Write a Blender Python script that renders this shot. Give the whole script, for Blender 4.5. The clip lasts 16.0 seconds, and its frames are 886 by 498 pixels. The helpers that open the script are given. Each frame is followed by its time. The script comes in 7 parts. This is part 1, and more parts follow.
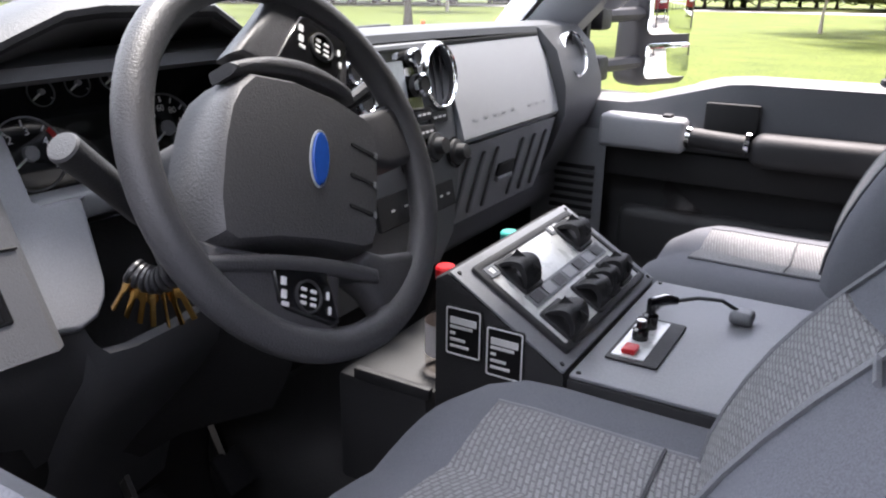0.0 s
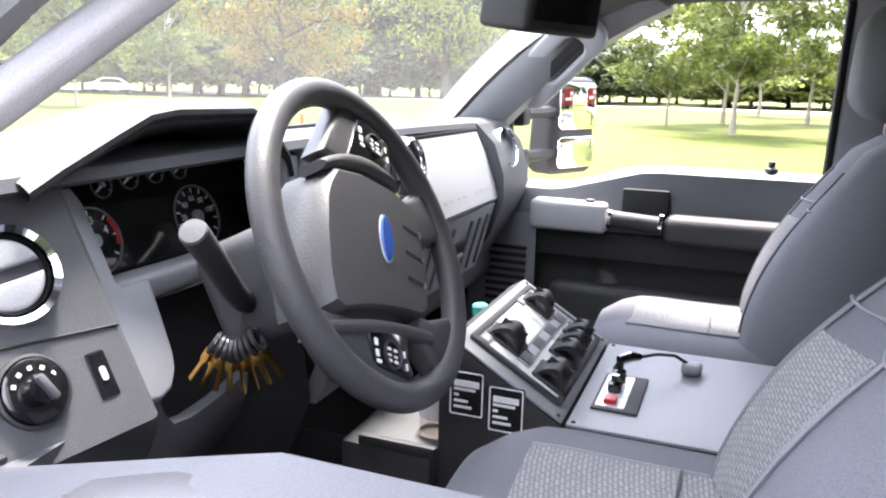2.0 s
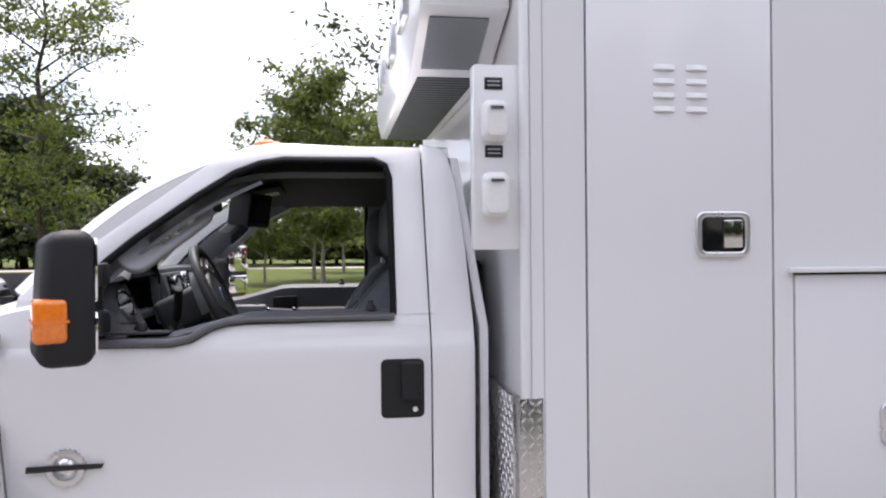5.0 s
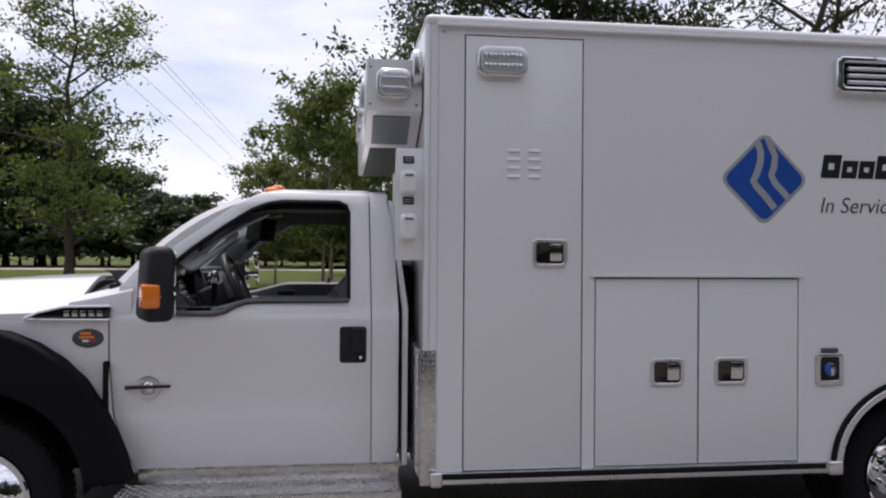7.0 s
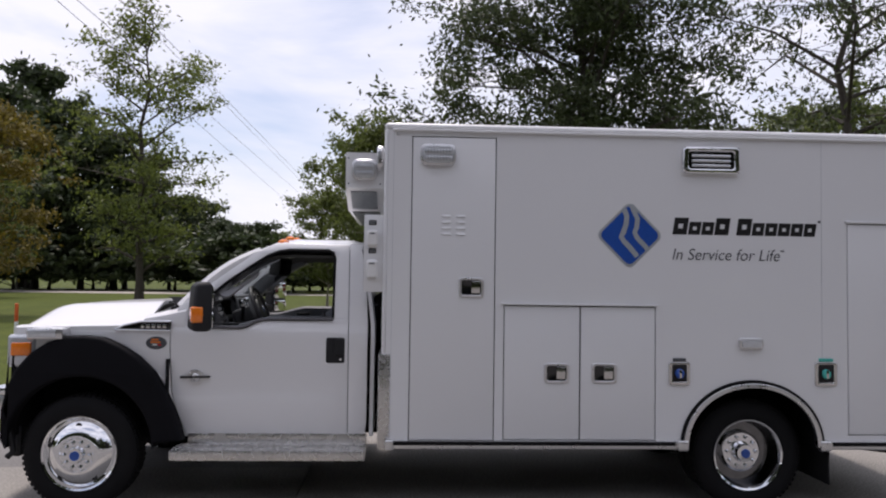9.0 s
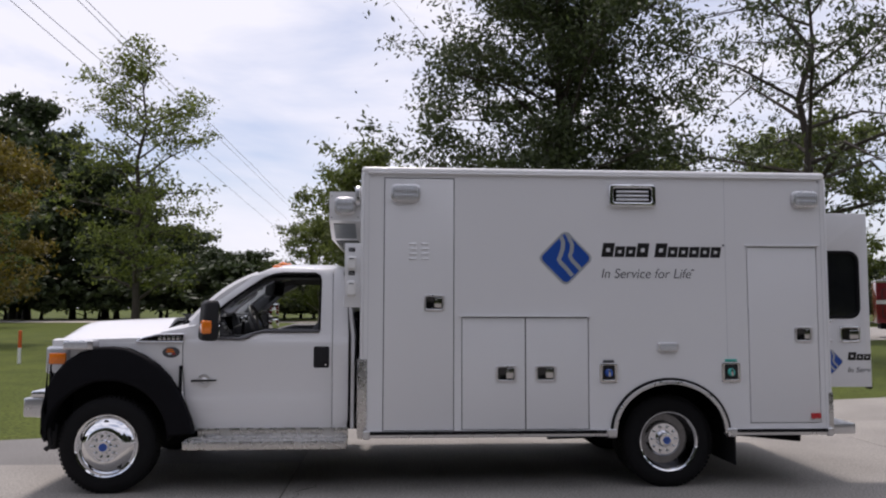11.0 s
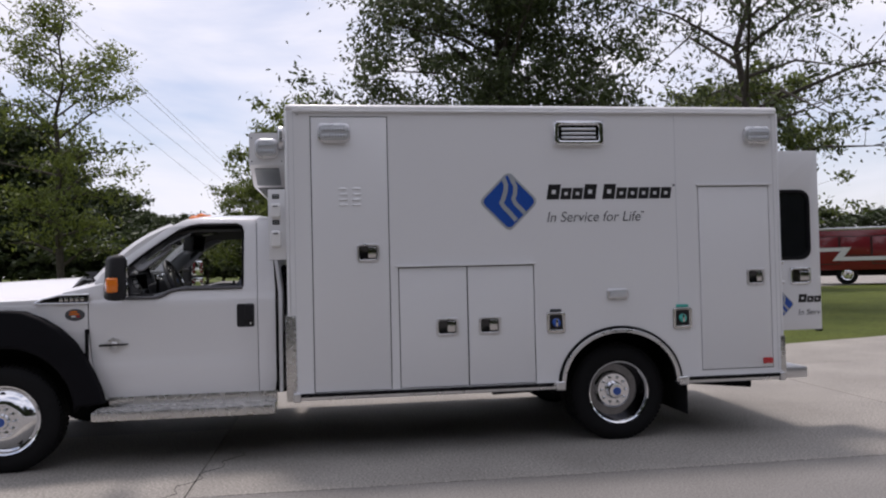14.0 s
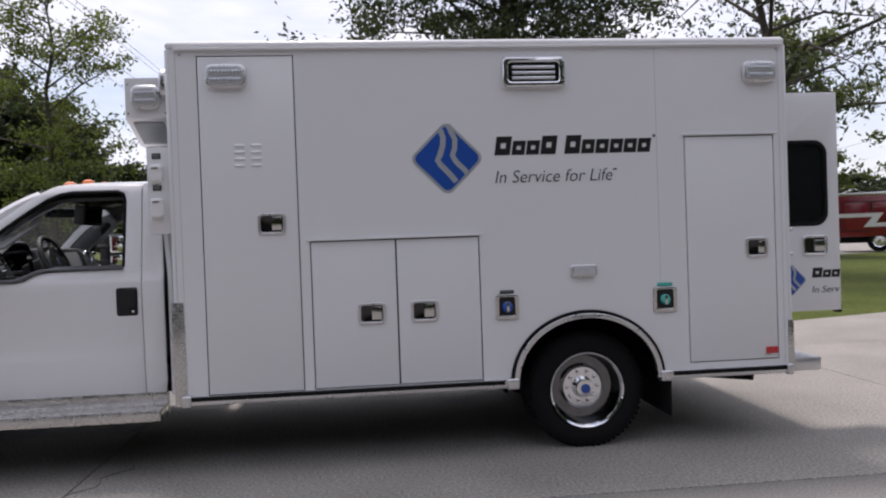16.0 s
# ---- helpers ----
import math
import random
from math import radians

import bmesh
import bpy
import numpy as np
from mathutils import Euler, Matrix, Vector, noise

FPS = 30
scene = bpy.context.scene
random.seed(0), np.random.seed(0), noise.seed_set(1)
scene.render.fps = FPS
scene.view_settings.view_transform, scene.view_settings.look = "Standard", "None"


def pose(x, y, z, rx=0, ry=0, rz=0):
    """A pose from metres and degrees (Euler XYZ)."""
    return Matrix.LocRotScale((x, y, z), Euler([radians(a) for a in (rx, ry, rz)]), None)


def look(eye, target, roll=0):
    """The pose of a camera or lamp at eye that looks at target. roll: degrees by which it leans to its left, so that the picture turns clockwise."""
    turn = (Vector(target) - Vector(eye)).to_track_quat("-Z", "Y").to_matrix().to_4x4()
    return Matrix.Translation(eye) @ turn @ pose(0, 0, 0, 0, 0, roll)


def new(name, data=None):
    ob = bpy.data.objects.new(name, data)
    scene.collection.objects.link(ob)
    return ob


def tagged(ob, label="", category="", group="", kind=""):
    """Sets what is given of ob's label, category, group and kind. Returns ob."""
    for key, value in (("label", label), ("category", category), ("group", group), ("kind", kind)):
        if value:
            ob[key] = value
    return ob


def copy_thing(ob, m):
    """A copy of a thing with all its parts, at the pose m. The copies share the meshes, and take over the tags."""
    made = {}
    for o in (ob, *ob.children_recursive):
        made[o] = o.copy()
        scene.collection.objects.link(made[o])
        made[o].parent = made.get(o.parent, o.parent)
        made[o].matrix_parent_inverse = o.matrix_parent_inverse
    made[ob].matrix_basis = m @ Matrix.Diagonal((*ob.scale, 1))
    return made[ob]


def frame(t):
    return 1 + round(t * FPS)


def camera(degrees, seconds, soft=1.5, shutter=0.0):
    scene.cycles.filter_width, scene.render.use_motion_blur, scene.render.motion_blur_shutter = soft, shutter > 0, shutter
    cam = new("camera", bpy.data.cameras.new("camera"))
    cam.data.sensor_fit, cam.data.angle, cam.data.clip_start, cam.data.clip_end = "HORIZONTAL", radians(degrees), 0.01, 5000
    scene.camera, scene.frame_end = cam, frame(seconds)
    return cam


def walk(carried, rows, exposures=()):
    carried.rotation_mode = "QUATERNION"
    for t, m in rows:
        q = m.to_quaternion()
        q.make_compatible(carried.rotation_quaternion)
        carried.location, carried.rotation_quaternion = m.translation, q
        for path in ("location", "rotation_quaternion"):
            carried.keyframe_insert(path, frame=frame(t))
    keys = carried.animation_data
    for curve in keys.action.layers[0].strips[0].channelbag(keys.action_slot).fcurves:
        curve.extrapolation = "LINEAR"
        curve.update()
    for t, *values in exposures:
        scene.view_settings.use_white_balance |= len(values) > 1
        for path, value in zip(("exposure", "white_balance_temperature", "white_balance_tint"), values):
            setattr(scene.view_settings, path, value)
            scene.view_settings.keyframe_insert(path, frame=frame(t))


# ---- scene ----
cam = camera(60.0, 16.0, soft=2.1, shutter=0.0)
PATH = [
    (0, (1.663, 0.144, 1.556), (0.702, 1.776, 0.911), 0.7),
    (0.5, (1.651, 0.152, 1.57), (0.642, 1.774, 0.977), 1.1),
    (1, (1.66, 0.157, 1.575), (0.62, 1.763, 0.993), 1.0),
    (1.5, (1.647, 0.103, 1.583), (0.662, 1.765, 1.066), 2.1),
    (2, (1.552, -0.068, 1.572), (0.854, 1.758, 1.151), 1.4),
    (2.5, (1.488, -0.292, 1.552), (1.063, 1.628, 1.19), 1.7),
    (3, (1.462, -0.648, 1.522), (1.251, 1.329, 1.306), 0.6),
    (3.6, (1.395, -1.097, 1.511), (1.418, 0.901, 1.443), 0.0),
    (4, (1.376, -1.384, 1.544), (1.545, 0.605, 1.425), -1.5),
    (4.5, (1.489, -1.792, 1.545), (1.774, 0.187, 1.541), -0.5),
    (7, (1.744, -3.708, 1.58), (2.001, -1.724, 1.593), 0.4),
    (7.5, (1.955, -4.106, 1.566), (2.14, -2.115, 1.617), 1.2),
    (8, (2.062, -4.48, 1.557), (2.283, -2.493, 1.609), -0.8),
    (8.5, (2.165, -4.921, 1.601), (2.384, -2.933, 1.654), -1.6),
    (9, (2.266, -5.414, 1.641), (2.372, -3.418, 1.721), 0.8),
    (11.5, (2.436, -6.583, 1.549), (2.566, -4.593, 1.701), 0.1),
    (12, (2.46, -6.586, 1.574), (2.582, -4.594, 1.711), 0.1),
    (12.5, (2.454, -6.569, 1.539), (2.568, -4.577, 1.665), 0.0),
    (13, (2.421, -6.451, 1.508), (2.569, -4.457, 1.581), 0.4),
    (13.5, (2.414, -6.208, 1.493), (2.67, -4.226, 1.57), -0.9),
    (14, (2.51, -6.02, 1.476), (2.786, -4.04, 1.519), -1.3),
    (14.5, (2.767, -5.796, 1.471), (2.985, -3.808, 1.508), -0.9),
    (15, (2.951, -5.554, 1.488), (3.144, -3.564, 1.482), -1.1),
    (15.5, (3.091, -5.176, 1.488), (3.289, -3.187, 1.458), -1.6),
    (16, (3.325, -4.969, 1.465), (3.533, -2.98, 1.435), -2.0),
]
STOPS = [(0.0, 3.15), (0.5, 3.5), (1.5, 3.85), (2.0, 3.95), (2.6, 3.5), (3.0, 3.1), (3.5, 2.5), (4.0, 2.05), (4.6, 1.7), (6.6, 0.52), (7.0, 0.44), (9.0, 0.36), (12.5, 0.24), (14.0, 0.3), (16.0, 0.5)]
EXPOSURES = [(t, s, 6500, 20) for t, s in STOPS]
walk(cam, [(t, look(eye, target, roll)) for t, eye, target, roll in PATH], EXPOSURES)

# ---- light ----
SUN_EL, SUN_AZ = 70.0, 106.0   # degrees: height, and bearing of the sun counted from +x towards +y
world = bpy.data.worlds.new("sky")
scene.world = world
world.use_nodes = True
wn, wl = world.node_tree.nodes, world.node_tree.links
wn.clear()
w_out = wn.new("ShaderNodeOutputWorld")
w_bg = wn.new("ShaderNodeBackground")
w_bg.inputs["Strength"].default_value = 0.105
w_sky = wn.new("ShaderNodeTexSky")
w_sky.sky_type = "NISHITA"
w_sky.sun_disc = False
w_sky.sun_elevation = radians(SUN_EL)
w_sky.sun_rotation = radians(90 - SUN_AZ)
w_sky.air_density, w_sky.dust_density, w_sky.ozone_density = 1.0, 1.5, 1.0
w_co = wn.new("ShaderNodeTexCoord")
w_map = wn.new("ShaderNodeMapping")
w_map.inputs["Scale"].default_value = (1.0, 1.6, 4.2)
w_map.inputs["Rotation"].default_value = (0.0, 0.25, 0.5)
w_noise = wn.new("ShaderNodeTexNoise")
w_noise.inputs["Scale"].default_value = 1.7
w_noise.inputs["Detail"].default_value = 7.0
w_noise.inputs["Roughness"].default_value = 0.55
w_noise.inputs["Distortion"].default_value = 0.4
w_ramp = wn.new("ShaderNodeValToRGB")
w_ramp.color_ramp.elements[0].position, w_ramp.color_ramp.elements[0].color = 0.36, (0.28, 0.28, 0.28, 1)
w_ramp.color_ramp.elements[1].position, w_ramp.color_ramp.elements[1].color = 0.58, (0.97, 0.97, 0.97, 1)
w_mix = wn.new("ShaderNodeMix")
w_mix.data_type = "RGBA"
w_mix.inputs["B"].default_value = (7.1, 7.4, 7.85, 1)
wl.new(w_co.outputs["Generated"], w_map.inputs["Vector"])
wl.new(w_map.outputs["Vector"], w_noise.inputs["Vector"])
wl.new(w_noise.outputs["Fac"], w_ramp.inputs["Fac"])
wl.new(w_ramp.outputs["Color"], w_mix.inputs["Factor"])
wl.new(w_sky.outputs["Color"], w_mix.inputs["A"])
wl.new(w_mix.outputs["Result"], w_bg.inputs["Color"])
wl.new(w_bg.outputs["Background"], w_out.inputs["Surface"])

sun_data = bpy.data.lights.new("sun", "SUN")
sun_data.energy, sun_data.angle, sun_data.color = 2.0, radians(10), (1.0, 0.95, 0.88)
sun = new("sun", sun_data)
sun_dir = Vector((math.cos(radians(SUN_EL)) * math.cos(radians(SUN_AZ)), math.cos(radians(SUN_EL)) * math.sin(radians(SUN_AZ)), math.sin(radians(SUN_EL))))
sun.matrix_world = look(sun_dir * 60, (0, 0, 0))

# ---- materials ----
def mat(name, col, rough=0.5, metal=0.0, var=0.08, scale=3.0, bump=0.0, bscale=120.0, coat=0.0, fine=0.05, col2=None, wear=0.0, spec=0.5):
    """A surface with variation at a coarse and a fine scale, and a fine relief."""
    m = bpy.data.materials.new(name)
    m.use_nodes = True
    n, l = m.node_tree.nodes, m.node_tree.links
    b = n["Principled BSDF"]
    b.inputs["Roughness"].default_value, b.inputs["Metallic"].default_value = rough, metal
    b.inputs["Coat Weight"].default_value, b.inputs["Coat Roughness"].default_value = coat, 0.05
    b.inputs["Specular IOR Level"].default_value = spec
    co = n.new("ShaderNodeTexCoord")
    coarse = n.new("ShaderNodeTexNoise")
    coarse.inputs["Scale"].default_value, coarse.inputs["Detail"].default_value = scale, 5.0
    grain = n.new("ShaderNodeTexNoise")
    grain.inputs["Scale"].default_value, grain.inputs["Detail"].default_value = bscale, 3.0
    l.new(co.outputs["Object"], coarse.inputs["Vector"])
    l.new(co.outputs["Object"], grain.inputs["Vector"])
    mix = n.new("ShaderNodeMix")
    mix.data_type = "RGBA"
    a = [c * (1 - var) for c in col]
    z = [min(1, c * (1 + var)) for c in col] if col2 is None else col2
    mix.inputs["A"].default_value, mix.inputs["B"].default_value = (*a, 1), (*z, 1)
    l.new(coarse.outputs["Fac"], mix.inputs["Factor"])
    mul = n.new("ShaderNodeMix")
    mul.data_type, mul.blend_type = "RGBA", "OVERLAY"
    mul.inputs["Factor"].default_value = min(1.0, fine * 4)
    l.new(mix.outputs["Result"], mul.inputs["A"])
    l.new(grain.outputs["Fac"], mul.inputs["B"])
    l.new(mul.outputs["Result"], b.inputs["Base Color"])
    if wear or (rough > 0.15 and var > 0.02):
        r = n.new("ShaderNodeMapRange")
        r.inputs["To Min"].default_value, r.inputs["To Max"].default_value = max(0.02, rough - 0.06 - wear), min(1, rough + 0.06 + wear)
        l.new(coarse.outputs["Fac"], r.inputs["Value"])
        l.new(r.outputs["Result"], b.inputs["Roughness"])
    if bump:
        bp = n.new("ShaderNodeBump")
        bp.inputs["Strength"].default_value, bp.inputs["Distance"].default_value = bump, 0.002
        l.new(grain.outputs["Fac"], bp.inputs["Height"])
        l.new(bp.outputs["Normal"], b.inputs["Normal"])
    return m


def weave(m, scale, depth=0.004, dark=0.6):
    """Adds a woven relief and tone to a cloth: small offset lozenges."""
    n, l = m.node_tree.nodes, m.node_tree.links
    b = n["Principled BSDF"]
    co = n.new("ShaderNodeTexCoord")
    br = n.new("ShaderNodeTexBrick")
    br.offset = 0.5
    br.inputs["Scale"].default_value = scale
    br.inputs["Mortar Size"].default_value, br.inputs["Mortar Smooth"].default_value = 0.06, 0.6
    br.inputs["Brick Width"].default_value, br.inputs["Row Height"].default_value = 0.5, 0.25
    br.inputs["Color1"].default_value, br.inputs["Color2"].default_value = (1, 1, 1, 1), (0.82, 0.82, 0.82, 1)
    br.inputs["Mortar"].default_value = (dark, dark, dark, 1)
    sep, add, com = n.new("ShaderNodeSeparateXYZ"), n.new("ShaderNodeMath"), n.new("ShaderNodeCombineXYZ")
    l.new(co.outputs["Object"], sep.inputs["Vector"])
    l.new(sep.outputs["X"], add.inputs[0])
    l.new(sep.outputs["Z"], add.inputs[1])
    l.new(sep.outputs["Y"], com.inputs["X"])
    l.new(add.outputs["Value"], com.inputs["Y"])
    l.new(com.outputs["Vector"], br.inputs["Vector"])
    mul = n.new("ShaderNodeMix")
    mul.data_type, mul.blend_type = "RGBA", "MULTIPLY"
    mul.inputs["Factor"].default_value = 1.0
    old = b.inputs["Base Color"].links[0].from_socket
    l.new(old, mul.inputs["A"])
    l.new(br.outputs["Color"], mul.inputs["B"])
    l.new(mul.outputs["Result"], b.inputs["Base Color"])
    bp = n.new("ShaderNodeBump")
    bp.inputs["Strength"].default_value, bp.inputs["Distance"].default_value = 0.6, depth
    l.new(br.outputs["Color"], bp.inputs["Height"])
    l.new(bp.outputs["Normal"], b.inputs["Normal"])
    return m


def glass(name, tint=(1, 1, 1), rough=0.0, gloss=0.06, film=0.0):
    """Thin pane: mostly clear, with a faint mirror-like gloss and, where film is given, a pale haze added for glare."""
    m = bpy.data.materials.new(name)
    m.use_nodes = True
    n, l = m.node_tree.nodes, m.node_tree.links
    n.clear()
    out = n.new("ShaderNodeOutputMaterial")
    tr, gl, mx = n.new("ShaderNodeBsdfTransparent"), n.new("ShaderNodeBsdfGlossy"), n.new("ShaderNodeMixShader")
    tr.inputs["Color"].default_value = (*tint, 1)
    gl.inputs["Roughness"].default_value = rough
    mx.inputs["Fac"].default_value = gloss
    l.new(tr.outputs["BSDF"], mx.inputs[1])
    l.new(gl.outputs["BSDF"], mx.inputs[2])
    if film:
        haze, veil = n.new("ShaderNodeBsdfTranslucent"), n.new("ShaderNodeMixShader")
        haze.inputs["Color"].default_value = (0.75, 0.75, 0.72, 1)
        haze_noise = n.new("ShaderNodeTexNoise")
        haze_noise.inputs["Scale"].default_value, haze_noise.inputs["Detail"].default_value = 3.0, 5.0
        amount = n.new("ShaderNodeMapRange")
        amount.inputs["To Min"].default_value, amount.inputs["To Max"].default_value = film * 0.6, film * 1.4
        l.new(haze_noise.outputs["Fac"], amount.inputs["Value"])
        l.new(amount.outputs["Result"], veil.inputs["Fac"])
        l.new(mx.outputs["Shader"], veil.inputs[1])
        l.new(haze.outputs["BSDF"], veil.inputs[2])
        l.new(veil.outputs["Shader"], out.inputs["Surface"])
    else:
        l.new(mx.outputs["Shader"], out.inputs["Surface"])
    return m


def leafy(name, col, col2, trans=0.35):
    m = mat(name, col, rough=0.55, var=0.2, scale=0.6, col2=col2, bscale=9.0, fine=0.08)
    n, l = m.node_tree.nodes, m.node_tree.links
    b, out = n["Principled BSDF"], n["Material Output"]
    t, mx = n.new("ShaderNodeBsdfTranslucent"), n.new("ShaderNodeMixShader")
    isl, hs = n.new("ShaderNodeNewGeometry"), n.new("ShaderNodeHueSaturation")
    r = n.new("ShaderNodeMapRange")
    r.inputs["To Min"].default_value, r.inputs["To Max"].default_value = 0.6, 1.5
    l.new(isl.outputs["Random Per Island"], r.inputs["Value"])
    l.new(r.outputs["Result"], hs.inputs["Value"])
    l.new(b.inputs["Base Color"].links[0].from_socket, hs.inputs["Color"])
    l.new(hs.outputs["Color"], b.inputs["Base Color"])
    l.new(hs.outputs["Color"], t.inputs["Color"])
    mx.inputs["Fac"].default_value = trans
    l.new(b.outputs["BSDF"], mx.inputs[1])
    l.new(t.outputs["BSDF"], mx.inputs[2])
    l.new(mx.outputs["Shader"], out.inputs["Surface"])
    return m


M = {}
M["paint"] = mat("white_paint", (0.78, 0.78, 0.79), rough=0.28, var=0.002, scale=1.2, coat=0.6, fine=0.002, bscale=60)
M["paint2"] = mat("white_box_paint", (0.76, 0.765, 0.775), rough=0.3, var=0.006, scale=0.9, coat=0.5, fine=0.003, bscale=40)
# near-black for joints and wells, and for shade drawn as flat dark pieces
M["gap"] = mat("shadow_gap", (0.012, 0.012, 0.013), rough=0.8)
M["rubber"] = mat("black_rubber", (0.011, 0.011, 0.012), rough=0.75, spec=0.12, var=0.2, scale=14, bump=0.15, bscale=160)
M["trim"] = mat("black_trim_plastic", (0.016, 0.016, 0.018), rough=0.55, spec=0.3, var=0.15, scale=10, bump=0.3, bscale=420)
M["flare"] = mat("flare_plastic", (0.007, 0.007, 0.009), rough=0.75, var=0.25, scale=5, bump=0.3, bscale=380, spec=0.1)
M["chrome"] = mat("chrome", (0.82, 0.83, 0.85), rough=0.05, metal=1.0, var=0.03, scale=12, fine=0.01)
M["steel"] = mat("polished_steel", (0.62, 0.61, 0.6), rough=0.12, metal=1.0, var=0.12, scale=9, wear=0.05)
M["alu"] = mat("aluminium", (0.72, 0.72, 0.73), rough=0.3, metal=1.0, var=0.08, scale=14, bump=0.05, bscale=300, wear=0.06)
M["tread"] = mat("tread_plate", (0.64, 0.63, 0.615), rough=0.27, metal=1.0, var=0.15, scale=11, wear=0.08)
M["amber"] = mat("amber_lens", (0.9, 0.22, 0.02), rough=0.12, var=0.15, scale=60, coat=0.6)
M["red"] = mat("red_lens", (0.5, 0.02, 0.025), rough=0.15, var=0.15, scale=60, coat=0.6)
M["lens"] = mat("clear_lens", (0.62, 0.64, 0.67), rough=0.12, metal=0.35, var=0.2, scale=40, coat=0.8, bump=0.3, bscale=180)
M["ledlens"] = mat("light_strip", (0.75, 0.77, 0.8), rough=0.15, metal=0.6, var=0.25, scale=80, coat=0.5)
M["blue"] = mat("decal_blue", (0.012, 0.075, 0.36), rough=0.3, var=0.2, scale=3, coat=0.4)
M["silver"] = mat("decal_silver", (0.42, 0.45, 0.47), rough=0.35, metal=0.3, var=0.06, scale=6)
M["black"] = mat("decal_black", (0.01, 0.01, 0.011), rough=0.35, var=0.1)
M["greydec"] = mat("decal_grey", (0.07, 0.075, 0.085), rough=0.4, var=0.1)
# the last value mixes in a milky haze for the glare on the screen
M["windscreen"] = glass("windscreen_glass", (0.76, 0.80, 0.78), 0.0, 0.05, 0.028)
M["mirror"] = mat("mirror_glass", (0.85, 0.87, 0.88), rough=0.015, metal=1.0, var=0.01, fine=0.0)
M["under"] = mat("underbody", (0.012, 0.012, 0.013), rough=0.85, spec=0.1, var=0.3, scale=6)
M["darksteel"] = mat("dark_steel", (0.16, 0.16, 0.165), rough=0.12, metal=1.0, var=0.3, scale=20)
M["paddle"] = mat("paddle_dark", (0.06, 0.06, 0.063), rough=0.28, metal=0.6, var=0.3, scale=20)
M["concrete"] = mat("concrete", (0.285, 0.27, 0.246), rough=0.88, var=0.3, scale=1.1, bump=0.8, bscale=55, fine=0.25, spec=0.25)
# darker slab tone; part of the shade on the near ground is in this colour
M["concrete2"] = mat("dark_concrete", (0.195, 0.189, 0.18), rough=0.88, var=0.28, scale=0.9, bump=0.5, bscale=70, fine=0.2, spec=0.25)
M["grass"] = mat("lawn", (0.05, 0.075, 0.014), rough=0.9, var=0.3, scale=0.6, col2=(0.115, 0.135, 0.032), bump=0.8, bscale=22, fine=0.25, spec=0.1)
M["road"] = mat("pale_road", (0.42, 0.38, 0.34), rough=0.9, var=0.1, scale=0.3, fine=0.08)
M["bark"] = mat("bark", (0.06, 0.05, 0.04), rough=0.9, var=0.4, scale=6, bump=0.8, bscale=30, fine=0.15)
M["palebark"] = mat("pale_bark", (0.28, 0.25, 0.21), rough=0.9, var=0.35, scale=6, bump=0.6, bscale=30, fine=0.15)
M["leaf"] = leafy("leaf_green", (0.10, 0.14, 0.026), (0.17, 0.20, 0.042), 0.5)
M["leaf_oak"] = leafy("leaf_oak", (0.045, 0.07, 0.022), (0.08, 0.10, 0.035))
M["leaf_light"] = leafy("leaf_light", (0.095, 0.125, 0.03), (0.15, 0.185, 0.042), 0.5)
M["leaf_far"] = leafy("leaf_far", (0.028, 0.046, 0.014), (0.048, 0.068, 0.02), 0.3)
M["leaf_yellow"] = leafy("leaf_yellow", (0.13, 0.105, 0.012), (0.20, 0.15, 0.018))
M["firered"] = mat("fire_red_paint", (0.20, 0.012, 0.02), rough=0.25, var=0.1, scale=2, coat=0.6)
M["post"] = mat("marker_orange", (0.65, 0.11, 0.02), rough=0.6, var=0.15, scale=10)
M["wire"] = mat("cable_black", (0.03, 0.03, 0.033), rough=0.7)
# cab inside
# black rubber lightened to lilac-grey, with the sky's reflection in the colour
M["belt"] = mat("belt_rubber", (0.09, 0.088, 0.095), rough=0.4, var=0.1, scale=6, bump=0.1, bscale=300)
M["dashtop"] = mat("dash_pad", (0.055, 0.057, 0.064), rough=0.6, var=0.08, scale=5, bump=0.35, bscale=520)
M["key_coil"] = mat("coil_black", (0.03, 0.03, 0.033), rough=0.3, var=0.1)
M["dash"] = mat("dash_dark", (0.064, 0.065, 0.071), rough=0.55, var=0.08, scale=6, bump=0.35, bscale=520)
M["dash2"] = mat("dash_top", (0.09, 0.094, 0.104), rough=0.55, var=0.08, scale=5, bump=0.35, bscale=520)
M["dashl"] = mat("dash_light_grey", (0.30, 0.305, 0.322), rough=0.5, var=0.05, scale=5, bump=0.3, bscale=520)
M["bezel"] = mat("bezel_grey", (0.20, 0.205, 0.225), rough=0.5, var=0.06, scale=5, bump=0.3, bscale=520)
M["dashm"] = mat("dash_mid_grey", (0.165, 0.17, 0.182), rough=0.5, var=0.06, scale=5, bump=0.3, bscale=520)
M["wheel"] = mat("steering_plastic", (0.058, 0.057, 0.061), rough=0.45, var=0.1, scale=8, bump=0.4, bscale=480)
M["gloss"] = mat("gloss_black", (0.008, 0.008, 0.009), rough=0.12, var=0.1, coat=0.4)
M["matte"] = mat("console_black", (0.022, 0.022, 0.024), rough=0.6, var=0.15, scale=9, bump=0.4, bscale=380)
M["pale"] = mat("console_grey", (0.20, 0.204, 0.22), rough=0.45, var=0.06, scale=9, bump=0.3, bscale=380)
M["white"] = mat("print_white", (0.75, 0.75, 0.75), rough=0.5, var=0.05)
M["cloth"] = mat("seat_cloth", (0.14, 0.146, 0.162), rough=0.92, var=0.1, scale=6, bump=0.5, bscale=700, fine=0.1, spec=0.2)
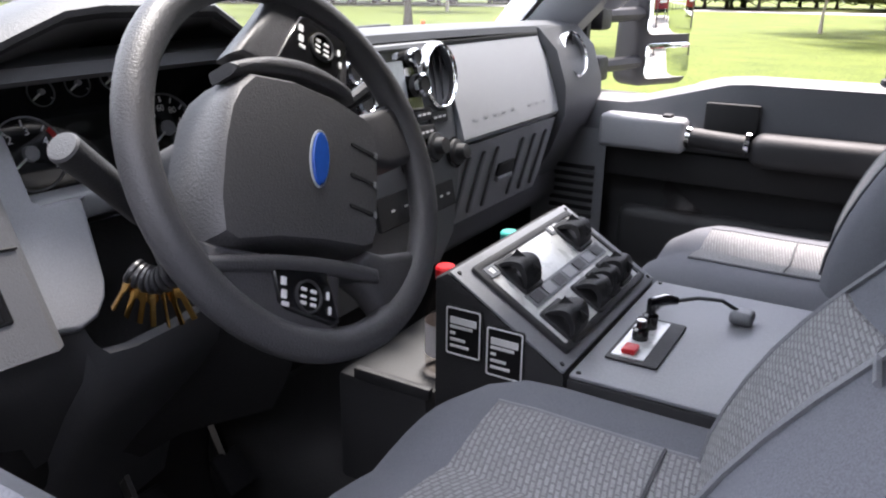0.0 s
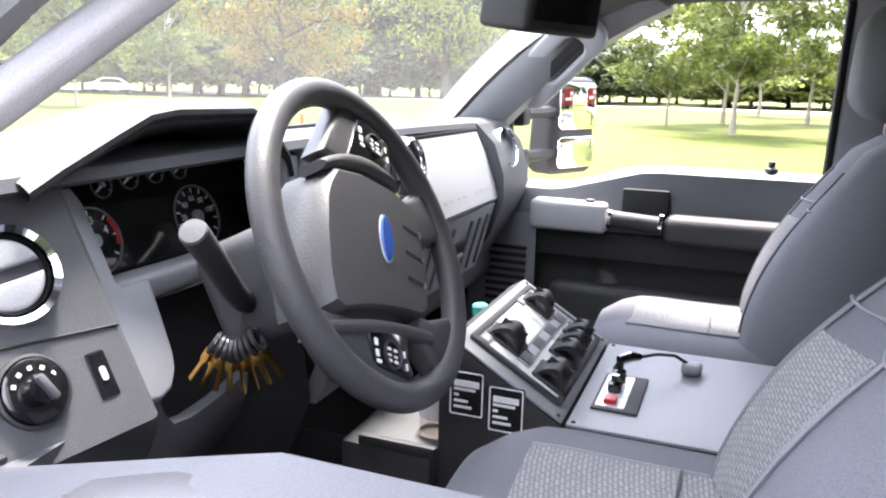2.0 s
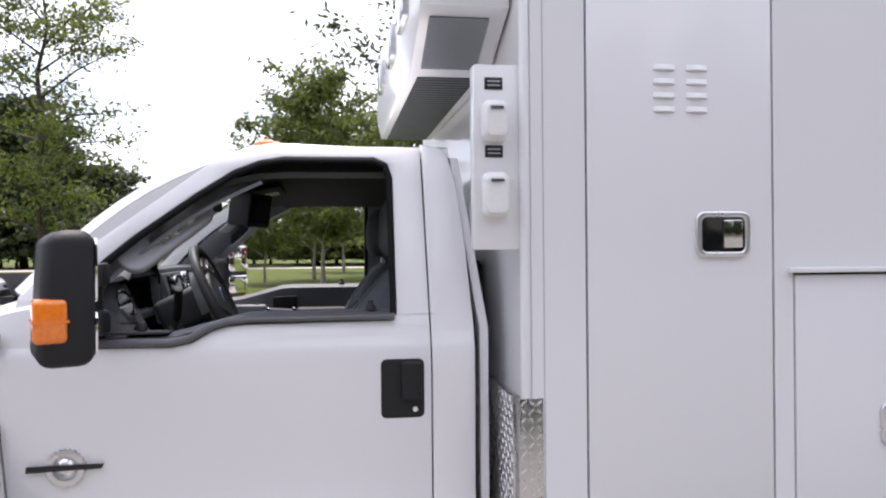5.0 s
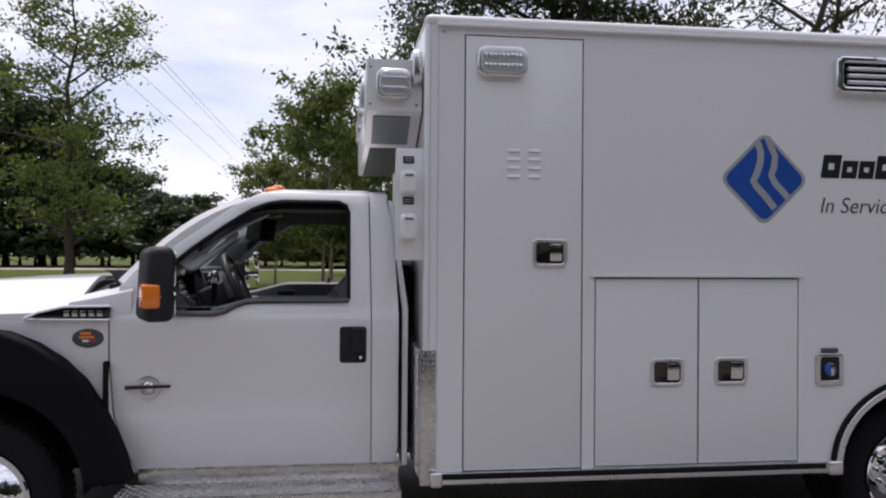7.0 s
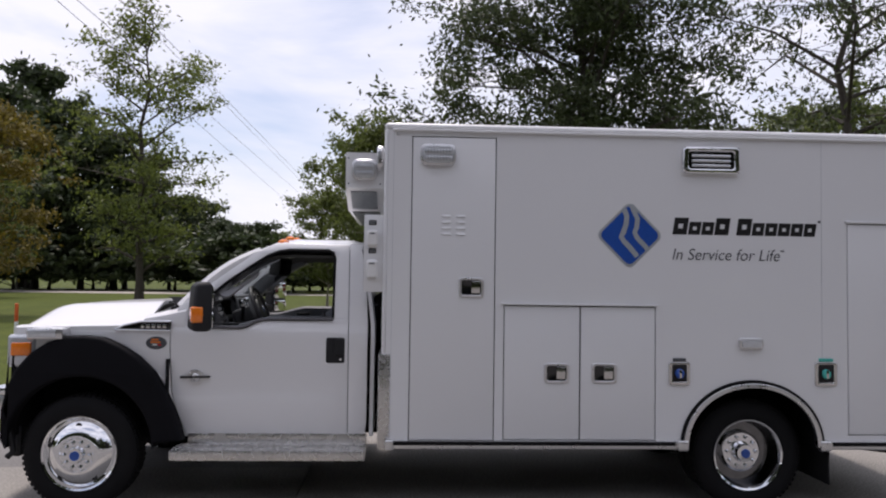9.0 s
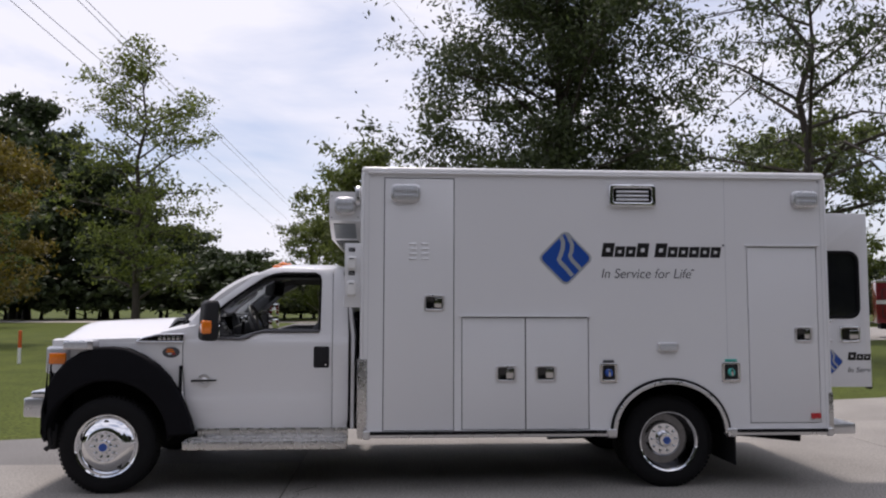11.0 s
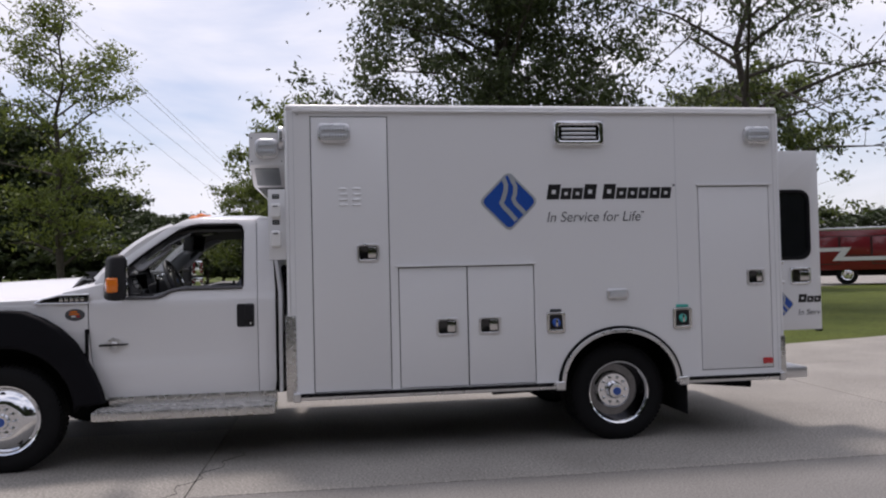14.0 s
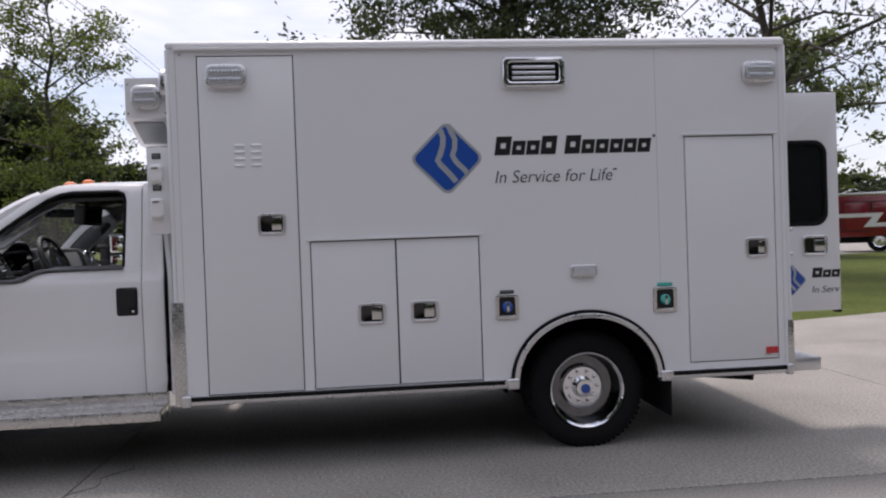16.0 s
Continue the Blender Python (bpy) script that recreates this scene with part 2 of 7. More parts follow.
M["weave"] = weave(mat("seat_weave", (0.30, 0.30, 0.305), rough=0.92, var=0.08, scale=6, fine=0.1, bscale=500, spec=0.2), 42.0)
M["head"] = mat("headliner", (0.075, 0.075, 0.072), rough=0.95, var=0.06, scale=6, bump=0.4, bscale=600, spec=0.1)
M["carpet"] = mat("floor_mat", (0.016, 0.016, 0.017), rough=0.85, var=0.3, scale=7, bump=0.4, bscale=200)
M["screen"] = mat("dark_screen", (0.01, 0.011, 0.013), rough=0.08, var=0.1, coat=0.5)
M["brass"] = mat("brass", (0.72, 0.42, 0.12), rough=0.22, metal=1.0, var=0.2, scale=60)
M["capred"] = mat("cap_red", (0.5, 0.015, 0.02), rough=0.35, var=0.1)
M["label"] = mat("label_white", (0.7, 0.66, 0.66), rough=0.5, var=0.1, scale=30)
M["plastic"] = glass("clear_plastic", (0.85, 0.82, 0.8), 0.15)
M["teal"] = mat("teal_plastic", (0.05, 0.42, 0.36), rough=0.5, var=0.1)
M["yellow"] = mat("warning_yellow", (0.75, 0.6, 0.03), rough=0.5, var=0.08)
M["panel"] = mat("switch_panel", (0.55, 0.56, 0.56), rough=0.3, var=0.35, scale=22, coat=0.3, wear=0.1)
M["whiteplastic"] = mat("white_plastic", (0.78, 0.78, 0.77), rough=0.4, var=0.04)

# ---- building helpers ----
W = 2.44   # width of the ambulance; its left side lies at y = 0


def thing(name, label, category, at=(0, 0, 0), group="", kind=""):
    ob = new(name)
    ob.location = at
    return tagged(ob, label, category, group, kind)


def part(name, data, material, parent=None, label=""):
    """Links a bmesh or a mesh as one object under a thing or a part."""
    if isinstance(data, bmesh.types.BMesh):
        me = bpy.data.meshes.new(name)
        bmesh.ops.recalc_face_normals(data, faces=data.faces[:])
        data.to_mesh(me)
        data.free()
    else:
        me = data
    me.materials.clear()
    for one in material if isinstance(material, (list, tuple)) else (material,):
        me.materials.append(M[one])
    for p in me.polygons:
        p.use_smooth = True
    me.set_sharp_from_angle(angle=radians(32))
    ob = new(name, me)
    if parent is not None:
        ob.parent = parent
        if parent.parent is None:
            ob.location = -Vector(parent.location)
    if label:
        ob["label"] = label
    return ob


def share(name, ob, parent, m):
    """Another part on the same mesh, moved by m."""
    o = new(name, ob.data)
    o.parent = parent
    o.matrix_basis = m
    return o


def block(x0, x1, y0, y1, z0, z1, bevel=0.0, seg=2, bm=None):
    own = bmesh.new()
    bmesh.ops.create_cube(own, size=1)
    for v in own.verts:
        v.co = Vector((x0 + (v.co.x + 0.5) * (x1 - x0), y0 + (v.co.y + 0.5) * (y1 - y0), z0 + (v.co.z + 0.5) * (z1 - z0)))
    if bevel:
        bmesh.ops.bevel(own, geom=own.edges[:] + own.verts[:], offset=bevel, segments=seg, affect="EDGES", profile=0.5)
    return join(bm, own)


def join(bm, own):
    if bm is None:
        return own
    me = bpy.data.meshes.new("tmp")
    own.to_mesh(me)
    own.free()
    bm.from_mesh(me)
    bpy.data.meshes.remove(me)
    return bm


def turned(bm, m):
    bmesh.ops.transform(bm, matrix=m, verts=bm.verts[:])
    return bm


def rrect(x0, x1, z0, z1, r, n=5):
    pts = []
    for cx, cz, a0 in ((x1 - r, z1 - r, 0), (x0 + r, z1 - r, 90), (x0 + r, z0 + r, 180), (x1 - r, z0 + r, 270)):
        for i in range(n + 1):
            a = radians(a0 + 90 * i / n)
            pts.append((cx + r * math.cos(a), cz + r * math.sin(a)))
    return pts


def arc(cx, cz, rx, rz, a0, a1, n=24):
    return [(cx + rx * math.cos(radians(a0 + (a1 - a0) * i / n)), cz + rz * math.sin(radians(a0 + (a1 - a0) * i / n))) for i in range(n + 1)]


def plate(loops, depth, bevel=0.0, frame_m=None, res=1, cut=()):
    """A flat plate with holes: loops of (u, v), outer first, thick by depth with its face at w = 0. By default u is x, v is z and it faces -y."""
    cu = bpy.data.curves.new("tmp", "CURVE")
    cu.dimensions, cu.fill_mode = "2D", "BOTH"
    cu.extrude, cu.bevel_depth, cu.bevel_resolution = max(0.0, depth / 2 - bevel), bevel, res
    cu.offset = -bevel
    for loop in loops:
        s = cu.splines.new("POLY")
        s.points.add(len(loop) - 1)
        for p, (u, v) in zip(s.points, loop):
            p.co = (u, v, 0, 1)
        s.use_cyclic_u = True
    ob = bpy.data.objects.new("tmp", cu)
    scene.collection.objects.link(ob)
    me = bpy.data.meshes.new_from_object(ob.evaluated_get(bpy.context.evaluated_depsgraph_get()))
    bpy.data.objects.remove(ob)
    bpy.data.curves.remove(cu)
    bm = bmesh.new()
    bm.from_mesh(me)
    bpy.data.meshes.remove(me)
    bmesh.ops.remove_doubles(bm, verts=bm.verts[:], dist=0.00005)
    for v in bm.verts:
        v.co.z -= depth / 2
    for axis, at in cut:
        no = Vector((1, 0, 0)) if axis == "u" else Vector((0, 1, 0))
        bmesh.ops.bisect_plane(bm, geom=bm.verts[:] + bm.edges[:] + bm.faces[:], plane_co=no * at, plane_no=no)
    m = Matrix(((1, 0, 0, 0), (0, 0, -1, 0), (0, 1, 0, 0), (0, 0, 0, 1))) if frame_m is None else frame_m
    return turned(bm, m)


def facing(o, u, v):
    """The frame of a plate at o whose u and v run along the two ways given; its face looks along u x v."""
    u, v = Vector(u).normalized(), Vector(v).normalized()
    w = u.cross(v).normalized()
    return Matrix(((u.x, v.x, w.x, o[0]), (u.y, v.y, w.y, o[1]), (u.z, v.z, w.z, o[2]), (0, 0, 0, 1)))


def side(y):
    """The frame of a plate on a left-hand side at y, with u = x and v = z, facing -y."""
    return Matrix(((1, 0, 0, 0), (0, 0, -1, y), (0, 1, 0, 0), (0, 0, 0, 1)))


def lathe(profile, seg=40, m=None):
    """A body turned round the local z axis from (radius, height) pairs."""
    bm = bmesh.new()
    rings = []
    for r, h in profile:
        rings.append([bm.verts.new((r * math.cos(2 * math.pi * i / seg), r * math.sin(2 * math.pi * i / seg), h)) for i in range(seg)])
    for a, b in zip(rings, rings[1:]):
        for i in range(seg):
            bm.faces.new((a[i], a[(i + 1) % seg], b[(i + 1) % seg], b[i]))
    bmesh.ops.remove_doubles(bm, verts=bm.verts[:], dist=0.00005)
    return turned(bm, m) if m is not None else bm


def along(o, way):
    """A frame at o whose z axis runs along way."""
    return Matrix.Translation(o) @ Vector(way).to_track_quat("Z", "Y").to_matrix().to_4x4()


def tube(points, radius, seg=10, closed=False, bm=None):
    """A round bar through points; radius is one number or one for each point."""
    own = bm if bm is not None else bmesh.new()
    pts = [Vector(p) for p in points]
    rad = radius if isinstance(radius, (list, tuple)) else [radius] * len(pts)
    rings, up = [], None
    for i, p in enumerate(pts):
        a, b = pts[i - 1] if i or closed else p, pts[(i + 1) % len(pts)] if i + 1 < len(pts) or closed else p
        d = (b - a).normalized()
        if up is None:
            up = d.orthogonal().normalized()
        up = (up - d * up.dot(d)).normalized()
        w = d.cross(up)
        rings.append([own.verts.new(p + (up * math.cos(2 * math.pi * k / seg) + w * math.sin(2 * math.pi * k / seg)) * rad[i]) for k in range(seg)])
    pairs = list(zip(rings, rings[1:])) + ([(rings[-1], rings[0])] if closed else [])
    for a, b in pairs:
        for k in range(seg):
            own.faces.new((a[k], a[(k + 1) % seg], b[(k + 1) % seg], b[k]))
    if not closed:
        own.faces.new(rings[0])
        own.faces.new(rings[-1])
    return own


def sheet(rows, thick=0.0, way=(0, 0, -1)):
    """A surface through rows of points, all of one length; thick gives it a back, along way."""
    bm = bmesh.new()
    g = [[bm.verts.new(p) for p in row] for row in rows]
    for a, b in zip(g, g[1:]):
        for i in range(len(a) - 1):
            bm.faces.new((a[i], a[i + 1], b[i + 1], b[i]))
    if thick:
        off = Vector(way).normalized() * thick
        k = [[bm.verts.new(v.co + off) for v in row] for row in g]
        for a, b in zip(k, k[1:]):
            for i in range(len(a) - 1):
                bm.faces.new((a[i], b[i], b[i + 1], a[i + 1]))
        rim = [(g[0][i], k[0][i]) for i in range(len(g[0]))] + [(r[-1], s[-1]) for r, s in zip(g[1:], k[1:])]
        rim += [(g[-1][i], k[-1][i]) for i in range(len(g[0]) - 2, -1, -1)] + [(r[0], s[0]) for r, s in zip(g[-2:0:-1], k[-2:0:-1])]
        for (a, b), (c, d) in zip(rim, rim[1:] + rim[:1]):
            bm.faces.new((a, c, d, b))
    return bm


def cushion(x0, x1, y0, y1, z0, z1, r, seg=4):
    """A soft rounded body."""
    return block(x0, x1, y0, y1, z0, z1, r, seg)


def lettering(text, size, m, depth=0.002, shear=0.0, bold=0.0, width=None):
    cu = bpy.data.curves.new("tmp", "FONT")
    cu.body, cu.size, cu.extrude, cu.shear, cu.offset = text, size, depth / 2, shear, bold
    ob = bpy.data.objects.new("tmp", cu)
    scene.collection.objects.link(ob)
    me = bpy.data.meshes.new_from_object(ob.evaluated_get(bpy.context.evaluated_depsgraph_get()))
    bpy.data.objects.remove(ob)
    bpy.data.curves.remove(cu)
    if width:
        k = width / max(v.co.x for v in me.vertices)
        for v in me.vertices:
            v.co.x *= k
    me.transform(m)
    return me

# ---- the ambulance: chassis cab ----
amb = thing("ambulance", "white ambulance with chassis cab and square patient box, windows down", "ambulance")


def flank(z):
    """How far the cab's skin lies inside its widest line, at height z."""
    pts = ((0.45, 0.035), (0.60, 0.012), (0.76, 0.004), (0.80, 0.010), (1.10, 0.0), (1.24, 0.002), (1.285, 0.016), (1.36, 0.034), (1.84, 0.15), (1.90, 0.185), (1.95, 0.26))
    for (a, u), (b, v) in zip(pts, pts[1:]):
        if z <= b:
            k = max(0.0, (z - a) / (b - a))
            return u + (v - u) * k
    return pts[-1][1]


LEVELS = [("v", z) for z in (0.52, 0.6, 0.68, 0.74, 0.77, 0.80, 0.84, 0.95, 1.1, 1.2, 1.24, 1.26, 1.285, 1.32, 1.4, 1.5, 1.6, 1.7, 1.78, 1.84, 1.87, 1.9)]
SIDE = 0.185   # y of the widest line of the cab's left skin


def skin(loops, depth=0.03, bevel=0.004, out=0.0, right=False):
    """A plate bent to the cab's flank."""
    bm = plate(loops, depth, bevel, side(SIDE - out), cut=LEVELS)
    for v in bm.verts:
        v.co.y += flank(v.co.z)
        if right:
            v.co.y = W - v.co.y
    return bm


WIN = [(0.86, 1.285), (1.105, 1.283), (1.155, 1.293), (1.21, 1.325), (1.26, 1.34), (1.32, 1.345), (1.754, 1.348), (1.762, 1.358), (1.760, 1.785), (1.748, 1.822), (1.715, 1.838),
       (1.43, 1.838), (1.36, 1.826), (1.28, 1.793), (1.16, 1.713), (0.99, 1.588), (0.90, 1.51), (0.862, 1.46)]


def grown(loop, d):
    """A loop moved outwards by d."""
    n, out = len(loop), []
    area = sum(loop[i - 1][0] * loop[i][1] - loop[i][0] * loop[i - 1][1] for i in range(n))
    for i in range(n):
        (ax, ay), (bx, by), (cx, cy) = loop[i - 1], loop[i], loop[(i + 1) % n]
        e1, e2 = Vector((bx - ax, by - ay)).normalized(), Vector((cx - bx, cy - by)).normalized()
        n1, n2 = Vector((e1.y, -e1.x)), Vector((e2.y, -e2.x))
        k = (n1 + n2) / max(0.35, 1 + n1.dot(n2)) * (d if area > 0 else -d)
        out.append((bx + k.x, by + k.y))
    return out


DOOR = [(0.622, 1.262), (0.626, 1.03), (0.645, 0.79), (0.697, 0.63), (0.752, 0.498), (1.888, 0.498), (1.884, 1.30), (1.872, 1.885), (1.40, 1.905), (1.30, 1.885), (1.19, 1.825), (0.80, 1.53), (0.66, 1.42)]
for right in (False, True):
    tag = "passenger" if right else "driver"
    door = part("cab_door", skin([DOOR, grown(WIN, 0.018)], right=right), "paint", amb, "white painted front door with crease and open window")
    seal = part("window_trim", skin([grown(WIN, 0.018), WIN], 0.05, 0.008, out=0.006, right=right), "rubber", door, "black rubber window surround")
    lip = part("belt_moulding", skin([[(0.86, 1.270), (1.11, 1.268), (1.16, 1.279), (1.22, 1.313), (1.27, 1.328), (1.33, 1.333), (1.773, 1.333), (1.773, 1.354), (1.32, 1.352), (1.26, 1.347), (1.205, 1.332), (1.15, 1.3), (1.1, 1.29), (0.86, 1.292)]], 0.075, 0.010, out=0.022, right=right), "belt", door)
    rear = part("cab_corner", skin([[(1.892, 0.498), (2.01, 0.498), (2.025, 0.6), (2.025, 1.30), (2.01, 1.55), (1.99, 1.75), (1.965, 1.86), (1.95, 1.89), (1.877, 1.905), (1.888, 1.30)]], 0.03, 0.006, right=right), "paint", amb)
    backing = part("door_gap", skin([[(0.63, 0.55), (1.98, 0.55), (1.98, 1.25), (0.63, 1.25)]], 0.01, 0, out=-0.05, right=right), "gap", amb)
    # front wing, with its wheel opening
    wing = [(-0.44, 1.255), (-0.47, 1.15), (-0.47, 0.72)] + arc(0.04, 0.42, 0.56, 0.62, 150, 10, 20) + [(0.66, 0.50), (0.745, 0.498), (0.69, 0.63), (0.638, 0.79), (0.619, 1.03), (0.615, 1.262)]
    fender = part("front_wing", skin([wing], 0.03, 0.005, right=right), "paint", amb)
    flare_out = [(-0.49, 0.50), (-0.49, 0.70), (-0.455, 0.86), (-0.40, 0.98), (-0.31, 1.09), (-0.19, 1.17), (-0.05, 1.21), (0.06, 1.213), (0.18, 1.20), (0.31, 1.145), (0.43, 1.065), (0.53, 0.965), (0.61, 0.84), (0.67, 0.72), (0.715, 0.61), (0.75, 0.49)]
    inner = [(0.56, 0.47)] + arc(0.04, 0.43, 0.50, 0.50, 0, 180, 22) + [(-0.46, 0.44)]
    fb = plate([flare_out + inner], 0.13, 0.025, side(0.07), 3)
    if right:
        for v in fb.verts:
            v.co.y = W - v.co.y
    part("wheel_flare", fb, "flare", amb, "textured black plastic wheel flare")
    lb = plate([[(-0.47, 0.42), (-0.47, 0.9), (-0.2, 1.16), (0.2, 1.16), (0.55, 0.9), (0.62, 0.42)]], 0.02, 0, side(0.62))
    if right:
        for v in lb.verts:
            v.co.y = W - v.co.y
    part("wheel_well", lb, "under", amb)
    ys = (W - 0.62, W - 0.16) if right else (0.16, 0.62)
    part("wheel_liner", block(-0.465, -0.44, ys[0], ys[1], 0.50, 1.12, 0.004), "under", amb)
    part("wheel_liner", block(0.60, 0.62, ys[0], ys[1], 0.45, 1.05, 0.004), "under", amb)
    # running board of tread plate
    ys = (W + 0.02, W - 0.22) if right else (-0.02, 0.22)
    board = part("running_board", block(0.69, 2.03, min(ys), max(ys), 0.375, 0.445, 0.008), "tread", amb, "bright tread-plate running board")
    ys = (W - 0.20, W - 0.22) if right else (0.20, 0.22)
    part("kick_plate", block(0.76, 2.03, min(ys), max(ys), 0.44, 0.52, 0.003), "tread", amb)
    # grip recess and pull of the door
    dm = skin([rrect(1.727, 1.863, 1.028, 1.212, 0.018)], 0.012, 0.003, out=0.002, right=right)
    grip = part("door_handle", dm, "trim", door, "black paddle door handle")
    part("pull", skin([rrect(1.79, 1.853, 1.085, 1.205, 0.010)], 0.03, 0.008, out=0.022, right=right), "trim", grip)

part("lock_barrel", lathe([(0.0, 0.004), (0.008, 0.004), (0.009, 0.0), (0.009, -0.01)], 16, along((1.833, SIDE - 0.004, 1.056), (0, -1, 0))), "chrome", amb)

# roof, pillars, back and bonnet
def roof_z(x, y):
    k = abs(y - W / 2) / 0.86
    edge = 1.0 - k ** 2.6
    fall = max(0.0, 1.42 - x) / 0.36
    back = max(0.0, x - 1.85) / 0.14
    return 1.875 + 0.085 * edge - 0.16 * fall ** 1.8 * (0.6 + 0.4 * edge) - 0.06 * back ** 2


roof = sheet([[(x, 0.36 + (W - 0.72) * j / 24, roof_z(x, 0.36 + (W - 0.72) * j / 24)) for j in range(25)] for x in np.linspace(1.12, 1.99, 16)], 0.02)
part("cab_roof", roof, "paint", amb)
lining = sheet([[(x, 0.38 + (W - 0.76) * j / 16, roof_z(x, 0.38 + (W - 0.76) * j / 16) - 0.05 - 0.02 * max(0, abs(j - 8) - 6)) for j in range(17)] for x in np.linspace(1.16, 1.985, 10)], 0.02, (0, 0, 1))
part("headliner", lining, "head", amb, "grey fabric headliner")
for right in (False, True):
    f = (lambda y: W - y) if right else (lambda y: y)
    rail = sheet([[(x, f(0.185 + flank(1.88) + dy), z) for dy, z in ((0.0, 1.873), (0.012, 1.89), (0.04, 1.898), (0.09, 1.90), (0.2, roof_z(1.6, 0.56) + 0.002))] for x in np.linspace(1.32, 1.97, 6)], 0.015)
    part("roof_rail", rail, "paint", amb)
    pil = []
    for t in np.linspace(0, 1, 9):
        x, z = 0.66 + 0.56 * t, 1.42 + 0.42 * t + 0.06 * math.sin(math.pi * t)
        y0 = SIDE + flank(z)
        pil.append([(x + 0.05, f(y0 + 0.012), z - 0.03), (x + 0.01, f(y0 + 0.004), z + 0.005), (x - 0.02, f(y0 + 0.03), z + 0.02), (x - 0.03, f(y0 + 0.075), z + 0.022), (x, f(y0 + 0.085), z - 0.02)])
    part("windscreen_pillar", sheet(pil, 0.012, (0.5, 0.0, -1)), "paint", amb)
    trim_rows = []
    for t in np.linspace(0, 1, 9):
        x, z = 0.74 + 0.56 * t, 1.40 + 0.42 * t + 0.05 * math.sin(math.pi * t)
        y0 = SIDE + flank(z)
        trim_rows.append([(x + 0.06, f(y0 + 0.035), z - 0.05), (x + 0.05, f(y0 + 0.07), z - 0.045), (x + 0.0, f(y0 + 0.10), z - 0.02), (x - 0.03, f(y0 + 0.10), z + 0.005)])
    part("pillar_trim", sheet(trim_rows, 0.012, (-0.5, 0, 0.8)), "dashm", amb, "grey pillar trim")

back = plate([[(0.22, 0.5), (W - 0.22, 0.5), (W - 0.22, 1.3), (W - 0.36, 1.86), (W / 2, 1.93), (0.36, 1.86), (0.22, 1.3)]], 0.03, 0.006, facing((2.045, W, 0), (0, -1, 0), (0, 0, 1)))
for v in back.verts:
    v.co.x -= max(0.0, v.co.z - 1.3) * 0.13
part("cab_back", back, "paint", amb)
bl = plate([[(0.24, 0.75), (W - 0.24, 0.75), (W - 0.24, 1.3), (W - 0.38, 1.84), (W / 2, 1.89), (0.38, 1.84), (0.24, 1.3)]], 0.02, 0, facing((2.0, W, 0), (0, -1, 0), (0, 0, 1)))
for v in bl.verts:
    v.co.x -= max(0.0, v.co.z - 1.3) * 0.10
part("back_lining", bl, "matte", amb)


def bonnet_z(x, y):
    k = min(1.0, abs(y - W / 2) / 0.985)
    front = max(0.0, -0.24 - x) / 0.235
    return 1.268 + 0.142 * (1 - k ** 3.0) * (1 - 0.45 * min(1.0, front) ** 2) + 0.045 * (x + 0.45) * (1 - k ** 6) - 0.035 * front ** 3 + 0.02 * math.exp(-((abs(y - W / 2) - 0.55) / 0.14) ** 2)


part("bonnet", sheet([[(x, 0.235 + (W - 0.47) * j / 32, bonnet_z(x, 0.235 + (W - 0.47) * j / 32)) for j in range(33)] for x in np.linspace(-0.475, 0.43, 20)], 0.025), "paint", amb, "white bonnet")
for right in (False, True):
    f = (lambda y: W - y) if right else (lambda y: y)
    sh = sheet([[(x, f(SIDE + d), z + 0.03 * (x + 0.45)) for d, z in ((0.004, 1.245), (0.006, 1.262), (0.03, 1.272), (0.115, 1.276))] for x in np.linspace(-0.46, 0.62, 10)], 0.02)
    part("wing_top", sh, "paint", amb)
    shoulder = sheet([[(x, f(y), z) for y, z in ((SIDE + 0.012, 1.27), (SIDE + 0.016, 1.27 + h * 0.35), (SIDE + 0.030, 1.27 + h * 0.72), (SIDE + 0.065, 1.27 + h * 0.93), (SIDE + 0.14, 1.27 + h))] for x, h in ((0.425, 0.085), (0.50, 0.105), (0.58, 0.125), (0.66, 0.15), (0.72, 0.165))], 0.012)
    part("wing_shoulder", shoulder, "paint", amb)
part("cowl", sheet([[(x, 0.30 + (W - 0.60) * j / 10, z - 0.10 * (abs(j - 5) / 5) ** 3) for j in range(11)] for x, z in ((0.42, 1.40), (0.50, 1.425), (0.58, 1.42), (0.70, 1.46))], 0.02), "trim", amb, "black plastic cowl below windscreen")
glass_rows = [[(0.62 + 0.60 * t - 0.10 * math.sin(math.pi * j / 12), 0.33 + 0.07 * t + (W - 0.66 - 0.14 * t) * j / 12, 1.44 + 0.44 * t + 0.05 * math.sin(math.pi * t) * 0.6) for j in range(13)] for t in np.linspace(0, 1, 6)]
ws = part("windscreen", sheet(glass_rows), "windscreen", amb, "clear windscreen")
for y0 in (0.55, 1.15):
    part("wiper", tube([(0.50, y0, 1.44), (0.56, y0 + 0.3, 1.462), (0.59, y0 + 0.55, 1.468)], 0.007, 6), "trim", amb)
for i, y in enumerate((0.5, 0.86, 1.22, 1.58, 1.94)):
    part("roof_marker_light", turned(lathe([(0.045, 0), (0.04, 0.02), (0.02, 0.032), (0, 0.034)], 16), Matrix.Translation((1.36, y, roof_z(1.36, y) - 0.002))), "amber", amb, "amber clearance lamp")

